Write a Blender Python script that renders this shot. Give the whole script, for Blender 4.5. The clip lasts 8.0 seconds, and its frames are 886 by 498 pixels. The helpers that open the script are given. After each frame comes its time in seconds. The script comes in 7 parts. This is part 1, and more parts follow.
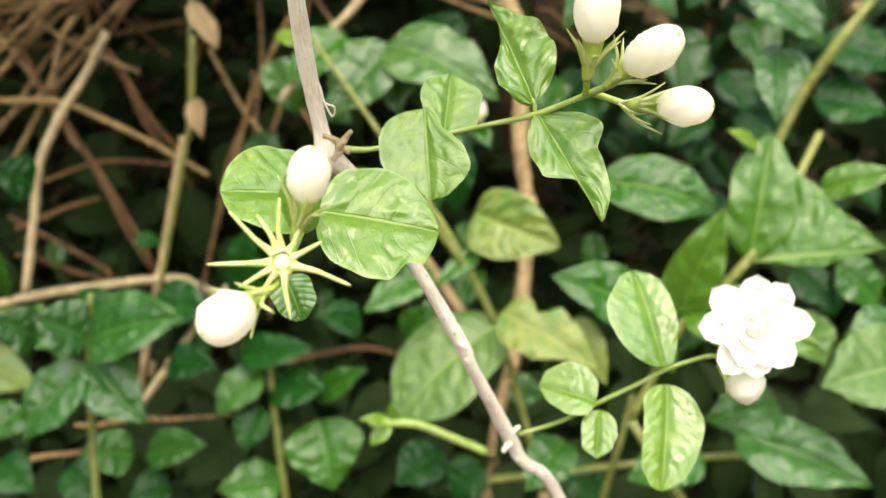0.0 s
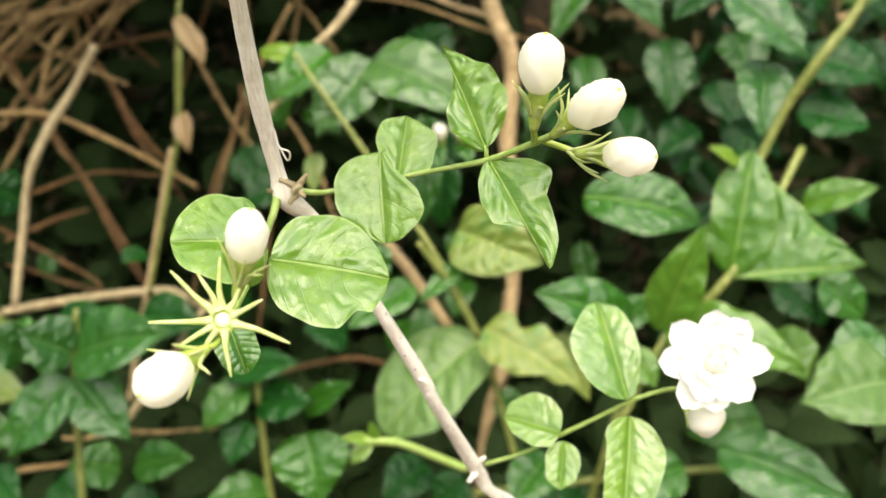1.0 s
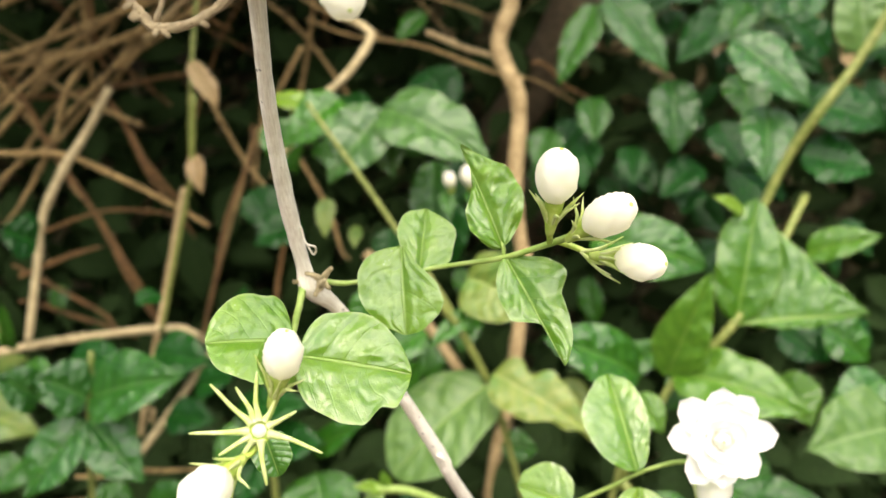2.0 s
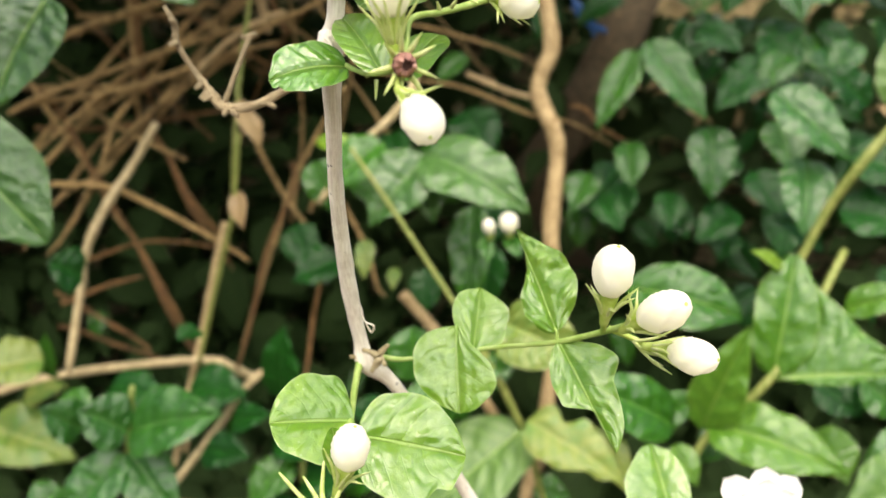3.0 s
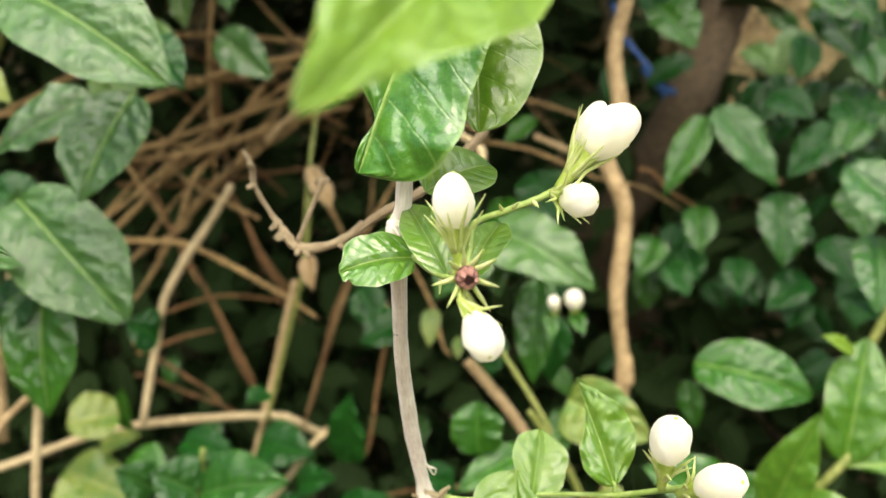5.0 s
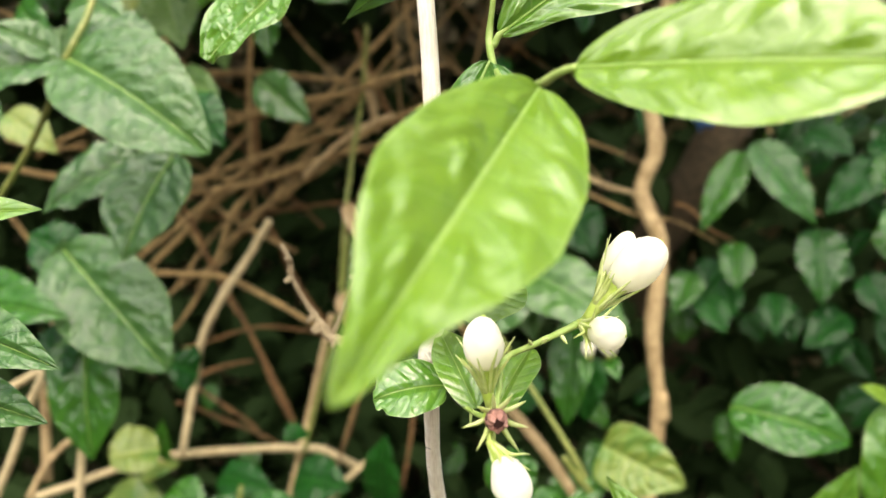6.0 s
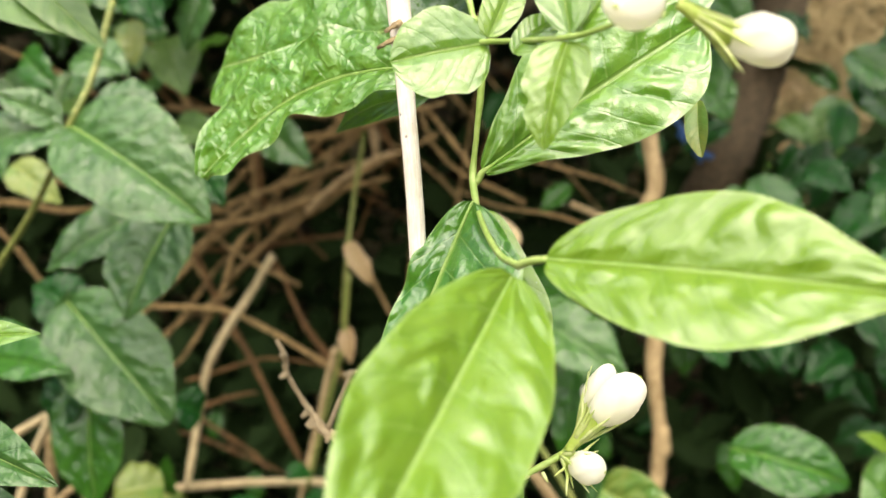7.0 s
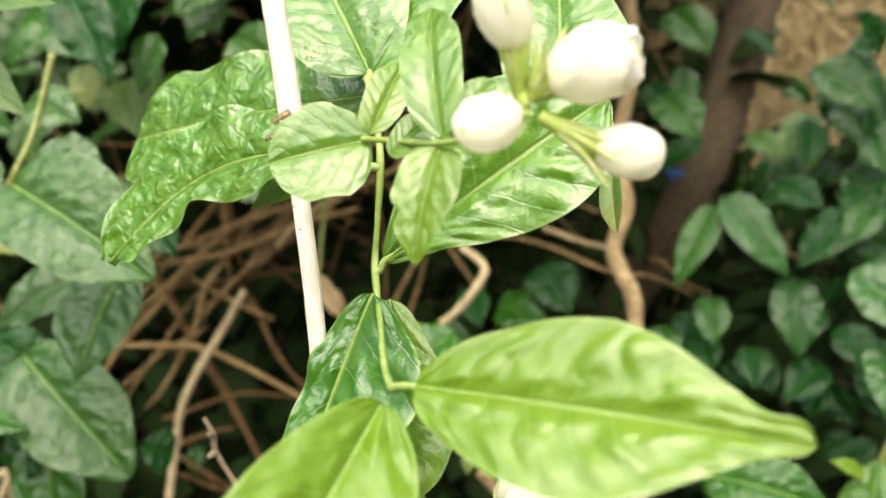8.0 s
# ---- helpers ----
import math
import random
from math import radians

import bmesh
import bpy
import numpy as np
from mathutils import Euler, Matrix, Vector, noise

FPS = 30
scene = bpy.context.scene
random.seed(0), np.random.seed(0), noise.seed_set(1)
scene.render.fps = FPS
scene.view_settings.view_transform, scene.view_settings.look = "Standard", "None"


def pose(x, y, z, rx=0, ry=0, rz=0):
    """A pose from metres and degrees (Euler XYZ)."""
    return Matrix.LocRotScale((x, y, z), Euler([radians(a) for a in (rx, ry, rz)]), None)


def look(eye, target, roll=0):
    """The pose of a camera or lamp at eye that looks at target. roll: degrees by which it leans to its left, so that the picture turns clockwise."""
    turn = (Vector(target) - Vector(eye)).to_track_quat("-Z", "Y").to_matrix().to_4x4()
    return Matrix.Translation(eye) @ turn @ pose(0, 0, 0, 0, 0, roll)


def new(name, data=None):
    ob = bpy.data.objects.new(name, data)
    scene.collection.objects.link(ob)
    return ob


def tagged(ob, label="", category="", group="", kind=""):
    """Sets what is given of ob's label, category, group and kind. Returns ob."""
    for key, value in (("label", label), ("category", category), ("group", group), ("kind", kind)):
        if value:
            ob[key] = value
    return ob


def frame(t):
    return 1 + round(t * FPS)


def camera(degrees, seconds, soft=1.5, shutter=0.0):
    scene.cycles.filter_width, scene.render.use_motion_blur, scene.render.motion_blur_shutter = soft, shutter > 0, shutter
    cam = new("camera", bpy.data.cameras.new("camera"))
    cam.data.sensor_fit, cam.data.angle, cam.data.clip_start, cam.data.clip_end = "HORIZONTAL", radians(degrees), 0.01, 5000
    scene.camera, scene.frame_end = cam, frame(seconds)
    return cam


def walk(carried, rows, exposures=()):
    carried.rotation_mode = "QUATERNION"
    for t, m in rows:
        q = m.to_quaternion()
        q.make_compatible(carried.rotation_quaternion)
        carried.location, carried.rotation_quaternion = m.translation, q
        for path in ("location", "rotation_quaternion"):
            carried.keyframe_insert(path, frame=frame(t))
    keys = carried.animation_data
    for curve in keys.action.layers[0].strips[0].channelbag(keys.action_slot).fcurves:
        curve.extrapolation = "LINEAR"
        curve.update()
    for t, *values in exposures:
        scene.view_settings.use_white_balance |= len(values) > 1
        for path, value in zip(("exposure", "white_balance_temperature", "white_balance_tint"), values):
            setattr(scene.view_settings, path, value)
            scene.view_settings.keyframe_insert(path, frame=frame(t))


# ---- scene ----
SKY, SUN, EXPOSURE = 0.15, 3.6, 0.72
cam = camera(50.7, 8.0, 1.5)
cam.data.dof.use_dof = True
cam.data.dof.focus_distance, cam.data.dof.aperture_fstop = 0.325, 10.5
PATH = [
    (0, (0.09351, 0.05074, 0.95901), (0.03343, 1.03417, 0.78794), -3.664),
    (0.2, (0.09719, 0.05204, 0.96135), (0.03643, 1.03541, 0.79022), -3.757),
    (0.5, (0.10237, 0.05102, 0.96751), (0.04190, 1.03442, 0.79641), -3.731),
    (0.7, (0.10510, 0.04986, 0.97126), (0.04462, 1.03348, 0.80146), -3.733),
    (1, (0.11254, 0.05064, 0.97494), (0.05222, 1.03407, 0.80401), -3.780),
    (1.2, (0.11587, 0.04984, 0.97671), (0.05461, 1.03332, 0.80639), -3.678),
    (2.3, (0.10773, 0.03650, 1.01297), (0.04368, 1.02423, 0.87052), -3.765),
    (2.5, (0.10805, 0.03728, 1.01156), (0.03852, 1.02527, 0.87359), -3.330),
    (2.7, (0.10478, 0.03364, 1.02120), (0.02772, 1.02168, 0.88762), -3.068),
    (3, (0.09973, 0.02915, 1.03366), (0.00752, 1.01703, 0.90878), -2.567),
    (3.2, (0.09854, 0.02893, 1.03746), (-0.00354, 1.01637, 0.91692), -2.263),
    (3.5, (0.09998, 0.02550, 1.05303), (-0.01579, 1.01244, 0.94103), -2.048),
    (3.7, (0.10132, 0.02482, 1.05605), (-0.02263, 1.01113, 0.94721), -1.959),
    (4, (0.10450, 0.02502, 1.06045), (-0.03026, 1.01048, 0.95701), -1.873),
    (4.2, (0.10566, 0.02441, 1.06510), (-0.03530, 1.00925, 0.96400), -1.885),
    (4.5, (0.10686, 0.02496, 1.06999), (-0.04282, 1.00884, 0.97211), -1.959),
    (4.7, (0.10409, 0.02438, 1.07598), (-0.05023, 1.00783, 0.98102), -1.977),
    (5.8, (0.10782, 0.01907, 1.11802), (-0.08595, 0.99625, 1.03100), -2.286),
    (6, (0.10872, 0.01847, 1.12753), (-0.09252, 0.99454, 1.04511), -2.188),
    (6.2, (0.11131, 0.01770, 1.13853), (-0.09494, 0.99280, 1.05714), -2.337),
    (6.5, (0.11658, 0.01514, 1.15703), (-0.09066, 0.99026, 1.07832), -2.314),
    (6.7, (0.11829, 0.01454, 1.16537), (-0.08884, 0.98975, 1.08746), -2.525),
    (7, (0.11914, 0.01428, 1.17278), (-0.08886, 0.98943, 1.09647), -2.459),
    (7.2, (0.12021, 0.01527, 1.17621), (-0.08907, 0.99025, 1.10133), -2.492),
    (7.5, (0.12858, 0.01864, 1.18483), (-0.08075, 0.99365, 1.11048), -2.426),
    (7.7, (0.13850, 0.02525, 1.19035), (-0.06979, 1.00070, 1.11890), -2.602),
    (8, (0.14809, 0.03528, 1.19749), (-0.05124, 1.01303, 1.13206), -4.402),
]
walk(cam, [(t, look(eye, target, roll)) for t, eye, target, roll in PATH], [(0.0, EXPOSURE), (5.5, EXPOSURE), (8.0, EXPOSURE - 0.15)])

# ---- world and light: bright overcast sky over an open garden side ----
world = bpy.data.worlds.new("overcast_sky")
scene.world = world
world.use_nodes = True
wn, wl = world.node_tree.nodes, world.node_tree.links
sky = wn.new("ShaderNodeTexSky")
sky.sky_type, sky.sun_disc = "NISHITA", False
sky.sun_elevation, sky.sun_rotation = radians(57), radians(172)
sky.air_density, sky.dust_density, sky.ozone_density = 1.0, 9.0, 0.2
wn["Background"].inputs["Strength"].default_value = SKY
wl.new(sky.outputs["Color"], wn["Background"].inputs["Color"])

sun_data = bpy.data.lights.new("sun", "SUN")
sun_data.energy, sun_data.angle, sun_data.color = SUN, radians(100), (1.0, 0.95, 0.87)
sun = new("sun", sun_data)
sun.matrix_world = look((0.30, -1.30, 3.7), (0.05, 0.4, 1.0))


# ---- materials ----
class Nodes:
    """A small wrapper to write node trees in few lines."""

    def __init__(self, name):
        self.mat = bpy.data.materials.new(name)
        self.mat.use_nodes = True
        self.t = self.mat.node_tree
        self.t.nodes.clear()

    def put(self, kind, values=None, **attrs):
        n = self.t.nodes.new(kind)
        for k, v in attrs.items():
            setattr(n, k, v)
        for k, v in (values or {}).items():
            if isinstance(v, bpy.types.NodeSocket):
                self.t.links.new(v, n.inputs[k])
            else:
                n.inputs[k].default_value = v
        return n

    def math(self, op, a, b=0.0, c=0.0):
        return self.put("ShaderNodeMath", {0: a, 1: b, 2: c}, operation=op).outputs[0]

    def ramp(self, fac, lo, hi, a=0.0, b=1.0):
        return self.put("ShaderNodeMapRange", {0: fac, 1: lo, 2: hi, 3: a, 4: b}, interpolation_type="SMOOTHSTEP").outputs[0]

    def mix(self, fac, a, b):
        n = self.put("ShaderNodeMix", data_type="RGBA")
        for k, v in ((0, fac), (6, a), (7, b)):
            if isinstance(v, bpy.types.NodeSocket):
                self.t.links.new(v, n.inputs[k])
            else:
                n.inputs[k].default_value = v
        return n.outputs[2]

    def noise(self, where, scale, detail=3.0, rough=0.55, stretch=None):
        if stretch:
            where = self.put("ShaderNodeMapping", {"Vector": where, "Scale": stretch}).outputs[0]
        return self.put("ShaderNodeTexNoise", {"Vector": where, "Scale": scale, "Detail": detail, "Roughness": rough}).outputs[0]

    def bump(self, height, strength, distance=0.001, normal=None):
        values = {"Height": height, "Strength": strength, "Distance": distance}
        if normal:
            values["Normal"] = normal
        return self.put("ShaderNodeBump", values).outputs[0]

    def out(self, shader):
        self.put("ShaderNodeOutputMaterial", {"Surface": shader})
        return self.mat


def rgb(r, g, b):
    return (r, g, b, 1.0)


def leaf_material(name, deep, pale, vein, rough=0.35, through_light=0.25, relief=0.6, spots=0.0, blotch=None, wax=0.25, mottle=0.25, gloss=0.5, crinkle=0.0, veins=1.0, quilt=0.0, film=0.14):
    """A leaf blade: mottled green, sky sheen painted as a paler tone between the ribs, paler veins along u and v of the
    blade, swollen between them, some light passing through.
    """
    k = Nodes(name)
    uv = k.put("ShaderNodeUVMap", uv_map="blade").outputs[0]
    xyz = k.put("ShaderNodeSeparateXYZ", {0: uv})
    u, side = xyz.outputs[0], k.math("ABSOLUTE", k.math("MULTIPLY_ADD", xyz.outputs[1], 2.0, -1.0))
    where = k.put("ShaderNodeTexCoord").outputs["Object"]
    rand = k.put("ShaderNodeObjectInfo").outputs["Random"]
    wob = k.noise(where, 60.0, 2.0)
    phase = k.math("ADD", u, k.math("MULTIPLY_ADD", k.math("POWER", side, 1.3), -1.35, k.math("MULTIPLY_ADD", wob, 0.3, -0.15)))
    saw = k.math("ABSOLUTE", k.math("SUBTRACT", k.math("FRACT", phase), 0.5))
    rib, lane = k.ramp(saw, 0.44, 0.5), k.ramp(saw, 0.12, 0.46)
    mid = k.ramp(side, 0.012, 0.06, 1.0, 0.0)
    cells = k.put("ShaderNodeTexVoronoi", {"Vector": where, "Scale": 520.0}, feature="DISTANCE_TO_EDGE").outputs["Distance"]
    net = k.ramp(cells, 0.0, 0.12, 1.0, 0.0)
    big, fine = k.noise(where, 75.0, 4.0, 0.6), k.noise(where, 420.0, 2.0)
    patch = k.ramp(big, 0.36, 0.64)
    tone = k.math("ADD", k.math("MULTIPLY_ADD", patch, mottle, 0.25 - 0.5 * mottle), k.math("MULTIPLY_ADD", rand, 0.45, k.math("MULTIPLY_ADD", fine, 0.4, -0.25)))
    # Deeper green by the ribs, paler between them where the sky would shine.
    col = k.mix(k.math("SUBTRACT", tone, k.math("MULTIPLY_ADD", lane, 0.4 * veins, -0.15)), deep, pale)
    if blotch:
        col = k.mix(k.ramp(k.noise(where, 24.0, 4.0), 0.52, 0.66), col, blotch)
    col = k.mix(k.math("MULTIPLY", k.math("MAXIMUM", k.math("MULTIPLY", rib, 0.42 * veins), mid), 0.7), col, vein)
    col = k.mix(k.math("MULTIPLY", net, 0.06), col, vein)
    col = k.mix(k.ramp(side, 0.93, 0.985, 0.0, 0.45), col, vein)
    if spots:
        speck = k.ramp(k.put("ShaderNodeTexVoronoi", {"Vector": where, "Scale": 300.0}).outputs["Distance"], 0.10, 0.18, 1.0, 0.0)
        col = k.mix(k.math("MULTIPLY", k.math("MULTIPLY", speck, k.ramp(big, 0.48, 0.6)), spots), col, rgb(0.55, 0.6, 0.42))
    height = k.math("ADD", k.math("MULTIPLY", rib, -0.18), k.math("ADD", k.math("MULTIPLY", net, -0.05), k.math("MULTIPLY_ADD", fine, 0.25, k.math("MULTIPLY", mid, -0.8))))
    swell = k.noise(where, 150.0, 2.0, 0.4)
    nor = k.bump(k.math("MULTIPLY_ADD", swell, 0.9, height), relief, 0.0009)
    if quilt:
        pillow = k.math("MULTIPLY_ADD", k.math("SUBTRACT", 1.0, lane), 0.08, k.noise(where, 95.0, 1.5))
        nor = k.bump(k.math("MULTIPLY", pillow, k.ramp(side, 0.0, 0.25)), quilt, 0.004, nor)
    if crinkle:
        bent = k.put("ShaderNodeVectorMath", {0: where, 1: k.put("ShaderNodeVectorMath", {0: k.put("ShaderNodeTexNoise", {"Vector": where, "Scale": 130.0}).outputs["Color"], "Scale": 0.011}, operation="SCALE").outputs[0]}, operation="ADD").outputs[0]
        puff = k.put("ShaderNodeTexVoronoi", {"Vector": bent, "Scale": 120.0}, feature="DISTANCE_TO_EDGE").outputs["Distance"]
        nor = k.bump(k.ramp(puff, 0.0, 0.5), crinkle, 0.0016, nor)
    shine = k.math("MULTIPLY_ADD", fine, 0.16, k.math("MULTIPLY_ADD", patch, 0.14, rough - 0.15))
    face = k.put("ShaderNodeBsdfPrincipled", {"Base Color": col, "Roughness": shine, "IOR": 1.5, "Specular IOR Level": gloss, "Normal": nor, "Coat Weight": wax, "Coat IOR": 1.65, "Coat Roughness": film, "Coat Normal": nor}).outputs[0]
    glow = k.put("ShaderNodeBsdfTranslucent", {"Color": k.mix(0.5, col, vein), "Normal": nor}).outputs[0]
    return k.out(k.put("ShaderNodeMixShader", {0: through_light, 1: face, 2: glow}).outputs[0])


def bark_material(name, dark, light, mark, rough=0.8, marks=0.5, relief=0.8):
    """Bark: streaks along the stem (the stem's length runs along u), blotches and dark lenticels."""
    k = Nodes(name)
    uv = k.put("ShaderNodeUVMap", uv_map="along").outputs[0]
    where = k.put("ShaderNodeTexCoord").outputs["Object"]
    rand = k.put("ShaderNodeObjectInfo").outputs["Random"]
    streak = k.noise(uv, 14.0, 4.0, 0.6, (9.0, 1.6, 1.0))
    streak = k.ramp(streak, 0.32, 0.68)
    blot = k.ramp(k.noise(where, 70.0, 5.0, 0.65), 0.3, 0.7)
    grain = k.noise(where, 900.0, 2.0)
    tone = k.math("ADD", k.math("MULTIPLY", streak, 0.5), k.math("MULTIPLY_ADD", blot, 0.6, k.math("MULTIPLY_ADD", rand, 0.4, -0.25)))
    col = k.mix(tone, dark, light)
    freckle = k.ramp(k.put("ShaderNodeTexVoronoi", {"Vector": where, "Scale": 260.0}).outputs["Distance"], 0.12, 0.24, 1.0, 0.0)
    col = k.mix(k.math("MULTIPLY", k.math("MULTIPLY", freckle, k.ramp(blot, 0.5, 0.9)), marks), col, mark)
    nor = k.bump(k.math("ADD", streak, k.math("MULTIPLY_ADD", grain, 0.4, k.math("MULTIPLY", freckle, 0.5))), relief, 0.0008)
    return k.out(k.put("ShaderNodeBsdfPrincipled", {"Base Color": col, "Roughness": rough, "Normal": nor}).outputs[0])


def flesh_material(name, base, tinge, rough=0.5, through_light=0.2, scale=120.0):
    """Petals, sepals and green shoots: soft, slightly see-through, with faint streaks."""
    k = Nodes(name)
    where = k.put("ShaderNodeTexCoord").outputs["Object"]
    soft, fine = k.noise(where, scale, 3.0), k.noise(where, scale * 8, 2.0)
    col = k.mix(k.ramp(soft, 0.35, 0.75), base, tinge)
    nor = k.bump(k.math("MULTIPLY_ADD", fine, 0.4, soft), 0.25, 0.0005)
    face = k.put("ShaderNodeBsdfPrincipled", {"Base Color": col, "Roughness": rough, "Normal": nor}).outputs[0]
    glow = k.put("ShaderNodeBsdfTranslucent", {"Color": col}).outputs[0]
    return k.out(k.put("ShaderNodeMixShader", {0: through_light, 1: face, 2: glow}).outputs[0])


def earth_material(name, dark, light, scale):
    k = Nodes(name)
    where = k.put("ShaderNodeTexCoord").outputs["Object"]
    a, b = k.noise(where, scale, 6.0, 0.65), k.noise(where, scale * 9, 4.0)
    col = k.mix(k.math("MULTIPLY", k.ramp(a, 0.36, 0.68), k.math("MULTIPLY_ADD", b, 0.9, 0.45)), dark, light)
    nor = k.bump(k.math("ADD", a, b), 0.9, 0.02)
    return k.out(k.put("ShaderNodeBsdfPrincipled", {"Base Color": col, "Roughness": 0.95, "Normal": nor}).outputs[0])


YOUNG = leaf_material("young_leaf", rgb(0.075, 0.205, 0.003), rgb(0.160, 0.300, 0.022), rgb(0.30, 0.43, 0.12), 0.42, 0.3, 0.5, 0.25, wax=1.0, mottle=0.7, gloss=0.3, crinkle=0.12, veins=0.3, quilt=0.36, film=0.18)
LIME = leaf_material("lime_leaf", rgb(0.120, 0.245, 0.003), rgb(0.165, 0.290, 0.012), rgb(0.28, 0.42, 0.09), 0.45, 0.3, 0.5, wax=1.0, mottle=0.3, gloss=0.30, crinkle=0.08, quilt=0.28, film=0.24)
GLOSSY = leaf_material("glossy_leaf", rgb(0.03, 0.145, 0.004), rgb(0.09, 0.255, 0.014), rgb(0.27, 0.43, 0.10), 0.38, 0.25, 0.6, 0.2, wax=1.0, mottle=0.5, gloss=0.35, crinkle=0.22, quilt=0.40)
SHINY = leaf_material("shiny_leaf", rgb(0.055, 0.190, 0.004), rgb(0.135, 0.295, 0.018), rgb(0.28, 0.42, 0.12), 0.4, 0.28, 0.6, 0.2, wax=1.0, mottle=0.4, gloss=0.35, crinkle=0.16, quilt=0.48)
CRINKLED = leaf_material("crinkled_leaf", rgb(0.075, 0.22, 0.006), rgb(0.16, 0.33, 0.028), rgb(0.30, 0.44, 0.13), 0.4, 0.28, 0.6, 0.2, wax=1.0, mottle=0.4, gloss=0.5, crinkle=0.5, quilt=0.40, film=0.18)
MATURE = leaf_material("mature_leaf", rgb(0.011, 0.072, 0.003), rgb(0.040, 0.152, 0.009), rgb(0.085, 0.21, 0.03), 0.36, 0.2, 0.9, wax=0.55, gloss=0.12, crinkle=0.22, quilt=0.46, film=0.12)
# Near-black green: the shade deep inside the hedge is put into the leaf colour.
HEDGE_SHADE = leaf_material("shaded_hedge_leaf", rgb(0.013, 0.023, 0.008), rgb(0.023, 0.047, 0.012), rgb(0.03, 0.05, 0.015), 0.75, 0.1, 0.6, wax=0.0, gloss=0.05)
# For leaves set back in the shrubs: their shade is mixed into this green.
SHADED = leaf_material("shaded_leaf", rgb(0.003, 0.034, 0.003), rgb(0.011, 0.080, 0.007), rgb(0.025, 0.10, 0.018), 0.42, 0.12, 0.7, wax=0.2, gloss=0.1, crinkle=0.2, quilt=0.40)
DULL = leaf_material("dull_leaf", rgb(0.020, 0.080, 0.010), rgb(0.066, 0.155, 0.032), rgb(0.10, 0.20, 0.05), 0.4, 0.18, 1.0, wax=0.6, gloss=0.15, crinkle=0.3, quilt=0.6)
BRIGHT = leaf_material("bright_leaf", rgb(0.033, 0.125, 0.005), rgb(0.09, 0.205, 0.016), rgb(0.18, 0.30, 0.05), 0.36, 0.25, 0.9, wax=0.55, gloss=0.15, crinkle=0.22, quilt=0.40)
COOL = leaf_material("cool_leaf", rgb(0.009, 0.064, 0.005), rgb(0.032, 0.130, 0.014), rgb(0.07, 0.17, 0.035), 0.36, 0.15, 0.9, wax=0.55, gloss=0.12, crinkle=0.25, quilt=0.5, film=0.12)
PALE = leaf_material("pale_leaf", rgb(0.05, 0.125, 0.02), rgb(0.115, 0.21, 0.05), rgb(0.18, 0.27, 0.10), 0.36, 0.25, 0.8, wax=0.15, gloss=0.3)
YELLOW = leaf_material("yellowing_leaf", rgb(0.10, 0.19, 0.022), rgb(0.23, 0.27, 0.05), rgb(0.33, 0.37, 0.12), 0.4, 0.3, 0.7, 0.0, rgb(0.08, 0.19, 0.025), wax=0.1)
WITHERED = leaf_material("withered_leaf", rgb(0.22, 0.14, 0.055), rgb(0.42, 0.32, 0.15), rgb(0.5, 0.4, 0.25), 0.7, 0.2, 0.9)
PALE_BARK = bark_material("pale_bark", rgb(0.64, 0.58, 0.46), rgb(0.93, 0.89, 0.77), rgb(0.13, 0.11, 0.09), 0.6, 0.9, 0.3)
TWIG_BARK = bark_material("grey_twig_bark", rgb(0.27, 0.205, 0.11), rgb(0.56, 0.46, 0.28), rgb(0.10, 0.07, 0.045), 0.8, 0.6, 1.0)
CANE_BARK = bark_material("old_cane_bark", rgb(0.33, 0.265, 0.13), rgb(0.62, 0.52, 0.30), rgb(0.12, 0.08, 0.05), 0.75, 0.5, 0.8)
TAN_BARK = bark_material("tan_bark", rgb(0.25, 0.170, 0.070), rgb(0.66, 0.51, 0.27), rgb(0.09, 0.055, 0.03), 0.75, 0.6, 1.0)
DRY_BARK = bark_material("dry_bark", rgb(0.065, 0.040, 0.011), rgb(0.52, 0.36, 0.145), rgb(0.05, 0.03, 0.015), 0.8, 0.6, 1.0)
RED_BARK = bark_material("reddish_bark", rgb(0.075, 0.038, 0.011), rgb(0.27, 0.15, 0.05), rgb(0.05, 0.03, 0.015), 0.85, 0.5, 1.0)
TRUNK_BARK = bark_material("trunk_bark", rgb(0.036, 0.027, 0.014), rgb(0.125, 0.094, 0.052), rgb(0.025, 0.018, 0.01), 0.9, 0.3, 1.0)
GREEN_STEM = flesh_material("green_stem", rgb(0.24, 0.36, 0.07), rgb(0.37, 0.48, 0.15), 0.45, 0.1, 200.0)
OLIVE_STEM = flesh_material("olive_stem", rgb(0.13, 0.17, 0.03), rgb(0.27, 0.29, 0.08), 0.55, 0.05, 150.0)
CALYX = flesh_material("calyx_green", rgb(0.40, 0.54, 0.08), rgb(0.58, 0.69, 0.20), 0.45, 0.25, 220.0)
SEPAL = flesh_material("sepal_green", rgb(0.54, 0.65, 0.20), rgb(0.74, 0.79, 0.42), 0.45, 0.3, 220.0)
BUD_WHITE = flesh_material("bud_white", rgb(0.96, 0.95, 0.85), rgb(0.94, 0.94, 0.74), 0.5, 0.45, 90.0)
PETAL_WHITE = flesh_material("petal_white", rgb(0.90, 0.90, 0.87), rgb(0.88, 0.89, 0.80), 0.5, 0.25, 90.0)
SPENT = flesh_material("spent_petal", rgb(0.32, 0.15, 0.115), rgb(0.52, 0.31, 0.245), 0.6, 0.1, 300.0)
SPENT_DARK = flesh_material("spent_heart", rgb(0.09, 0.04, 0.03), rgb(0.24, 0.12, 0.095), 0.7, 0.0, 300.0)
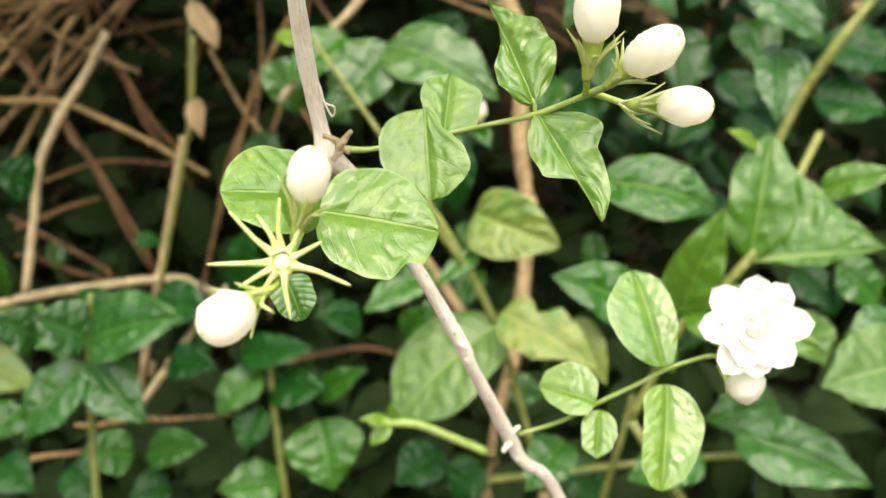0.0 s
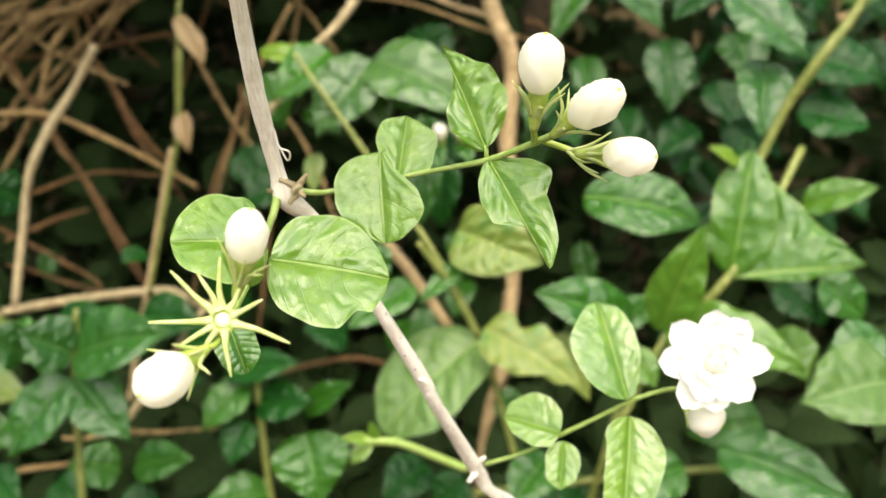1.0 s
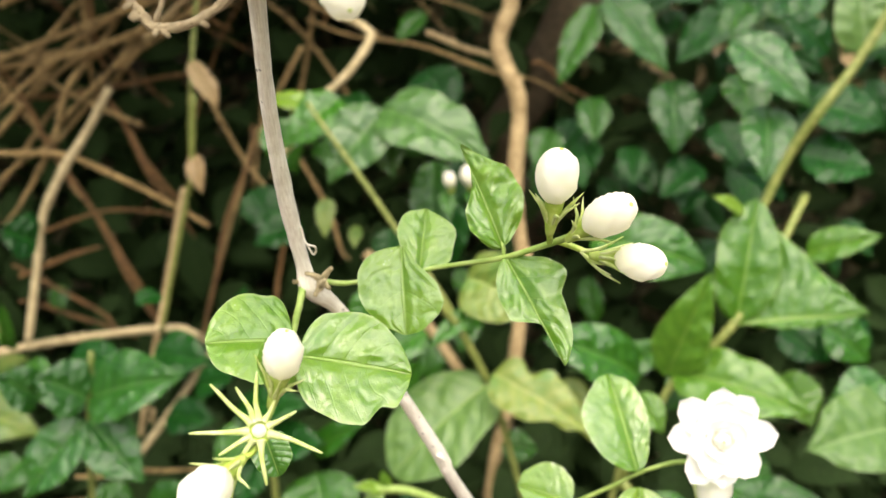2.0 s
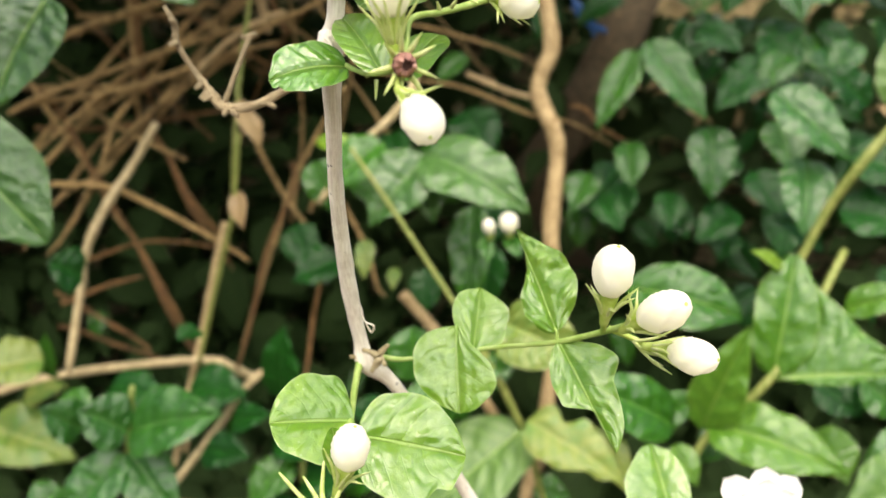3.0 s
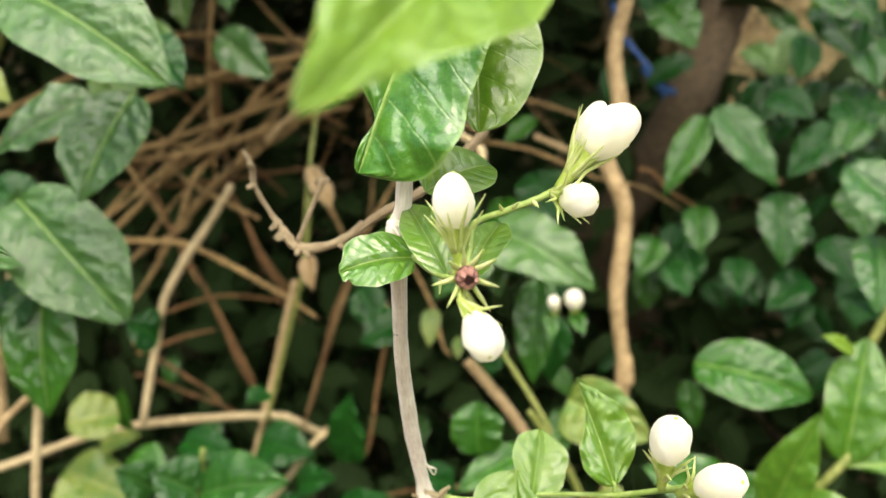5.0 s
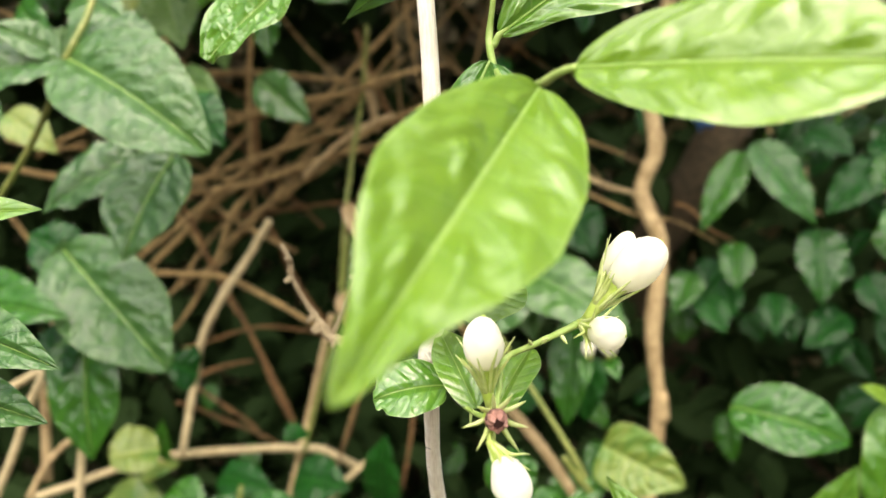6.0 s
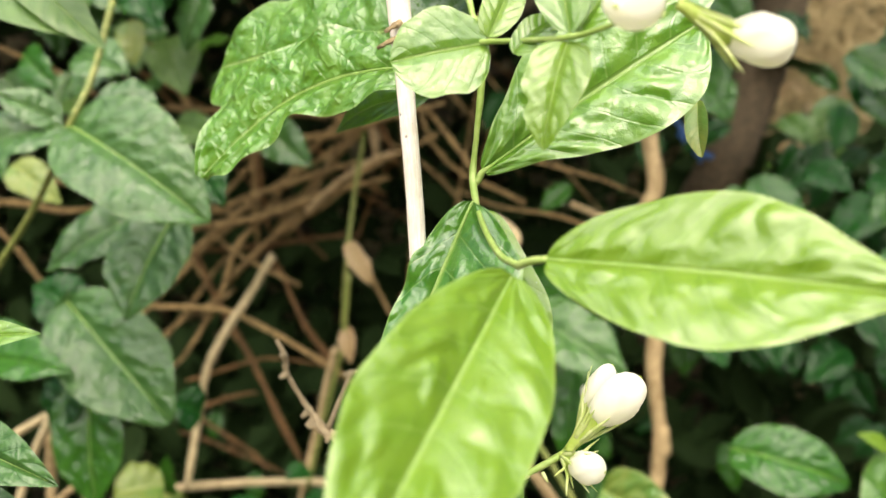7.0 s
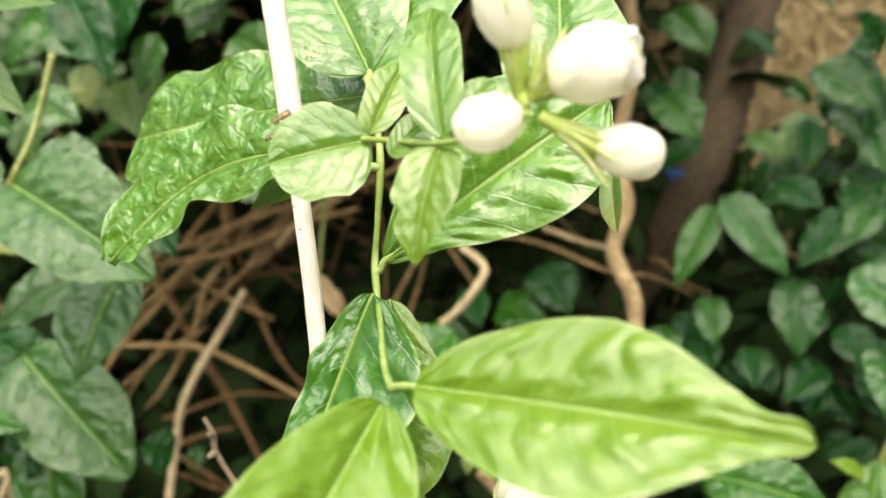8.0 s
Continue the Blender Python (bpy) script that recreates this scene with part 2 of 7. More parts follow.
BLUE_CORD = flesh_material("blue_cord", rgb(0.03, 0.10, 0.30), rgb(0.05, 0.16, 0.42), 0.5, 0.0, 400.0)
SOIL = earth_material("soil", rgb(0.035, 0.022, 0.013), rgb(0.12, 0.08, 0.045), 9.0)
BANK = earth_material("dry_bank", rgb(0.05, 0.038, 0.018), rgb(0.30, 0.265, 0.13), 24.0)
STRAW = flesh_material("straw", rgb(0.27, 0.205, 0.09), rgb(0.48, 0.395, 0.20), 0.8, 0.1, 60.0)


# ---- builders ----
def link_mesh(name, verts, faces, material, owner=None, at=None, uvs=None, layer="", label=""):
    """One mesh object with its origin at a point of its own, under its owner."""
    at = Vector(at if at is not None else verts[0])
    data = bpy.data.meshes.new(name)
    data.from_pydata([tuple(Vector(v) - at) for v in verts], [], faces)
    if uvs is not None:
        lay = data.uv_layers.new(name=layer)
        loops = np.empty(len(data.loops), dtype=np.int32)
        data.loops.foreach_get("vertex_index", loops)
        lay.data.foreach_set("uv", np.asarray(uvs, dtype=np.float32)[loops].ravel())
    data.polygons.foreach_set("use_smooth", [True] * len(data.polygons))
    data.materials.append(material)
    ob = new(name, data)
    base = Vector((0, 0, 0))
    up = owner
    while up is not None:
        base += up.location
        up = up.parent
    ob.parent, ob.location = owner, at - base
    return tagged(ob, label)


def thing(name, at, label, category, group="", kind=""):
    ob = new(name)
    ob.location, ob.empty_display_size = at, 0.02
    return tagged(ob, label, category, group, kind)


def smooth_line(points, steps):
    """A Catmull-Rom curve through points of any dimension."""
    p = np.asarray(points, float)
    p = np.vstack([2 * p[0] - p[1], p, 2 * p[-1] - p[-2]])
    out = []
    for n in range(1, len(p) - 2):
        for s in np.linspace(0, 1, steps, endpoint=False):
            a, b, c, d = p[n - 1 : n + 3]
            out.append(0.5 * (2 * b + (c - a) * s + (2 * a - 5 * b + 4 * c - d) * s**2 + (3 * b - a - 3 * c + d) * s**3))
    return np.array(out + [p[-2]])


def tube(name, points, material, owner=None, sides=10, steps=6, rough=0.0, label="", seed=0):
    """A round stem through (x, y, z, radius) points, with rounded ends; rough: unevenness as a share of the radius."""
    line = smooth_line(points, steps)
    rng = np.random.default_rng(seed + len(points))
    verts, faces, uvs = [], [], []
    side_dir = Vector((0.3, 0.5, 0.81))
    length = 0.0
    for n, (x, y, z, r) in enumerate(line):
        a, b = line[max(n - 1, 0)][:3], line[min(n + 1, len(line) - 1)][:3]
        d = Vector(b - a).normalized()
        side_dir = (side_dir - d * side_dir.dot(d)).normalized()
        other = d.cross(side_dir)
        length += float(np.linalg.norm(line[n][:3] - line[n - 1][:3])) if n else 0.0
        swell = 1 + rough * rng.normal() * 0.5
        for s in range(sides):
            ang = 2 * math.pi * s / sides
            rad = max(r, 0.0001) * swell * (1 + rough * 0.6 * rng.normal())
            verts.append(Vector((x, y, z)) + (side_dir * math.cos(ang) + other * math.sin(ang)) * rad)
            uvs.append((length, s / sides))
    rings = len(line)
    for n in range(rings - 1):
        for s in range(sides):
            t = (s + 1) % sides
            faces.append((n * sides + s, n * sides + t, (n + 1) * sides + t, (n + 1) * sides + s))
    faces.append(tuple(range(sides))[::-1])
    faces.append(tuple((rings - 1) * sides + s for s in range(sides)))
    return link_mesh(name, verts, faces, material, owner, line[0][:3], uvs, "along", label)


def axes_of(base, tip, turn):
    """Length, along, across and out of a blade; at turn 0 it faces the open side and the sky."""
    d = Vector(tip) - Vector(base)
    size = d.length
    d.normalize()
    out = Vector((0.0, -0.8, 0.6))
    out = out - d * out.dot(d)
    if out.length < 0.2:
        out = Vector((0.0, 0.6, 0.8)) - d * Vector((0.0, 0.6, 0.8)).dot(d)
    out.normalize()
    out = Matrix.Rotation(radians(turn), 3, d) @ out
    return size, d, d.cross(out), out


STATIONS = (0.0, 0.08, 0.2, 0.35, 0.5, 0.65, 0.8, 0.9, 0.96, 1.0)


def rim(u, widths):
    """The half width of an uneven blade, as a share of its widest: a smooth line through the stations, round at both ends."""
    x, y = np.arccos(1 - 2 * np.array(STATIONS)), np.array((*widths, 0.0))
    slope = np.diff(y) / np.diff(x)
    flat = slope[:-1] * slope[1:] <= 0
    turn = np.where(flat, 0.0, 2 * slope[:-1] * slope[1:] / np.where(flat, 1.0, slope[:-1] + slope[1:]))
    turn = np.concatenate([[slope[0]], turn, [slope[-1]]])
    at = np.arccos(1 - 2 * np.clip(u, 0, 1))
    n = np.clip(np.searchsorted(x, at, side="right") - 1, 0, len(x) - 2)
    h = x[n + 1] - x[n]
    s = (at - x[n]) / h
    line = y[n] * (1 + 2 * s) * (1 - s) ** 2 + h * turn[n] * s * (1 - s) ** 2 + y[n + 1] * s * s * (3 - 2 * s) + h * turn[n + 1] * s * s * (s - 1)
    return np.maximum(line, 0.004)


def blade_grid(size, width, nu, nv, fold=15, bend=0.06, wave=0.0, a=0.5, b=0.8, quilt=0.0, ribs=7, hook=0.0, nicks=(), seed=0, sway=0.0, heart=0.0, scallop=0.0, drip=0.25, edge=None):
    """Local points (along, across, out) of a leaf blade and their (u, v); edge: how wide each half of an uneven blade is at the stations."""
    rng = np.random.default_rng(seed)
    u = np.linspace(0, 1, nu)[:, None] ** 1.0
    v = np.linspace(-1, 1, nv)[None, :]
    peak = a / (a + b)
    uu = (u + 0.22) / 1.22 if heart else u
    prof = np.clip(uu, 1e-4, 1) ** a * np.clip(1 - uu, 0, 1) ** b / (peak**a * (1 - peak) ** b)
    prof = np.maximum(prof * (1 - drip * np.clip((u - 0.68) / 0.27, 0, 1) ** 1.4), 0.004)
    ph = rng.uniform(0, 6.3, 6)
    left = 1 + 0.05 * np.sin(5 * u + ph[0]) + 0.03 * np.sin(11 * u + ph[1])
    right = 1 + 0.05 * np.sin(5 * u + ph[2]) + 0.03 * np.sin(11 * u + ph[3])
    left, right = left * (1 + scallop * np.sin(31 * u + ph[4])), right * (1 + scallop * np.sin(34 * u + ph[5]))
    if edge:
        left, right = left * rim(u, edge[0]), right * rim(u, edge[1])
        prof = np.ones_like(u)
    for where, side, depth, span in nicks:
        cut = 1 - depth * np.exp(-(((u - where) / span) ** 2))
        if side < 0:
            left = left * cut
        else:
            right = right * cut
    half = width / 2 * prof * np.where(v < 0, left, right)
    y = half * v
    x = size * u + 0 * v
    # Side lobes reach back past the stalk on a heart-shaped base.
    x = x - heart * size * (np.sin(math.pi * np.abs(v) ** 0.8) ** 0.7 * 0.85 + 0.3 * np.abs(v)) * (1 - u) ** 2
    z = np.abs(y) * math.tan(radians(fold)) - 0.35 * math.tan(radians(fold)) * y**2 / (width / 2)
    z = z + bend * size * 4 * u * (1 - u)
    z = z + wave * width * np.abs(v) ** 2 * (np.sin(19 * u + ph[4] + 1.5 * np.sign(v)) + 0.6 * np.sin(31 * u + ph[5] - np.sign(v)))
    if quilt:
        warp = 0.22 * np.sin(5.3 * v + 4 * u + ph[0]) + 0.16 * np.sin(11 * u - 6 * v + ph[1]) + 0.35 * np.sign(v)
        lane = ribs * u - 1.35 * np.abs(v) ** 1.3 + warp * np.minimum(1, np.abs(v) * 3)
        pillow = np.abs(np.sin(math.pi * lane)) ** 0.75 * (0.65 + 0.35 * np.sin(7.1 * v + 3 * lane + ph[2]))
        cross = np.abs(np.sin(5.2 * np.abs(v) + 2.1 * np.floor(lane) + 0.8 * np.sin(3 * lane) + ph[3])) ** 0.7
        room = np.sqrt(np.minimum(1.0, half / (width / 2) * 1.3)) if edge else np.sqrt(prof)
        z = z + quilt * (pillow * (0.35 + 0.85 * cross)) * np.minimum(1, np.abs(v) * 4) * (1 - np.abs(v) ** 5) * room
        z = z + 0.5 * quilt * np.sin(17 * u + 4 * v + ph[4]) * np.sin(6 * v + 5 * u + ph[5]) * np.abs(v)
    z = z - hook * size * np.clip(u - 0.45, 0, 1) ** 2 * 3.3
    y = y + sway * size * np.sin(math.pi * u)
    uv = np.stack([u * ribs + 0 * v, (v * 0.5 + 0.5) + 0 * u], -1)
    return np.stack([x, y, z], -1).reshape(-1, 3), uv.reshape(-1, 2)


def grid_faces(nu, nv):
    return [(i * nv + j, i * nv + j + 1, (i + 1) * nv + j + 1, (i + 1) * nv + j) for i in range(nu - 1) for j in range(nv - 1)]


COUNT = [0]


def leaf(owner, base, tip, width, skin, turn=0, near=False, stalk=None, label="", **shape):
    """A leaf from its base to its tip; near ones have a midrib of their own; stalk: where the petiole leaves the stem."""
    COUNT[0] += 1
    size, d, across, out = axes_of(base, tip, turn)
    nu, nv = ((84, 41) if width > 0.026 else (48, 25)) if near else (26, 13)
    if not near:
        shape.setdefault("quilt", width * 0.08)
        shape.setdefault("wave", 0.02)
        shape.setdefault("b", 0.9)
    shape.setdefault("seed", COUNT[0])
    pts, uv = blade_grid(size, width, nu, nv, **shape)
    base = Vector(base)
    verts = [base + d * float(p[0]) + across * float(p[1]) + out * float(p[2]) for p in pts]
    ob = link_mesh("leaf", verts, grid_faces(nu, nv), skin, owner, base, uv, "blade", label)
    if near:
        mid = [verts[i * nv + nv // 2] for i in range(0, nu - 3, nu // 12)]
        r0 = min(0.0008, width * 0.010)
        tube("midrib", [(*p, r0 * (1 - 0.75 * n / len(mid))) for n, p in enumerate(mid)], VEIN, ob, 6, 2)
    if stalk is not None:
        mid = (Vector(stalk) + base) / 2 + Vector((0, 0, -0.0015))
        r = max(0.0007, min(0.0013, width * 0.03))
        tube("petiole", [(*stalk, r * 1.3), (*mid, r), (*base, r), (*(base + d * size * 0.06), r * 0.6)], GREEN_STEM, ob, 7, 4)
    return ob


VEIN = flesh_material("leaf_vein", rgb(0.24, 0.40, 0.08), rgb(0.33, 0.47, 0.14), 0.45, 0.25, 300.0)


def frame_on(base, tip):
    d = (Vector(tip) - Vector(base)).normalized()
    side = d.orthogonal().normalized()
    return d, side, d.cross(side)


def sepals(owner, at, along, count, length, spread, thick=0.0007, seed=0):
    """Thin pointed sepals standing round the top of a calyx; spread: degrees away from the axis at their ends."""
    rng = np.random.default_rng(seed)
    d, s, o = frame_on(at, Vector(at) + Vector(along))
    for n in range(count):
        ang = 2 * math.pi * (n + rng.uniform(-0.25, 0.25)) / count
        ray = s * math.cos(ang) + o * math.sin(ang)
        far, open_by = length * rng.uniform(0.75, 1.15), radians(spread * rng.uniform(0.7, 1.25))
        p0 = Vector(at) + ray * thick * 2.5
        p1 = p0 + (d * math.cos(open_by * 0.6) + ray * math.sin(open_by * 0.6)) * far * 0.45
        bow = radians(rng.uniform(-15, 15))
        p2 = p1 + (d * math.cos(open_by + bow) + ray * math.sin(open_by + bow)) * far * 0.55
        tube("sepal", [(*p0, thick * 1.1), (*p1, thick), (*((p1 + p2) / 2), thick * 0.7), (*p2, thick * 0.15)], SEPAL, owner, 6, 3)


def bud(owner, foot, neck, tip, width, count=8, length=0.011, spread=30, seed=0, skin=None, blunt=0.5, ragged=0.0, name="flower_bud"):
    """A closed jasmine bud: green calyx from foot to neck, white overlapping petals from neck to tip, sepals round the neck."""
    rng = np.random.default_rng(seed + 5)
    d, s, o = frame_on(neck, tip)
    size = (Vector(tip) - Vector(neck)).length
    nu, nv = 22, 36
    verts, faces = [], []
    lobes, spin = 5, rng.uniform(0, 6.3)
    peak = 0.55 / (0.55 + blunt)
    top = peak**0.55 * (1 - peak) ** blunt
    for i in range(nu):
        u = 1 - (1 - i / (nu - 1)) ** 1.6
        r = width / 2 * (max(0.0, u * 0.94 + 0.06) ** 0.55) * (max(0.0, 1 - u) ** blunt) / top
        for j in range(nv):
            ang = 2 * math.pi * j / nv
            turn_in = (lobes * (ang / (2 * math.pi)) + 1.4 * u + spin) % 1.0
            lap = 1 + 0.11 * (turn_in**2 - 0.4) + 0.015 * math.sin(3 * ang + spin)
            rise = size * u * (1 + ragged * 0.1 * math.sin(5 * ang + spin) * u * (1 - u) * 2)
            verts.append(Vector(neck) + d * rise + (s * math.cos(ang) + o * math.sin(ang)) * r * lap)
    for i in range(nu - 1):
        for j in range(nv):
            k = (j + 1) % nv
            faces.append((i * nv + j, i * nv + k, (i + 1) * nv + k, (i + 1) * nv + j))
    faces.append(tuple(range(nv))[::-1])
    faces.append(tuple((nu - 1) * nv + j for j in range(nv)))
    ob = link_mesh(name, verts, faces, skin or BUD_WHITE, owner, neck)
    crown = Vector(neck) + d * size
    tube("bud_tip", [(*(crown - d * width * 0.05 + s * width * 0.05), width * 0.05), (*(crown + d * width * 0.008 + s * width * 0.05), width * 0.055), (*(crown + d * width * 0.02 + s * width * 0.05), width * 0.02)], CALYX, ob, 8, 3)
    for n in range(5 if ragged else 0):
        ang = 2 * math.pi * (n + rng.uniform(-0.2, 0.2)) / 5
        ray = s * math.cos(ang) + o * math.sin(ang)
        petal_mesh("petal", ob, Vector(neck) + d * size * 0.62 + ray * width * 0.34, (d + ray * rng.uniform(-0.05, 0.35)).normalized(), (-ray).normalized(), size * rng.uniform(0.38, 0.5), width * 0.55, PETAL_WHITE, seed=n)
    mid = (Vector(foot) + Vector(neck)) / 2
    wide = width * 0.24
    inside = Vector(neck) + d * size * 0.10
    tube("calyx", [(*foot, wide * 0.45), (*mid, wide * 0.8), (*neck, wide * 1.05), (*inside, wide * 1.15)], CALYX, ob, 12, 5)
    if count:
        sepals(ob, Vector(foot) * 0.6 + Vector(neck) * 0.4, Vector(neck) - Vector(foot), count, length * 1.15, spread * 1.2, wide * 0.21, seed)
    return ob


def petal_mesh(name, owner, at, d, out, size, width, material, cup=0.25, seed=0):
    """One blunt petal from its foot along d, its face towards out."""
    d, out = Vector(d).normalized(), Vector(out)
    out = (out - d * out.dot(d)).normalized()
    side = d.cross(out)
    rng = np.random.default_rng(seed)
    nu, nv = 9, 7
    verts = []
    for i in range(nu):
        u = i / (nu - 1)
        w = width / 2 * min(1.0, 0.35 + 1.5 * u) * max(0.0, 1 - u**3.5) ** 0.5
        for j in range(nv):
            v = 2 * j / (nv - 1) - 1
            z = cup * width * (v * v * 0.6 + 0.8 * (u - 0.3) ** 2) + 0.02 * width * math.sin(7 * u + 5 * v + seed)
            verts.append(Vector(at) + d * size * u + side * w * v + out * z)
    return link_mesh(name, verts, grid_faces(nu, nv), material, owner, at)


def star_calyx(owner, at, towards, reach):
    """An empty calyx seen from its open end: a small cup with a pale ring and long sepals spread like a star."""
    d = (Vector(towards) - Vector(at)).normalized()
    at = Vector(at)
    ob = tube("empty_calyx", [(*(at - d * 0.008), 0.0012), (*(at - d * 0.003), 0.0034), (*at, 0.0042), (*(at + d * 0.0004), 0.0034)], CALYX, owner, 14, 5, 0.0, "star-shaped empty calyx")
    tube("style_scar", [(*at, 0.0021), (*(at + d * 0.0008), 0.0022), (*(at + d * 0.0015), 0.0013)], BUD_WHITE, ob, 12, 4)
    s = (Vector((1, 0, 0)) - d * d.x).normalized()
    o = d.cross(s)
    rng = np.random.default_rng(31)
    for way, share in ((176, 1.0), (132, 0.98), (112, 0.72), (88, 0.86), (62, 0.6), (22, 0.6), (-23, 0.96), (-86, 0.78), (-125, 0.7), (-154, 0.66)):
        ang = radians(way + rng.uniform(-3, 3))
        ray = s * math.cos(ang) + o * math.sin(ang)
        far = reach * share
        lift = d * far * rng.uniform(-0.05, 0.2)
        p0, p1, p2 = at + ray * 0.003, at + ray * far * 0.5 + lift * 0.4, at + ray * far + lift
        bow = p1 + d * far * rng.uniform(-0.05, 0.08) + ray.cross(d) * far * rng.uniform(-0.05, 0.05)
        tube("sepal", [(*p0, 0.0017), (*(p0.lerp(bow, 0.4)), 0.0011), (*bow, 0.0008), (*(bow.lerp(p2, 0.7)), 0.0006), (*p2, 0.0003)], SEPAL, ob, 7, 5)
    return ob


def spent_flower(owner, foot, at, width, reach):
    """A withered brown flower, its petals folded in round a dark hollow, in a green calyx."""
    foot, at = Vector(foot), Vector(at)
    d = (at - foot).normalized()
    ob = tube("spent_flower", [(*(at - d * width * 0.35), width * 0.26), (*at, width * 0.36), (*(at + d * width * 0.12), width * 0.30), (*(at + d * width * 0.16), width * 0.10)], SPENT_DARK, owner, 14, 4, 0.03, "withered brown flower")
    s = d.orthogonal().normalized()
    o = d.cross(s)
    for n in range(9):
        ang = 2 * math.pi * n / 9
        ray = s * math.cos(ang) + o * math.sin(ang)
        start = at - d * width * 0.32 + ray * width * 0.34
        petal_mesh("withered_petal", ob, start, d * 0.9 + ray * 0.05, -ray, width * (0.78 if n % 2 else 0.66), width * 0.40, SPENT, 0.6, n)
    tube("calyx", [(*foot, width * 0.12), (*((foot + at) / 2), width * 0.24), (*(at - d * width * 0.2), width * 0.4)], CALYX, ob, 12, 4)
    sepals(ob, (foot + at) / 2, d, 9, reach, 78, 0.0008, 77)
    return ob


def blossom(owner, foot, at, reach):
    """A double white jasmine flower: three whorls of blunt petals round a tight heart."""
    foot, at = Vector(foot), Vector(at)
    d = Vector((-0.05, -0.97, 0.2)).normalized()
    ob = tube("blossom", [(*foot, 0.0016), (*((foot + at) / 2), 0.0020), (*at, 0.0030), (*(at + d * 0.002), 0.002)], CALYX, owner, 10, 5, 0.0, "open double white jasmine flower")
    s = Vector((1, 0, 0)).cross(d).normalized()
    o = d.cross(s)
    rng = np.random.default_rng(12)
    for ring, (count, far, wide, lift) in enumerate(((8, 1.0, 0.74, 0.10), (7, 0.82, 0.66, 0.45), (6, 0.58, 0.55, 0.9), (5, 0.36, 0.36, 1.7))):
        for n in range(count):
            ang = 2 * math.pi * (n + 0.5 * (ring % 2) + rng.uniform(-0.15, 0.15)) / count
            ray = s * math.cos(ang) + o * math.sin(ang)
            way = (ray + d * (lift + rng.uniform(-0.08, 0.08))).normalized()
            petal_mesh("petal", ob, at + d * 0.001 * ring + ray * 0.001, way, d - ray * lift * 0.6, reach * far * rng.uniform(0.9, 1.08), reach * wide, PETAL_WHITE, 0.16, n + 10 * ring)
    for n in range(5):
        ray = s * math.cos(1.257 * n) + o * math.sin(1.257 * n)
        petal_mesh("petal", ob, at + d * 0.003 + ray * 0.0015, d + ray * 0.25, -ray, reach * 0.34, reach * 0.34, PETAL_WHITE, 0.3, n + 60)
    bud(ob, at, at + d * 0.001, at + d * 0.0115, 0.0095, 0, seed=40, name="flower_heart")
    sepals(ob, foot, at - foot, 8, 0.012, 30, 0.0006, 9)
    return ob


# ---- the jasmine plant in front: pale cane, side shoots, buds ----
jasmine = thing("jasmine_plant", (0.1193, 0.54, 0.0), "pale-caned jasmine plant with bright green leaves and white buds", "plant")
tube("cane", [(0.034, 0.335, 1.2882, 0.0038), (0.037, 0.332, 1.2633, 0.0037), (0.04, 0.331, 1.2277, 0.0041), (0.0407, 0.331, 1.2053, 0.0032), (0.0423, 0.332, 1.1501, 0.0030), (0.0408, 0.333, 1.0806, 0.0029), (0.0379, 0.335, 1.0666, 0.0032), (0.0373, 0.335, 1.0632, 0.0042), (0.0348, 0.345, 1.0408, 0.0029), (0.029, 0.372, 1.01, 0.0029), (0.0254, 0.402, 0.9736, 0.0034), (0.0257, 0.42, 0.946, 0.0031), (0.0274, 0.425, 0.9346, 0.0046), (0.0378, 0.436, 0.9203, 0.0029), (0.0569, 0.447, 0.8835, 0.0028), (0.0741, 0.466, 0.8413, 0.0035), (0.0777, 0.472, 0.829, 0.0030), (0.0944, 0.517, 0.7742, 0.0039), (0.0999, 0.525, 0.7596, 0.0033), (0.1196, 0.545, 0.7279, 0.0034), (0.1493, 0.6, 0.6, 0.0037), (0.1593, 0.63, 0.3, 0.0041), (0.1593, 0.64, -0.01, 0.0049)], PALE_BARK, jasmine, 14, 8, 0.025, "pale grey-beige bark with dark flecks")
tube("stub", [(0.0336, 0.42, 0.9391, 0.0017), (0.0361, 0.418, 0.9421, 0.0012), (0.0383, 0.417, 0.9441, 0.0008)], CANE_BARK, jasmine, sides=7, rough=0.12)
tube("stub", [(0.0316, 0.424, 0.9367, 0.0017), (0.0261, 0.422, 0.938, 0.0012), (0.0204, 0.421, 0.9383, 0.0008)], CANE_BARK, jasmine, sides=7, rough=0.12)
tube("stub", [(0.034, 0.418, 0.9377, 0.0016), (0.0356, 0.416, 0.937, 0.0012), (0.037, 0.415, 0.9355, 0.0008)], CANE_BARK, jasmine, sides=7, rough=0.12)
tube("stub", [(0.0327, 0.416, 0.9401, 0.0016), (0.0303, 0.414, 0.9421, 0.0012), (0.0277, 0.413, 0.9432, 0.0008)], CANE_BARK, jasmine, sides=7, rough=0.12)
tube("stub", [(0.0333, 0.416, 0.9365, 0.0016), (0.0322, 0.414, 0.9353, 0.0012), (0.0309, 0.413, 0.9331, 0.0008)], CANE_BARK, jasmine, sides=7, rough=0.12)
tube("stub", [(0.034, 0.41, 0.9382, 0.0016), (0.0358, 0.408, 0.94, 0.0012), (0.0373, 0.407, 0.9408, 0.0008)], CANE_BARK, jasmine, sides=7, rough=0.12)
tube("stub", [(0.0921, 0.512, 0.7769, 0.0022), (0.0957, 0.51, 0.7817, 0.0016), (0.0991, 0.509, 0.7848, 0.001)], PALE_BARK, jasmine, sides=7, rough=0.12)
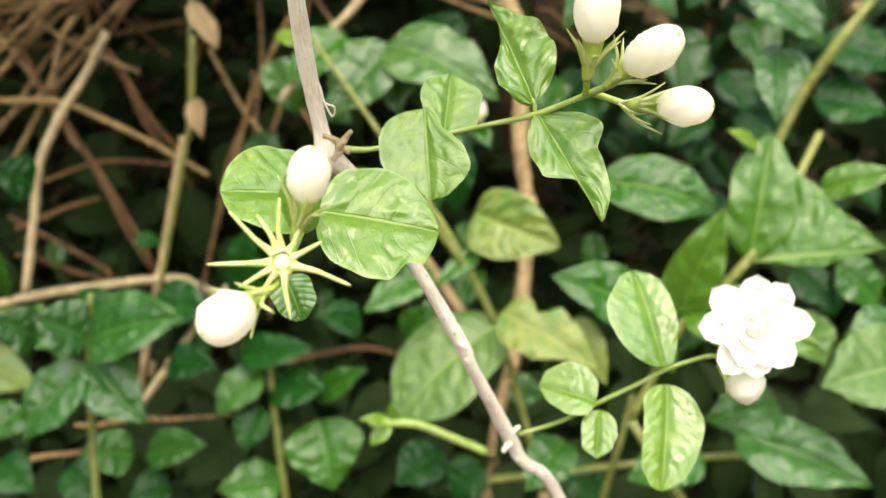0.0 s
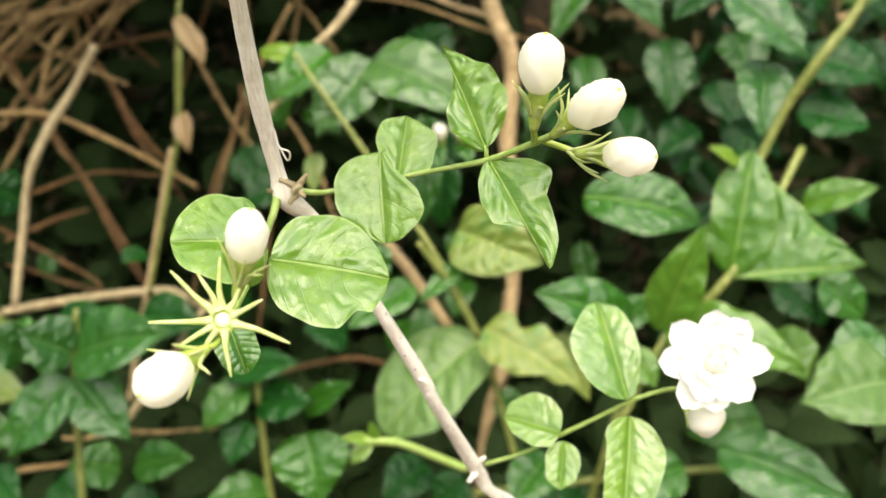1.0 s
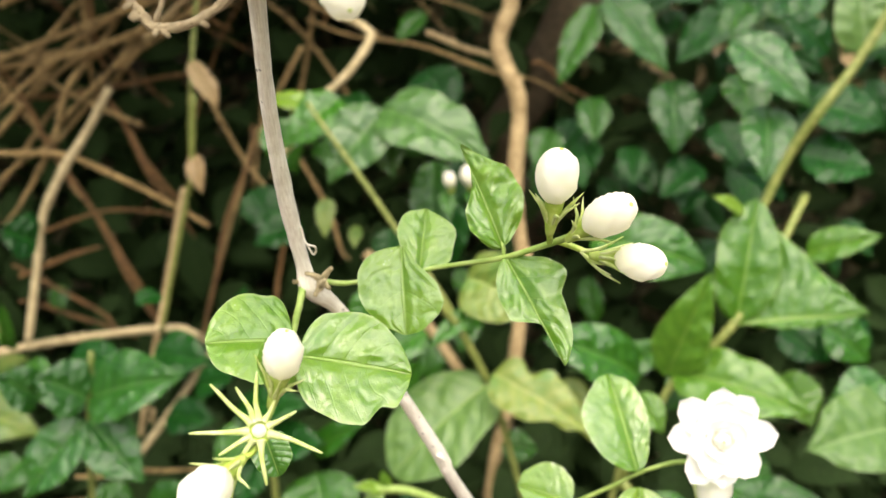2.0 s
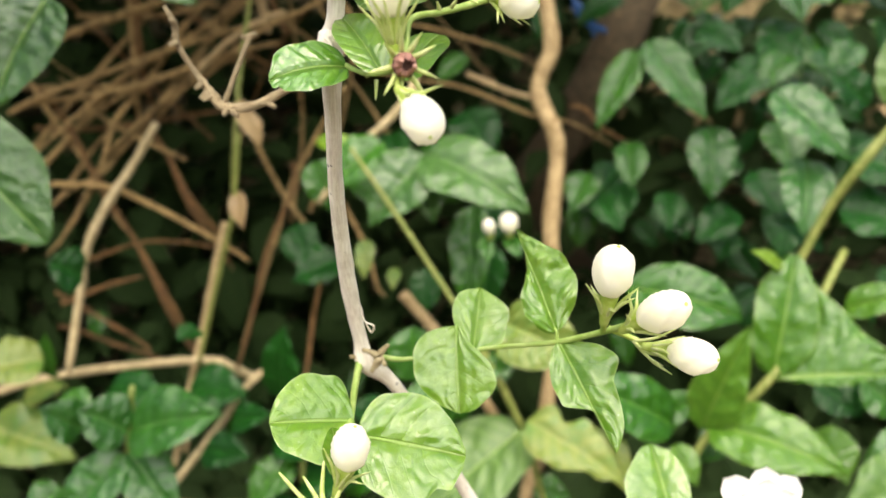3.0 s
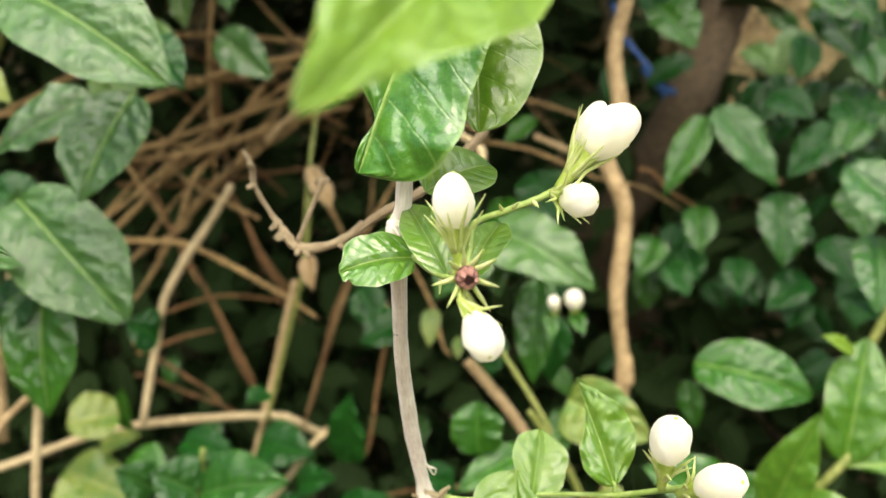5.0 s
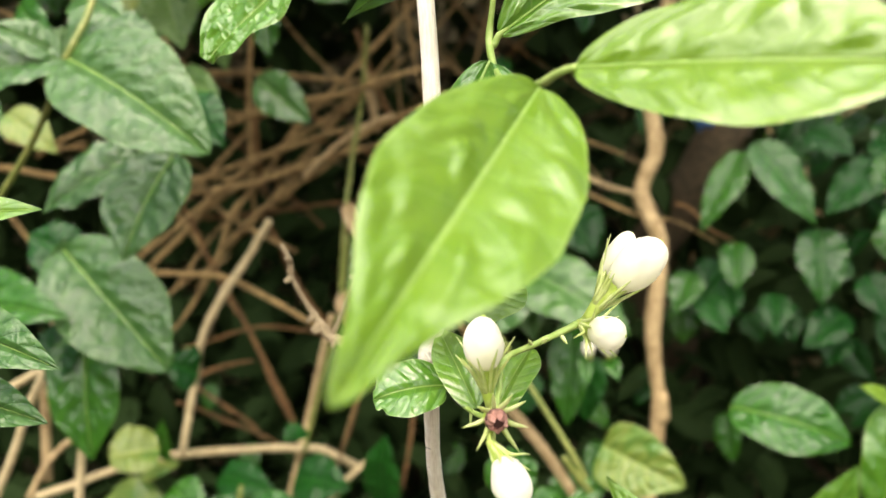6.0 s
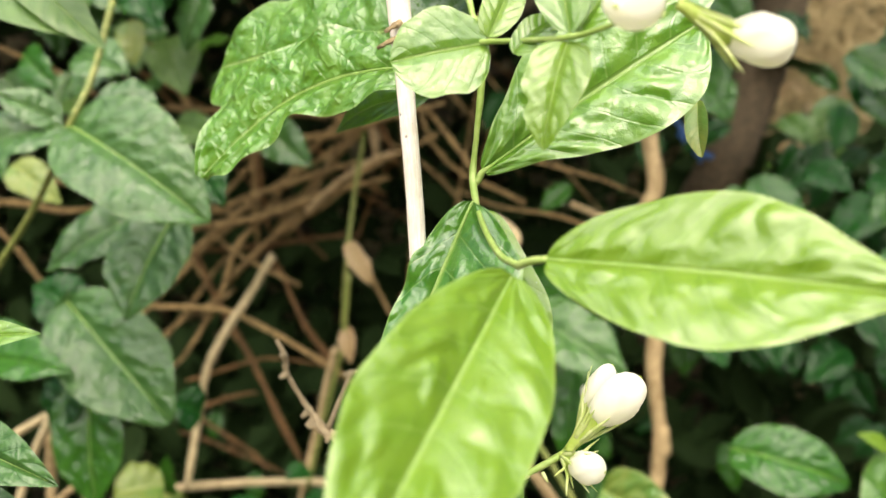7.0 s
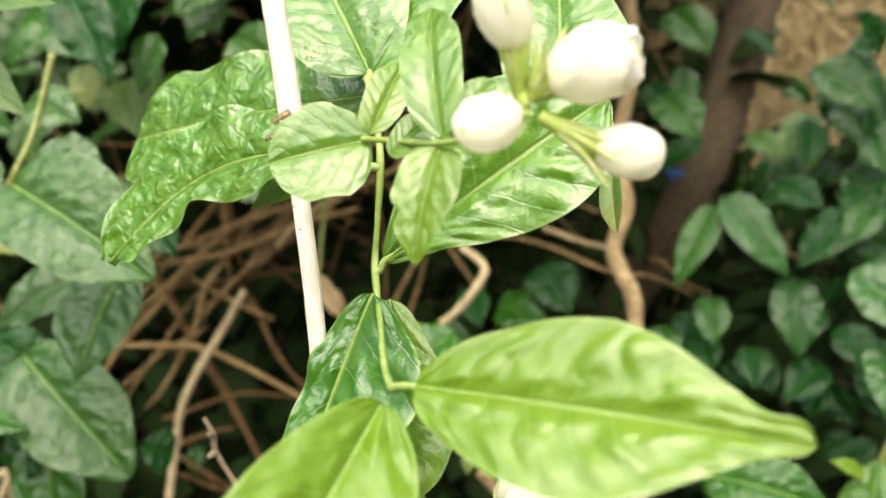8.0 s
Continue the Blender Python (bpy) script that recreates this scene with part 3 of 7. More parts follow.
tube("stub", [(0.0935, 0.512, 0.7747, 0.0022), (0.0916, 0.51, 0.7739, 0.0016), (0.0897, 0.509, 0.7714, 0.001)], PALE_BARK, jasmine, sides=7, rough=0.12)
tube("stub", [(0.0352, 0.333, 1.0667, 0.0014), (0.0373, 0.331, 1.0647, 0.001), (0.0392, 0.33, 1.062, 0.0006)], PALE_BARK, jasmine, sides=7, rough=0.12)
tube("stub", [(0.0413, 0.327, 1.2255, 0.0014), (0.039, 0.325, 1.2243, 0.001), (0.0362, 0.324, 1.2225, 0.0006)], TAN_BARK, jasmine, sides=7, rough=0.12)
tube("stub", [(0.0415, 0.327, 1.2209, 0.0014), (0.0376, 0.325, 1.2194, 0.001), (0.0333, 0.324, 1.2173, 0.0006)], TAN_BARK, jasmine, sides=7, rough=0.12)
tube("stub", [(0.0723, 0.463, 0.8438, 0.002), (0.0744, 0.461, 0.8432, 0.0014), (0.0764, 0.46, 0.8413, 0.0009)], PALE_BARK, jasmine, sides=7, rough=0.12)
tube("dry_tendril", [(0.0213, 0.41, 0.969, 0.0004), (0.0258, 0.407, 0.9683, 0.0004), (0.0286, 0.409, 0.9626, 0.0004), (0.0298, 0.41, 0.9561, 0.0004), (0.0332, 0.412, 0.9537, 0.0004), (0.0315, 0.415, 0.9503, 0.0004), (0.0292, 0.413, 0.9557, 0.0004)], PALE_BARK, jasmine, sides=5)
# side shoot with three buds
tube("side_stalk", [(0.0315, 0.425, 0.9373, 0.0014), (0.0407, 0.424, 0.936, 0.0012), (0.0481, 0.423, 0.9365, 0.001), (0.0593, 0.421, 0.9382, 0.001), (0.0737, 0.419, 0.9405, 0.001), (0.0909, 0.413, 0.9433, 0.001), (0.1091, 0.405, 0.9463, 0.0012), (0.1233, 0.397, 0.951, 0.0012), (0.1366, 0.388, 0.9562, 0.0015)], GREEN_STEM, jasmine)
leaf(jasmine, (0.0673, 0.4210, 0.9511), (0.0683, 0.4080, 0.9161), 0.0392, YOUNG, near=True, label='rounded bright green leaf', quilt=0.00062, ribs=4, turn=8, fold=8, bend=0.02, edge=((0, 0.21, 0.29, 0.59, 0.81, 0.83, 0.7, 0.51, 0.37), (0, 0.64, 0.83, 0.95, 1, 0.88, 0.65, 0.43, 0.2)))
leaf(jasmine, (0.0743, 0.4170, 0.9402), (0.0775, 0.4400, 0.9638), 0.0260, YOUNG, near=True, quilt=0.00068, ribs=4, turn=8, fold=10, bend=0.03, edge=((0, 0.42, 0.63, 0.75, 0.86, 0.88, 0.8, 0.55, 0.22), (0, 0.71, 0.96, 1, 1, 0.96, 0.71, 0.42, 0.17)))
leaf(jasmine, (0.1096, 0.4050, 0.9503), (0.0942, 0.4280, 0.9900), 0.0283, YOUNG, near=True, quilt=0.00095, wave=0.05, stalk=(0.1091, 0.405, 0.9463), turn=0, fold=24, bend=0.03, edge=((0, 0.51, 0.69, 0.66, 0.33, 0.11, 0.02, 0.02, 0.01), (0, 0.49, 0.87, 1, 1, 0.86, 0.52, 0.27, 0.11)))
leaf(jasmine, (0.1104, 0.4040, 0.9467), (0.1300, 0.3780, 0.9086), 0.0329, YOUNG, near=True, label='leaf with a curled tip and bitten edge', quilt=0.00072, wave=0.02, ribs=5, turn=6, fold=12, bend=0.03, edge=((0, 0.46, 0.87, 1, 0.68, 0.65, 0.54, 0.35, 0.18), (0, 0.31, 0.51, 0.63, 0.62, 0.03, 0.02, 0.02, 0.01)))
bud(jasmine, (0.1268, 0.3830, 0.9579), (0.1289, 0.3760, 0.9712), (0.1311, 0.3660, 0.9896), 0.0149, seed=1, length=0.012, spread=38)
bud(jasmine, (0.1333, 0.3820, 0.9555), (0.1405, 0.3740, 0.9612), (0.1536, 0.3550, 0.9709), 0.0139, seed=2, length=0.012, spread=42)
bud(jasmine, (0.1417, 0.3860, 0.9484), (0.1515, 0.3800, 0.9479), (0.1659, 0.3660, 0.9469), 0.0133, seed=3, length=0.012, spread=28)
tube("pedicel", [(0.1297, 0.397, 0.9533, 0.0013), (0.1359, 0.395, 0.9509, 0.0012), (0.1429, 0.392, 0.948, 0.0012)], CALYX, jasmine)
tube("pedicel", [(0.1271, 0.3950, 0.9526, 0.0012), (0.1272, 0.3890, 0.9548, 0.0012), (0.1268, 0.3830, 0.9579, 0.0012)], CALYX, jasmine)
tube("bract", [(0.1388, 0.392, 0.9491, 0.0006), (0.1456, 0.388, 0.9419, 0.0006), (0.1522, 0.383, 0.9378, 0.0002)], SEPAL, jasmine)
tube("bract", [(0.1388, 0.392, 0.9491, 0.0006), (0.1439, 0.388, 0.9436, 0.0006), (0.1488, 0.383, 0.9412, 0.0002)], SEPAL, jasmine)
tube("bract", [(0.1388, 0.392, 0.9491, 0.0006), (0.1431, 0.388, 0.9456, 0.0006), (0.1473, 0.383, 0.9451, 0.0002)], SEPAL, jasmine)
tube("bract", [(0.1388, 0.392, 0.9491, 0.0006), (0.1465, 0.388, 0.9509, 0.0006), (0.1538, 0.383, 0.9554, 0.0002)], SEPAL, jasmine)
# side shoot with the empty star calyx and two buds
tube("side_stalk", [(0.0246, 0.424, 0.9374, 0.0018), (0.0239, 0.415, 0.9297, 0.0016), (0.0254, 0.4, 0.9272, 0.0014), (0.0299, 0.365, 0.9228, 0.0012), (0.0325, 0.335, 0.9175, 0.0012), (0.0314, 0.318, 0.9115, 0.001)], GREEN_STEM, jasmine, rough=0.06)
leaf(jasmine, (0.0301, 0.3750, 0.9241), (0.0013, 0.3580, 0.9292), 0.0422, YOUNG, near=True, label='rounded bright green leaf', quilt=0.00062, ribs=4, turn=6, fold=6, bend=0.02, edge=((0, 0.52, 0.72, 0.86, 0.89, 0.77, 0.64, 0.56, 0.43), (0, 0.83, 0.99, 1, 0.96, 0.84, 0.64, 0.43, 0.23)))
leaf(jasmine, (0.0303, 0.3750, 0.9184), (0.0725, 0.3780, 0.9083), 0.0504, YOUNG, near=True, label='broad bright green leaf with a torn edge', quilt=0.00089, ribs=5, turn=-4, fold=10, bend=0.02, edge=((0, 0.56, 0.78, 0.83, 0.8, 0.7, 0.52, 0.33, 0.16), (0, 0.56, 0.83, 0.95, 1, 1, 0.63, 0.6, 0.36)))
leaf(jasmine, (0.0344, 0.335, 0.917), (0.0311, 0.33, 0.9363), 0.0116, YOUNG, near=True, a=0.4, b=0.45, fold=14, bend=0.1, turn=10)
leaf(jasmine, (0.0274, 0.33, 0.9044), (0.0325, 0.325, 0.8915), 0.0138, GLOSSY, near=True, a=0.35, b=0.45, fold=16, bend=0.1, turn=-10, quilt=0.00)
bud(jasmine, (0.0342, 0.316, 0.9179), (0.0403, 0.309, 0.9301), (0.0442, 0.303, 0.9449), 0.0117, seed=4, length=0.013, spread=26)
bud(jasmine, (0.0268, 0.307, 0.9051), (0.0237, 0.297, 0.9041), (0.0166, 0.281, 0.9006), 0.0133, seed=5, length=0.012, spread=30, blunt=0.45)
tube("pedicel", [(0.0307, 0.313, 0.9095, 0.001), (0.0291, 0.31, 0.906, 0.001), (0.0268, 0.307, 0.905, 0.001)], CALYX, jasmine)
star_calyx(jasmine, (0.0317, 0.31, 0.9126), (0.0369, 0.28, 0.9172), 0.0212)
# upper shoot with the spent flower
tube("side_stalk", [(0.0379, 0.335, 1.059, 0.0014), (0.0466, 0.322, 1.0542, 0.0009), (0.0555, 0.308, 1.0513, 0.0008), (0.0644, 0.296, 1.0524, 0.001), (0.0663, 0.302, 1.0587, 0.001), (0.0672, 0.31, 1.067, 0.001), (0.0765, 0.322, 1.0701, 0.0011), (0.0903, 0.334, 1.0751, 0.0013), (0.0949, 0.335, 1.0799, 0.0013)], GREEN_STEM, jasmine, rough=0.08)
tube("bract", [(0.0785, 0.32, 1.0709, 0.0007), (0.0796, 0.318, 1.0719, 0.0006), (0.0807, 0.316, 1.0729, 0.0002)], SEPAL, jasmine, sides=6)
tube("bract", [(0.0848, 0.32, 1.0728, 0.0007), (0.0858, 0.318, 1.0719, 0.0006), (0.0868, 0.316, 1.071, 0.0001)], SEPAL, jasmine, sides=6)
tube("bract", [(0.0749, 0.32, 1.07, 0.0007), (0.0747, 0.318, 1.0712, 0.0006), (0.0745, 0.316, 1.0724, 0.0002)], SEPAL, jasmine, sides=6)
tube("bract", [(0.0515, 0.32, 1.0516, 0.0008), (0.051, 0.318, 1.0528, 0.0006), (0.0505, 0.316, 1.0541, 0.0002)], SEPAL, jasmine, sides=6)
tube("bract", [(0.0542, 0.32, 1.0501, 0.0008), (0.0543, 0.318, 1.0471, 0.0006), (0.0543, 0.316, 1.0441, 0.0002)], SEPAL, jasmine, sides=6)
leaf(jasmine, (0.0445, 0.325, 1.0551), (0.0208, 0.318, 1.0514), 0.0217, SHINY, near=True, drip=0.0, label='glossy leaf with a nibbled tip', a=0.3, b=0.34, fold=12, bend=0.1, quilt=0.00062, turn=5, nicks=((0.95, 1, 0.5, 0.05), (0.9, -1, 0.3, 0.04)), ribs=5)
leaf(jasmine, (0.0578, 0.31, 1.0511), (0.0412, 0.335, 1.0718), 0.0135, YOUNG, near=True, a=0.4, b=0.5, fold=16, bend=0.1, quilt=0.00)
leaf(jasmine, (0.0634, 0.315, 1.0493), (0.0726, 0.34, 1.065), 0.0144, YOUNG, near=True, a=0.35, b=0.4, fold=10, bend=0.08, quilt=0.00)
leaf(jasmine, (0.0458, 0.345, 1.0759), (0.0667, 0.365, 1.0846), 0.026, YOUNG, near=True, a=0.4, b=0.4, fold=12, bend=0.1, quilt=0.00)
bud(jasmine, (0.0631, 0.302, 1.0542), (0.0624, 0.3, 1.0665), (0.0626, 0.297, 1.0832), 0.0122, seed=6, length=0.015, spread=30, count=11, blunt=0.62)
bud(jasmine, (0.0643, 0.292, 1.0461), (0.0689, 0.286, 1.0422), (0.0751, 0.276, 1.032), 0.0112, seed=7, length=0.012, spread=22, blunt=0.42)
tube("pedicel", [(0.0644, 0.296, 1.0519, 0.001), (0.0643, 0.293, 1.0488, 0.0009), (0.0645, 0.291, 1.046, 0.0009)], CALYX, jasmine)
bud(jasmine, (0.0921, 0.334, 1.0763), (0.1015, 0.335, 1.0869), (0.118, 0.336, 1.1013), 0.0142, seed=8, length=0.014, spread=26, blunt=0.45, count=10)
bud(jasmine, (0.0948, 0.34, 1.0806), (0.0986, 0.342, 1.0899), (0.1077, 0.345, 1.1044), 0.0086, seed=18, length=0.016, spread=12, blunt=0.5)
bud(jasmine, (0.0893, 0.334, 1.0751), (0.0934, 0.33, 1.0737), (0.1049, 0.325, 1.0714), 0.011, seed=9, count=12, length=0.012, spread=34, blunt=0.45)
spent_flower(jasmine, (0.0645, 0.299, 1.0534), (0.0667, 0.292, 1.0525), 0.0098, 0.0114)
# drooping upper shoot with the large leaves
tube("side_stalk", [(0.0592, 0.36, 1.238, 0.0012), (0.0636, 0.352, 1.2192, 0.0012), (0.0646, 0.348, 1.2059, 0.0014), (0.0621, 0.347, 1.1861, 0.0010), (0.0606, 0.345, 1.1707, 0.0014), (0.0665, 0.325, 1.1577, 0.0010), (0.0779, 0.285, 1.1500, 0.0010), (0.0873, 0.256, 1.1490, 0.0010)], GREEN_STEM, jasmine, rough=0.05)
tube("petiole", [(0.0873, 0.256, 1.1490, 0.0012), (0.0915, 0.251, 1.1506, 0.001), (0.0958, 0.247, 1.1513, 0.0009)], GREEN_STEM, jasmine)
leaf(jasmine, (0.0620, 0.3350, 1.1640), (0.0287, 0.3180, 1.0836), 0.0675, GLOSSY, near=True, label='deep green glossy quilted leaf', quilt=0.00182, ribs=7, wave=0.02, turn=6, fold=14, bend=0.03, edge=((0, 0.57, 0.9, 0.96, 0.94, 0.92, 1, 0.89, 0.71), (0, 0.2, 0.31, 0.33, 0.31, 0.28, 0.05, 0.07, 0.07)))
leaf(jasmine, (0.0650, 0.3450, 1.1606), (0.0676, 0.3250, 1.0953), 0.0407, YOUNG, near=True, quilt=0.00046, ribs=7, turn=-14, fold=14, bend=0.03, edge=((0, 0.36, 0.56, 0.77, 0.93, 1, 0.86, 0.67, 0.43), (0, 0.47, 0.5, 0.49, 0.43, 0.37, 0.31, 0.27, 0.17)))
leaf(jasmine, (0.0866, 0.2493, 1.1469), (0.0642, 0.1467, 1.0936), 0.0422, LIME, near=True, label='large lime-green quilted leaf', quilt=0.00176, ribs=8, turn=-27.6, fold=22, bend=0.0, edge=((0, 0.52, 0.82, 0.99, 1, 0.79, 0.4, 0.22, 0.14), (0, 0.38, 0.66, 0.89, 0.98, 0.77, 0.41, 0.22, 0.13)))
leaf(jasmine, (0.0956, 0.2474, 1.1513), (0.1792, 0.2154, 1.1443), 0.0409, LIME, near=True, label='large lime-green pointed leaf', quilt=0.00140, ribs=9, turn=1.2, fold=16, bend=0.015, edge=((0, 0.45, 0.77, 0.95, 0.96, 0.79, 0.45, 0.23, 0.2), (0, 0.43, 0.7, 0.93, 1, 0.92, 0.55, 0.26, 0.17)))
leaf(jasmine, (0.0639, 0.3460, 1.1739), (0.1429, 0.3600, 1.2239), 0.0551, SHINY, near=True, label='broad glossy leaf with raised cross ribs', quilt=0.00208, ribs=7, stalk=(0.0606, 0.345, 1.1707), wave=0.01, turn=16, fold=14, bend=0.03, edge=((0, 0.29, 0.56, 0.87, 1, 1, 0.86, 0.67, 0.5), (0, 0.22, 0.42, 0.72, 0.86, 0.96, 0.87, 0.58, 0.27)))
leaf(jasmine, (0.0422, 0.3500, 1.2136), (-0.0639, 0.3850, 1.1770), 0.0560, CRINKLED, near=True, label='crinkled wavy-edged green leaf', quilt=0.00208, ribs=8, wave=0.035, stalk=(0.0646, 0.348, 1.2059), turn=-7, fold=10, bend=0.01, sway=0.13, scallop=0.04, edge=((0, 0.41, 0.54, 0.65, 0.48, 0.6, 0.56, 0.31, 0.13), (0, 0.33, 0.68, 0.87, 0.95, 1, 1, 0.89, 0.68)))
leaf(jasmine, (0.0552, 0.385, 1.2345), (-0.0816, 0.450, 1.2315), 0.0650, CRINKLED, near=True, drip=0.0, label='crinkled green leaf', a=0.36, b=0.25, scallop=0.06, fold=8, bend=0.02, quilt=0.00208, turn=-10, ribs=8, wave=0.03, stalk=(0.0617, 0.356, 1.2294))
leaf(jasmine, (0.0577, 0.37, 1.2412), (0.0311, 0.4, 1.2895), 0.0498, SHINY, near=True, a=0.4, b=0.5, fold=14, bend=0.1, quilt=0.00088, ribs=7, stalk=(0.0592, 0.36, 1.238))
leaf(jasmine, (0.0577, 0.37, 1.2412), (0.0882, 0.42, 1.3005), 0.0525, SHINY, near=True, a=0.4, b=0.5, fold=14, bend=0.1, quilt=0.00088, ribs=7)
leaf(jasmine, (0.1256, 0.4, 1.2225), (0.125, 0.43, 1.2777), 0.0518, SHINY, near=True, a=0.4, b=0.5, fold=12, bend=0.1, quilt=0.00088, ribs=7)
leaf(jasmine, (0.1422, 0.4, 1.1983), (0.1425, 0.385, 1.176), 0.0098, YELLOW, near=True, a=0.45, b=0.5, fold=30, bend=0.05, turn=30)
leaf(jasmine, (0.0322, 0.4100, 1.2077), (-0.0176, 0.4300, 1.1957), 0.0390, SHINY, near=True, a=0.4, b=0.6, fold=12, bend=0.1, turn=14)
# top shoot with four buds
tube("side_stalk", [(0.0394, 0.331, 1.2166, 0.0009), (0.05, 0.325, 1.2133, 0.0008), (0.0624, 0.31, 1.2131, 0.0008), (0.0725, 0.3, 1.2133, 0.0009), (0.0855, 0.288, 1.2113, 0.0008), (0.1006, 0.272, 1.2089, 0.0009), (0.1105, 0.262, 1.2092, 0.0007), (0.1213, 0.255, 1.2118, 0.0007), (0.126, 0.25, 1.2143, 0.0009)], GREEN_STEM, jasmine)
leaf(jasmine, (0.0751, 0.3000, 1.2129), (0.0461, 0.2920, 1.2083), 0.0316, YOUNG, near=True, label='rounded pale green leaf', quilt=0.00026, ribs=4, turn=-20, fold=8, bend=0.03, edge=((0, 0.6, 0.84, 1, 0.99, 0.98, 0.83, 0.63, 0.37), (0, 0.5, 0.69, 0.89, 0.91, 0.85, 0.73, 0.47, 0.26)))
leaf(jasmine, (0.0751, 0.3, 1.2145), (0.0829, 0.318, 1.2364), 0.0132, LIME, near=True, a=0.4, b=0.5, fold=18, bend=0.08, quilt=0.00030, turn=15)
leaf(jasmine, (0.0844, 0.285, 1.2074), (0.0984, 0.29, 1.2172), 0.0116, YOUNG, near=True, a=0.4, b=0.4, fold=10, bend=0.08)
leaf(jasmine, (0.1017, 0.273, 1.2101), (0.0964, 0.3, 1.2482), 0.0171, YOUNG, near=True, a=0.42, b=0.55, fold=14, bend=0.1, quilt=0.00030, nicks=((0.72, -1, 0.35, 0.06),), turn=-6, ribs=6)
leaf(jasmine, (0.101, 0.272, 1.2077), (0.0945, 0.262, 1.1787), 0.0183, LIME, near=True, label='yellowish young leaf', a=0.33, b=0.62, fold=20, bend=0.08, quilt=0.00042, nicks=((0.62, 1, 0.3, 0.08),), turn=6, ribs=6)
leaf(jasmine, (0.1038, 0.275, 1.21), (0.1139, 0.285, 1.2253), 0.0134, YOUNG, near=True, a=0.4, b=0.45, fold=14, bend=0.08)
bud(jasmine, (0.125, 0.252, 1.2132), (0.1235, 0.246, 1.2125), (0.1153, 0.228, 1.2093), 0.0121, seed=10, length=0.01, spread=20, blunt=0.4)
bud(jasmine, (0.1291, 0.25, 1.2121), (0.1406, 0.252, 1.2044), (0.1562, 0.254, 1.2005), 0.0123, seed=11, length=0.016, spread=20, blunt=0.4)
bud(jasmine, (0.1272, 0.252, 1.2162), (0.1315, 0.25, 1.2201), (0.1516, 0.246, 1.2236), 0.0167, seed=12, length=0.012, spread=40, blunt=0.36, ragged=1.0)
bud(jasmine, (0.1246, 0.252, 1.2158), (0.1249, 0.248, 1.2275), (0.121, 0.24, 1.2469), 0.0126, seed=13, length=0.018, spread=14)
tube("pedicel", [(0.126, 0.25, 1.2143, 0.0012), (0.1252, 0.251, 1.2196, 0.001), (0.1249, 0.249, 1.2232, 0.001)], CALYX, jasmine)
# lower shoot with the open blossom
tube("side_stalk", [(0.0985, 0.517, 0.7776, 0.0012), (0.1202, 0.515, 0.7843, 0.0011), (0.1408, 0.51, 0.7959, 0.0012), (0.1579, 0.505, 0.8055, 0.0011), (0.1745, 0.5, 0.8154, 0.0011), (0.1908, 0.497, 0.8209, 0.0012), (0.198, 0.492, 0.8223, 0.0012)], GREEN_STEM, jasmine)
leaf(jasmine, (0.1713, 0.4980, 0.8163), (0.1620, 0.5300, 0.8592), 0.0418, YOUNG, near=True, quilt=0.00043, ribs=6, turn=6, fold=14, bend=0.04, edge=((0, 0.51, 0.76, 0.94, 1, 0.93, 0.72, 0.52, 0.35), (0, 0.34, 0.47, 0.56, 0.59, 0.59, 0.5, 0.36, 0.14)))
leaf(jasmine, (0.1728, 0.5000, 0.8069), (0.1646, 0.4750, 0.7622), 0.0345, YOUNG, near=True, quilt=0.00043, ribs=7, turn=-8, fold=16, bend=0.04, edge=((0, 0.59, 0.84, 0.99, 1, 0.95, 0.73, 0.52, 0.21), (0, 0.51, 0.74, 0.71, 0.68, 0.69, 0.67, 0.47, 0.35)))
leaf(jasmine, (0.1382, 0.5050, 0.7979), (0.1100, 0.5150, 0.8042), 0.0314, YOUNG, near=True, quilt=0.00035, ribs=5, turn=6, fold=12, bend=0.03, edge=((0, 0.62, 0.72, 0.78, 0.7, 0.62, 0.43, 0.21, 0.09), (0, 0.66, 0.85, 1, 0.99, 0.98, 0.85, 0.67, 0.56)))
leaf(jasmine, (0.1395, 0.5050, 0.7934), (0.1360, 0.4920, 0.7728), 0.0189, YOUNG, near=True, quilt=0.00030, ribs=5, turn=0, fold=12, bend=0.03, edge=((0, 0.54, 0.79, 0.9, 1, 0.87, 0.74, 0.45, 0.18), (0, 0.53, 0.77, 0.87, 0.93, 0.9, 0.8, 0.5, 0.2)))
blossom(jasmine, (0.1997, 0.497, 0.8257), (0.2092, 0.478, 0.8402), 0.0243)
bud(jasmine, (0.1966, 0.492, 0.8194), (0.2009, 0.487, 0.8147), (0.2121, 0.478, 0.8073), 0.0176, seed=14, length=0.012, spread=24, blunt=0.4)
# grey twig behind the cane
bare_twig = thing("bare_twig", (0.0129, 0.44, 1.0655), "bare greyish twig with stubby side buds behind the cane", "twig")
tube("stem", [(-0.0611, 0.45, 1.0953, 0.001), (-0.0571, 0.45, 1.0875, 0.0014), (-0.0565, 0.45, 1.0787, 0.0014), (-0.0491, 0.449, 1.066, 0.0014), (-0.0415, 0.448, 1.0552, 0.0022), (-0.0341, 0.447, 1.0484, 0.0025), (-0.0159, 0.446, 1.0506, 0.002), (0.0062, 0.446, 1.0635, 0.0021), (0.027, 0.45, 1.0747, 0.0021), (0.0445, 0.46, 1.0904, 0.0021), (0.0556, 0.47, 1.1036, 0.0022)], TWIG_BARK, bare_twig, rough=0.18)
tube("side_twig", [(-0.0354, 0.447, 1.0505, 0.0012), (-0.0282, 0.446, 1.0654, 0.0012), (-0.0225, 0.445, 1.0764, 0.0013), (-0.0212, 0.445, 1.08, 0.0016)], TWIG_BARK, bare_twig, rough=0.18)
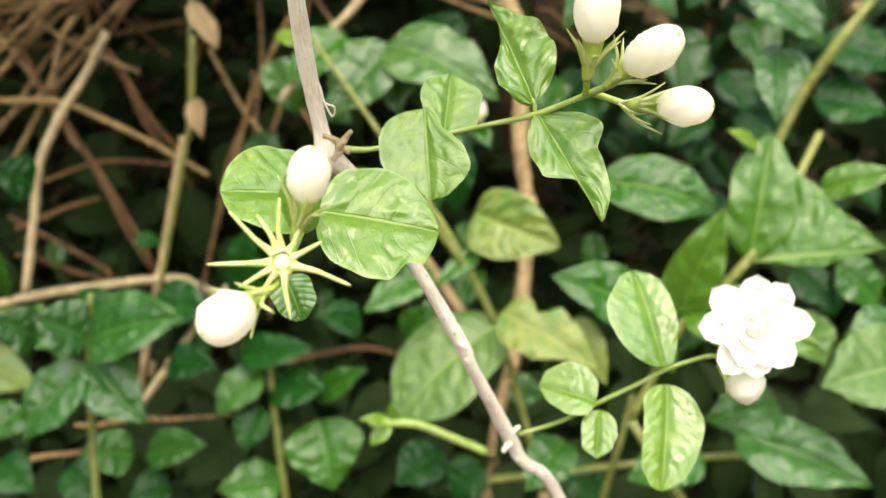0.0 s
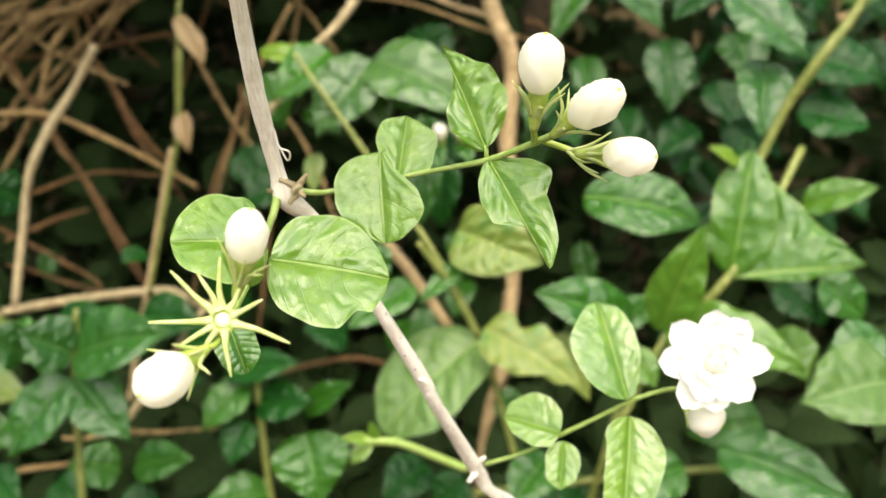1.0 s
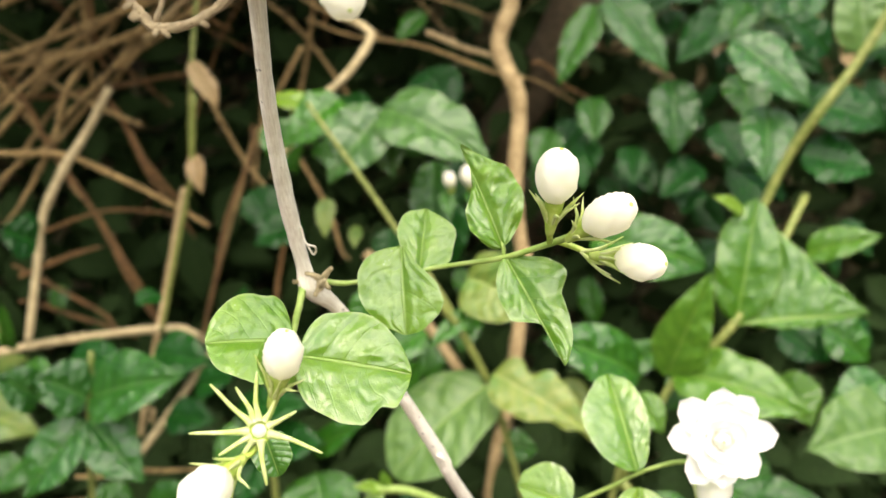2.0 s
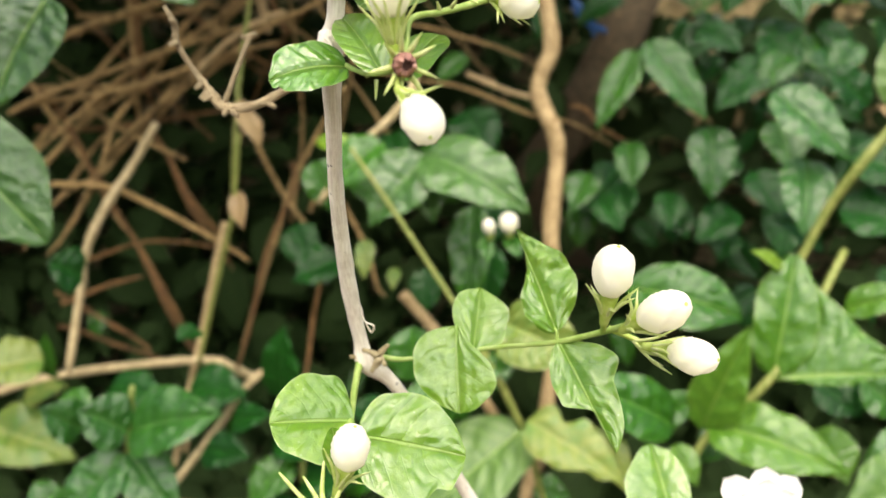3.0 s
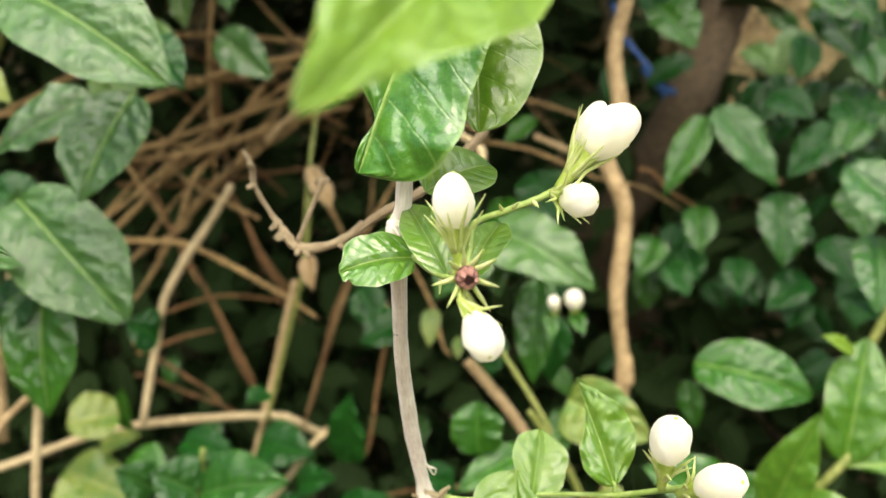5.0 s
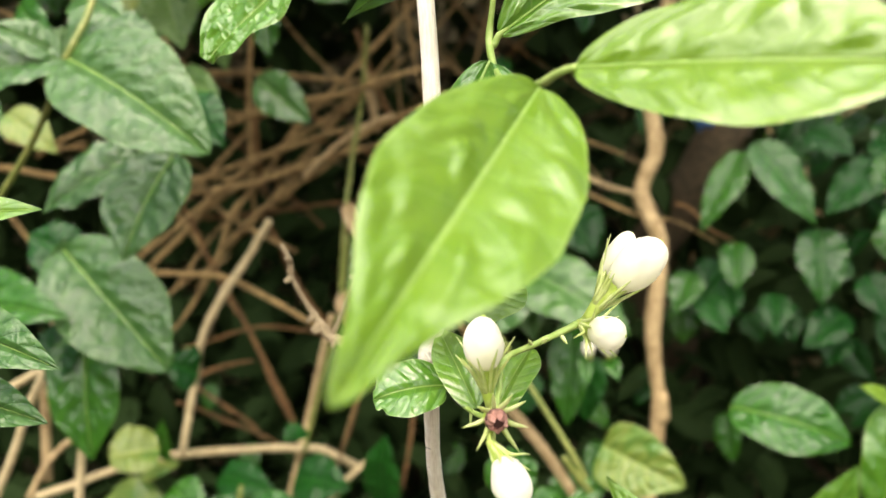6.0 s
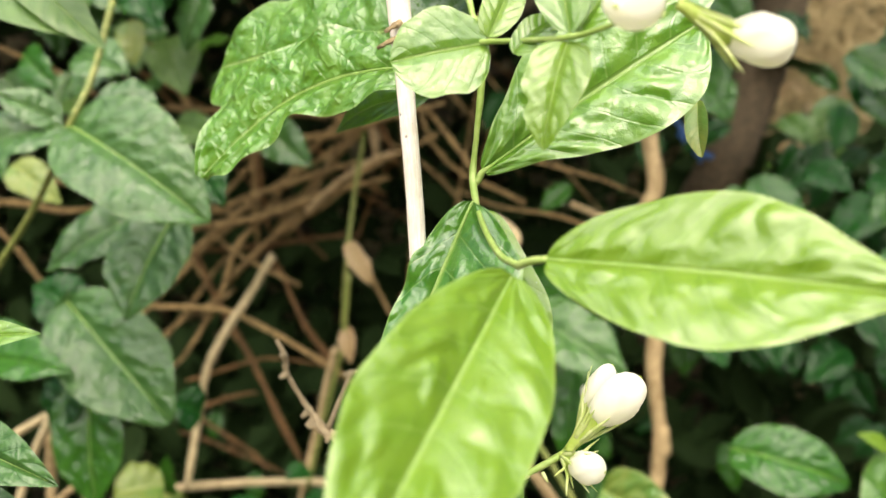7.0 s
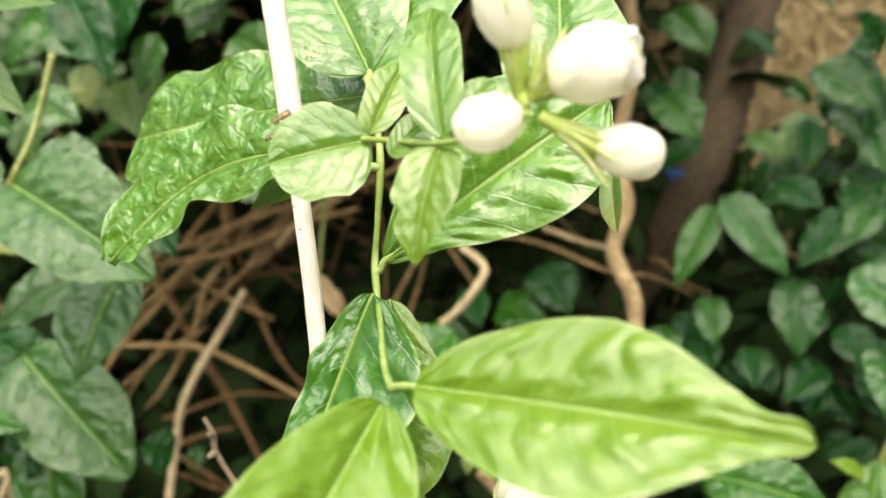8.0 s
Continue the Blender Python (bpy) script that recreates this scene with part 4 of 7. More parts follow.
tube("spur", [(-0.056, 0.447, 1.0874, 0.0016), (-0.0562, 0.445, 1.0882, 0.0014), (-0.0569, 0.444, 1.0891, 0.0009)], TWIG_BARK, bare_twig, rough=0.15, sides=7)
tube("spur", [(-0.0559, 0.447, 1.0787, 0.0016), (-0.0568, 0.445, 1.078, 0.0014), (-0.0581, 0.444, 1.0774, 0.0009)], TWIG_BARK, bare_twig, rough=0.15, sides=7)
tube("spur", [(-0.0453, 0.447, 1.0598, 0.0016), (-0.0464, 0.445, 1.0586, 0.0014), (-0.0477, 0.444, 1.0574, 0.0009)], TWIG_BARK, bare_twig, rough=0.15, sides=7)
tube("spur", [(-0.0428, 0.447, 1.056, 0.0016), (-0.0441, 0.445, 1.0546, 0.0014), (-0.0457, 0.444, 1.0531, 0.0009)], TWIG_BARK, bare_twig, rough=0.15, sides=7)
tube("spur", [(-0.0407, 0.447, 1.0539, 0.0016), (-0.0425, 0.445, 1.0532, 0.0014), (-0.0447, 0.444, 1.0525, 0.0009)], TWIG_BARK, bare_twig, rough=0.15, sides=7)
tube("spur", [(-0.0349, 0.447, 1.0484, 0.0016), (-0.0349, 0.445, 1.0467, 0.0014), (-0.0352, 0.444, 1.0449, 0.0009)], TWIG_BARK, bare_twig, rough=0.15, sides=7)
tube("spur", [(-0.0328, 0.447, 1.0478, 0.0016), (-0.0306, 0.445, 1.046, 0.0014), (-0.0287, 0.444, 1.0442, 0.0009)], TWIG_BARK, bare_twig, rough=0.15, sides=7)
tube("spur", [(-0.0162, 0.447, 1.0506, 0.0016), (-0.0135, 0.445, 1.049, 0.0014), (-0.0112, 0.444, 1.0475, 0.0009)], TWIG_BARK, bare_twig, rough=0.15, sides=7)
tube("spur", [(-0.0051, 0.447, 1.0566, 0.0016), (-0.0041, 0.445, 1.0584, 0.0014), (-0.0033, 0.444, 1.0603, 0.0009)], TWIG_BARK, bare_twig, rough=0.15, sides=7)
tube("spur", [(-0.0224, 0.447, 1.0791, 0.0016), (-0.02, 0.445, 1.0797, 0.0014), (-0.0179, 0.444, 1.0804, 0.0009)], TWIG_BARK, bare_twig, rough=0.15, sides=7)
tube("spur", [(-0.0225, 0.447, 1.078, 0.0016), (-0.0234, 0.445, 1.0788, 0.0014), (-0.0247, 0.444, 1.0796, 0.0009)], TWIG_BARK, bare_twig, rough=0.15, sides=7)
# ---- middle distance, open side ----
shrub_mid = thing("shrub", (0.1, 1.05, 0.0), "green shrub with dull and pale leaves behind the cane", "shrub")
tube("stem", [(-0.0942, 1.06, 1.0196, 0.0023), (-0.045, 1.05, 0.9434, 0.0029), (-0.0019, 1.04, 0.8741, 0.0030), (0.0438, 1.03, 0.7989, 0.0032), (0.0879, 1.03, 0.7007, 0.0035), (0.0982, 1.03, 0.6565, 0.0035), (0.1296, 1.05, 0.5002, 0.0040)], OLIVE_STEM, shrub_mid, rough=0.05)
tube("stem", [(0.1296, 1.05, 0.5002, 0.006), (0.12, 1.06, 0.3, 0.007), (0.1, 1.05, -0.01, 0.008)], TAN_BARK, shrub_mid)
tube("stem", [(-0.0643, 1.2, 0.8307, 0.0073), (-0.008, 1.2, 0.7588, 0.0072), (0.0478, 1.2, 0.6661, 0.0066)], TAN_BARK, shrub_mid)
tube("shoot", [(0.0714, 0.86, 0.6284, 0.0038), (0.0419, 0.85, 0.6472, 0.0036), (0.0132, 0.84, 0.6645, 0.0035), (-0.0112, 0.835, 0.6696, 0.004), (-0.0279, 0.83, 0.6738, 0.0044)], GREEN_STEM, shrub_mid)
leaf(shrub_mid, (-0.0112, 0.835, 0.6696), (-0.0356, 0.82, 0.6794), 0.0119, LIME)
leaf(shrub_mid, (-0.0114, 0.835, 0.6675), (-0.0297, 0.83, 0.6503), 0.015, YOUNG)
leaf(shrub_mid, (-0.0061, 0.835, 0.671), (-0.0092, 0.83, 0.6901), 0.0099, YOUNG)
tube("twig", [(0.0289, 1.0, 0.8185, 0.0029), (0.0444, 1.01, 0.7922, 0.0038), (0.0603, 1.02, 0.7653, 0.0042), (0.0858, 1.03, 0.7048, 0.0042)], OLIVE_STEM, shrub_mid)
leaf(shrub_mid, (0.0882, 1.03, 0.7046), (-0.0218, 0.99, 0.6183), 0.1025, PALE, near=True, a=0.36, b=0.4, fold=8, bend=0.08, turn=10, quilt=0.003, ribs=8)
leaf(shrub_mid, (0.0694, 1.03, 0.8237), (0.1561, 1.0, 0.7891), 0.0753, YELLOW, near=True, a=0.3, b=0.7, fold=20, bend=0.08, turn=20, quilt=0.003, ribs=8)
leaf(shrub_mid, (0.0215, 1.02, 0.7686), (-0.05, 0.98, 0.7342), 0.0401, MATURE)
leaf(shrub_mid, (0.0733, 1.03, 0.7871), (0.0247, 1.0, 0.7532), 0.0238, MATURE)
leaf(shrub_mid, (-0.0125, 1.09, 1.0072), (-0.0783, 1.06, 0.9306), 0.0743, DULL, fold=18)
leaf(shrub_mid, (-0.0143, 1.09, 1.0086), (0.1021, 1.05, 0.9405), 0.0797, DULL, a=0.4, b=0.8, bend=0.1)
leaf(shrub_mid, (-0.0189, 1.1, 1.0056), (-0.0075, 1.08, 0.9296), 0.051, DULL)
leaf(shrub_mid, (-0.1523, 1.15, 1.0293), (-0.0789, 1.13, 1.0086), 0.0267, LIME)
leaf(shrub_mid, (-0.0677, 1.13, 1.0243), (-0.1345, 1.11, 0.9698), 0.0591, MATURE)
leaf(shrub_mid, (-0.0182, 1.13, 0.9691), (0.0424, 1.1, 0.9543), 0.0391, MATURE)
leaf(shrub_mid, (0.0347, 1.15, 0.9438), (0.0247, 1.12, 0.8184), 0.0543, MATURE)
leaf(shrub_mid, (0.0483, 1.2, 0.8897), (0.0423, 1.2, 0.8024), 0.0503, SHADED)
leaf(shrub_mid, (-0.026, 1.0, 0.7703), (-0.0269, 1.0, 0.8288), 0.0559, MATURE, a=0.4, b=0.4)
leaf(shrub_mid, (-0.1687, 1.2, 1.0035), (-0.1425, 1.2, 0.9338), 0.0507, MATURE)
leaf(shrub_mid, (0.2485, 1.03, 0.7054), (0.1444, 1.0, 0.7597), 0.0712, MATURE, bend=0.1)
leaf(shrub_mid, (0.0916, 1.0, 0.7237), (0.1875, 0.96, 0.6694), 0.0658, YELLOW, nicks=((0.3, -1, 0.5, 0.1), (0.7, 1, 0.4, 0.1)), wave=0.04, label='blotched yellow-green torn leaf')
leaf(shrub_mid, (0.1675, 1.02, 0.7084), (0.1981, 1.0, 0.6386), 0.0363, YELLOW)
bud(shrub_mid, (0.0569, 1.06, 0.9079), (0.057, 1.05, 0.9206), (0.056, 1.04, 0.9361), 0.0138, count=4, length=0.012, seed=905)
bud(shrub_mid, (0.079, 1.06, 0.9119), (0.0788, 1.05, 0.9214), (0.0776, 1.04, 0.9427), 0.0194, count=4, length=0.012, seed=940)
leaf(shrub_mid, (0.0765, 1.06, 0.9151), (0.0887, 1.04, 0.8926), 0.0187, MATURE)
leaf(shrub_mid, (0.0515, 1.06, 0.9156), (0.0546, 1.04, 0.887), 0.0162, MATURE)
leaf(shrub_mid, (-0.0646, 1.15, 0.8709), (-0.0662, 1.13, 0.8465), 0.0165, YELLOW)
leaf(shrub_mid, (-0.0983, 1.15, 0.9066), (-0.1003, 1.13, 0.8609), 0.0248, YELLOW)
leaf(shrub_mid, (-0.0391, 1.3, 0.8458), (-0.0469, 1.28, 0.7863), 0.0468, SHADED)
leaf(shrub_mid, (-0.1659, 1.3, 0.864), (-0.2271, 1.28, 0.8364), 0.0631, SHADED)
leaf(shrub_mid, (-0.241, 1.35, 0.9078), (-0.206, 1.33, 0.8437), 0.0573, SHADED)
shrub_right = thing("shrub", (0.42, 1.1, 0.0), "green shrub with bright broad leaves on olive stems", "shrub")
tube("stem", [(0.222, 1.0, 0.5999, 0.0046), (0.2779, 1.0, 0.701, 0.0044), (0.3147, 1.0, 0.7344, 0.0047), (0.3458, 1.0, 0.7669, 0.005), (0.3833, 1.02, 0.8102, 0.0044), (0.4433, 1.08, 0.8842, 0.0044)], OLIVE_STEM, shrub_right)
tube("stem", [(0.3964, 1.16, 0.8171, 0.005), (0.4434, 1.15, 0.9178, 0.0056), (0.4784, 1.13, 0.9769, 0.0061), (0.5155, 1.13, 1.0233, 0.0054), (0.5579, 1.13, 1.0876, 0.005)], OLIVE_STEM, shrub_right)
tube("stem", [(0.222, 1.0, 0.5999, 0.005), (0.3, 1.03, 0.45, 0.006), (0.4, 1.1, 0.2, 0.007), (0.42, 1.1, -0.01, 0.008)], OLIVE_STEM, shrub_right)
leaf(shrub_right, (0.2147, 1.15, 0.837), (0.3445, 1.13, 0.801), 0.0808, MATURE, near=True, label='oval dark green leaf', bend=0.1, a=0.45, b=0.6, quilt=0.003, ribs=8)
leaf(shrub_right, (0.3463, 1.0, 0.7657), (0.3775, 1.03, 0.8905), 0.0659, BRIGHT, a=0.5, b=0.6)
leaf(shrub_right, (0.3428, 1.0000, 0.7620), (0.4706, 0.9700, 0.7749), 0.2018, BRIGHT, near=True, fold=14, bend=0.03, wave=0.012, quilt=0.004, ribs=8, label='broad bright green leaf with a ragged tip', edge=((0, 0.72, 1, 0.97, 0.77, 0.57, 0.33, 0.17, 0.07), (0, 0, 0.04, 0.1, 0.11, 0.1, 0.06, 0.03, 0.01)))
leaf(shrub_right, (0.4335, 1.05, 0.8256), (0.5037, 1.02, 0.8451), 0.0381, BRIGHT)
leaf(shrub_right, (0.2735, 1.0, 0.7117), (0.3175, 0.97, 0.8274), 0.0532, BRIGHT)
leaf(shrub_right, (0.2812, 1.0, 0.7162), (0.402, 0.94, 0.6826), 0.0716, BRIGHT, bend=0.1)
leaf(shrub_right, (0.3609, 1.02, 0.877), (0.3249, 1.0, 0.8987), 0.0174, LIME)
leaf(shrub_right, (0.2425, 1.0, 0.6931), (0.2646, 0.98, 0.6563), 0.0354, BRIGHT)
leaf(shrub_right, (0.2255, 1.05, 0.7034), (0.283, 1.04, 0.7359), 0.0434, MATURE)
leaf(shrub_right, (0.3964, 1.2, 1.0635), (0.477, 1.16, 0.9766), 0.0701, COOL)
leaf(shrub_right, (0.4368, 1.2, 0.9804), (0.4194, 1.15, 0.8927), 0.0638, COOL)
leaf(shrub_right, (0.4888, 1.2, 0.9822), (0.567, 1.18, 0.948), 0.0742, SHADED)
leaf(shrub_right, (0.4753, 1.2, 0.9182), (0.5544, 1.18, 0.895), 0.068, SHADED)
# The white sheen on this leaf is put in as the pale leaf colour.
leaf(shrub_right, (0.5514, 1.2, 1.0354), (0.5486, 1.22, 1.1366), 0.0743, PALE)
leaf(shrub_right, (0.5432, 1.3, 1.0403), (0.4861, 1.3, 1.0942), 0.0586, SHADED)
leaf(shrub_right, (0.4698, 1.25, 0.8721), (0.3943, 1.2, 0.9088), 0.0564, SHADED)
leaf(shrub_right, (0.4934, 0.95, 0.6653), (0.3912, 0.92, 0.6549), 0.091, PALE)
leaf(shrub_right, (0.4956, 1.0, 0.6991), (0.4435, 0.98, 0.6598), 0.0573, COOL)
leaf(shrub_right, (0.5111, 1.05, 0.6732), (0.4519, 1.05, 0.6381), 0.0489, MATURE)
leaf(shrub_right, (0.3299, 1.0, 0.582), (0.4531, 0.95, 0.5382), 0.0696, COOL)
leaf(shrub_right, (0.3915, 1.05, 0.5894), (0.3086, 1.05, 0.5768), 0.0623, MATURE)
leaf(shrub_right, (0.2986, 1.02, 0.5531), (0.2165, 1.0, 0.5329), 0.0607, MATURE)
leaf(shrub_right, (0.1554, 1.05, 0.5603), (0.1076, 1.0, 0.5245), 0.0559, MATURE)
leaf(shrub_right, (0.0954, 1.1, 0.6058), (0.1378, 1.1, 0.5969), 0.0396, MATURE)
leaf(shrub_right, (0.4037, 1.05, 0.6912), (0.4226, 1.0, 0.6487), 0.0597, BRIGHT)
leaf(shrub_right, (0.4689, 1.1, 0.734), (0.5191, 1.1, 0.6858), 0.0571, MATURE)
leaf(shrub_right, (0.4254, 1.12, 0.7258), (0.4693, 1.1, 0.6884), 0.0514, SHADED)
leaf(shrub_right, (0.3134, 1.05, 0.6957), (0.273, 1.0, 0.6741), 0.042, MATURE)
leaf(shrub_right, (0.0574, 1.1, 0.5165), (0.0212, 1.1, 0.475), 0.0539, SHADED)
leaf(shrub_right, (0.0074, 1.15, 0.5123), (-0.0456, 1.1, 0.4921), 0.0621, SHADED)
leaf(shrub_right, (0.1571, 1.1, 0.5052), (0.2089, 1.1, 0.4675), 0.0535, SHADED)
tube("stem", [(0.0629, 1.1, 0.4949, 0.0047), (0.1569, 1.1, 0.5017, 0.0047), (0.2761, 1.1, 0.5108, 0.0043), (0.3675, 1.1, 0.5139, 0.004)], OLIVE_STEM, shrub_right)
tube("stem", [(0.2362, 1.08, 0.5993, 0.0038), (0.2184, 1.08, 0.5389, 0.0042), (0.1951, 1.1, 0.4537, 0.0047)], OLIVE_STEM, shrub_right)
shrub_far = thing("shrub", (0.5, 1.5, 0.0), "shrub in the shade of a trunk, its deeper leaves coloured darker for shade", "shrub")
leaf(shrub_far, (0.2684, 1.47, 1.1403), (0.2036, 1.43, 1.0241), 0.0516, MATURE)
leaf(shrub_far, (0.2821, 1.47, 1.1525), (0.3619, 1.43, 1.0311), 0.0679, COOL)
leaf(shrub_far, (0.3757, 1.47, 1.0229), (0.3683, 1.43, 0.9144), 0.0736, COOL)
leaf(shrub_far, (0.4598, 1.47, 1.1167), (0.3743, 1.43, 1.0441), 0.0643, SHADED)
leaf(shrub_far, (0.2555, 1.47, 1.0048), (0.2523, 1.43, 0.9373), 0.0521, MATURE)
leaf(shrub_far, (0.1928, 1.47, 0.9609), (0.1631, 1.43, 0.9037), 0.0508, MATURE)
leaf(shrub_far, (0.2084, 1.47, 0.9241), (0.2369, 1.43, 0.8746), 0.0509, SHADED)
leaf(shrub_far, (0.3104, 1.47, 0.9271), (0.3072, 1.43, 0.871), 0.0473, SHADED)
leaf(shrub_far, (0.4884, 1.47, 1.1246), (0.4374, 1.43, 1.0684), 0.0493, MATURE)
leaf(shrub_far, (0.5372, 1.47, 1.1296), (0.5565, 1.43, 1.077), 0.0572, SHADED)
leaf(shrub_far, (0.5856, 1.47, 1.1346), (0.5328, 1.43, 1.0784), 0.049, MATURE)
leaf(shrub_far, (0.3583, 1.47, 1.1654), (0.4144, 1.43, 1.1255), 0.0574, SHADED)
leaf(shrub_far, (0.4107, 1.47, 0.8961), (0.3439, 1.43, 0.8523), 0.0591, SHADED)
leaf(shrub_far, (0.4368, 1.47, 0.954), (0.4671, 1.43, 0.8876), 0.0586, SHADED)
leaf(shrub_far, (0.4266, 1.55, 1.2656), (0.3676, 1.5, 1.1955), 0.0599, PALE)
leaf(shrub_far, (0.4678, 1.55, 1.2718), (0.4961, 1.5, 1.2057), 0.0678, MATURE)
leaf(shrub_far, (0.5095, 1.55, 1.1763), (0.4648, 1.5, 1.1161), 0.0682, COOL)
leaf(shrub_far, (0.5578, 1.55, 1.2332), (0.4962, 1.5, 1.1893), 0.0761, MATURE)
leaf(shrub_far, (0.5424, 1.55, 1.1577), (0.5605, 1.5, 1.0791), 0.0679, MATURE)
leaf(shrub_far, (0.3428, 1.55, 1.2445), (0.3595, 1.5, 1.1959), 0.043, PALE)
leaf(shrub_far, (0.2462, 1.55, 0.9664), (0.2069, 1.5, 0.9179), 0.0622, SHADED)
leaf(shrub_far, (0.3157, 1.55, 0.9017), (0.3254, 1.5, 0.8456), 0.0619, SHADED)
leaf(shrub_far, (0.3847, 1.55, 0.8825), (0.4005, 1.5, 0.8185), 0.0615, SHADED)
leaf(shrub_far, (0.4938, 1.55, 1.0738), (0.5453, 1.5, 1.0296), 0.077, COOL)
leaf(shrub_far, (0.1842, 1.55, 0.9497), (0.2236, 1.5, 0.8734), 0.0803, SHADED)
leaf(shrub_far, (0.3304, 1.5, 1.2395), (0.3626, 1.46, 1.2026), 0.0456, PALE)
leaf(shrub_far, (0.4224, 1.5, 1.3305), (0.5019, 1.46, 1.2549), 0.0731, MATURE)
leaf(shrub_far, (0.5157, 1.5, 1.3455), (0.4711, 1.46, 1.4002), 0.0644, SHADED)
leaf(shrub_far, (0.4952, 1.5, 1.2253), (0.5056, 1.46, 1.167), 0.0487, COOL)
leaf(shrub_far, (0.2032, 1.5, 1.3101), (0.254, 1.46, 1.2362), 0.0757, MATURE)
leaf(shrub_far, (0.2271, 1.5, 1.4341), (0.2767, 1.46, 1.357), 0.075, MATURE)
leaf(shrub_far, (0.461, 1.5, 1.1538), (0.5011, 1.46, 1.095), 0.0653, SHADED)
leaf(shrub_far, (0.4056, 1.5, 0.9808), (0.365, 1.46, 0.9384), 0.0668, SHADED)
leaf(shrub_far, (0.0065, 1.5, 1.0638), (0.0479, 1.46, 0.9871), 0.0787, SHADED)
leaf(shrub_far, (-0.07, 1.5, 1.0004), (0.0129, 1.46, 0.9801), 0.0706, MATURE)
leaf(shrub_far, (-0.1131, 1.5, 1.0345), (-0.0929, 1.46, 0.9762), 0.0535, SHADED)
leaf(shrub_far, (0.2399, 1.5, 0.9369), (0.2508, 1.46, 0.8923), 0.0512, SHADED)
leaf(shrub_far, (0.3211, 1.5, 0.9074), (0.3372, 1.46, 0.8554), 0.0507, SHADED)
leaf(shrub_far, (0.4079, 1.5, 0.861), (0.3828, 1.46, 0.8204), 0.0503, SHADED)
leaf(shrub_far, (0.497, 1.5, 0.9088), (0.4756, 1.46, 0.8179), 0.0743, SHADED)
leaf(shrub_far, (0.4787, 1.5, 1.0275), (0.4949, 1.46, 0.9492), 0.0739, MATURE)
sapling = thing("sapling", (0.0516, 1.4, 0.0), "slender woody sapling with a knotty tan stem", "sapling")
tube("trunk", [(0.163, 1.45, 1.4979, 0.0115), (0.1618, 1.43, 1.3489, 0.011), (0.135, 1.42, 1.2395, 0.0114), (0.1413, 1.41, 1.1497, 0.0122), (0.1244, 1.41, 1.1083, 0.0114), (0.1206, 1.41, 1.0758, 0.0124), (0.1416, 1.41, 1.0235, 0.0127), (0.1433, 1.41, 0.9781, 0.0112), (0.1321, 1.41, 0.8951, 0.0124), (0.1342, 1.41, 0.8277, 0.0104), (0.1428, 1.41, 0.7469, 0.0109), (0.1396, 1.41, 0.7918, 0.0107), (0.1311, 1.41, 0.6999, 0.0108), (0.1049, 1.4, 0.5484, 0.0106), (0.0819, 1.4, 0.4787, 0.0098), (0.0516, 1.4, 0.316, 0.01)], TAN_BARK, sapling, sides=12, rough=0.05)
tube("trunk", [(0.0516, 1.4, 0.316, 0.0115), (0.09, 1.4, 0.25, 0.012), (0.09, 1.4, -0.02, 0.013)], TAN_BARK, sapling)
tagged(tube("woody_branch", [(-0.1713, 1.5, 1.1524, 0.0021), (-0.1029, 1.5, 1.1224, 0.0024), (0.0011, 1.5, 1.1006, 0.0026), (0.1117, 1.46, 1.0516, 0.0028), (0.1718, 1.5, 1.0372, 0.0026), (0.235, 1.55, 0.9989, 0.0022)], DRY_BARK, rough=0.08), "thin tan branch crossing behind the woody stem", "branch", "woody stems")
tree = thing("tree", (0.0237, 2.3, 0.0), "dark leaning tree trunk with rough brown bark", "tree")
tube("trunk", [(0.4505, 1.9, 1.6316, 0.0482), (0.3919, 1.85, 1.4947, 0.0464), (0.3414, 1.82, 1.3533, 0.0472), (0.2689, 1.78, 1.1747, 0.0468), (0.1992, 1.85, 1.0508, 0.0472), (0.0887, 2.0, 0.8559, 0.0502), (0.197, 2.2, 0.6534, 0.0522), (0.0237, 2.3, -0.1128, 0.058)], TRUNK_BARK, tree, sides=18, rough=0.03)
tube("trunk", [(0.0237, 2.3, -0.1128, 0.054), (-0.04, 2.3, 0.1, 0.058), (-0.05, 2.3, -0.05, 0.065)], TRUNK_BARK, tree)
tagged(tube("cord", [(0.1373, 1.66, 1.3438, 0.0038), (0.1549, 1.65, 1.2853, 0.0042), (0.1832, 1.63, 1.2443, 0.0047), (0.2096, 1.62, 1.2052, 0.0042), (0.2191, 1.63, 1.1778, 0.0028)], BLUE_CORD, rough=0.2, sides=6), "blue plastic cord tied round the trunk", "cord", "cord")
tagged(tube("cord", [(0.1843, 1.63, 1.2292, 0.0047), (0.2096, 1.62, 1.199, 0.0065), (0.2371, 1.64, 1.1876, 0.0056)], BLUE_CORD, rough=0.3, sides=6), "blue plastic cord knot at the trunk", "cord", "cord")
# ---- middle distance, shaded side ----
shrub_left = thing("shrub", (-0.42, 0.85, 0.0), "shrub with large dull dark green leaves on pale stems", "shrub")
tube("stem", [(-0.298, 0.72, 1.328, 0.0028), (-0.3079, 0.7, 1.2673, 0.0027), (-0.3177, 0.677, 1.2251, 0.0028), (-0.3845, 0.72, 1.1616, 0.0028), (-0.4912, 0.76, 1.0662, 0.0034)], OLIVE_STEM, shrub_left)
leaf(shrub_left, (-0.3176, 0.677, 1.226), (-0.1931, 0.655, 1.1466), 0.0879, DULL, near=True, a=0.4, b=0.6, bend=0.08, fold=18, label='large dull dark green leaf', quilt=0.0026, ribs=7)
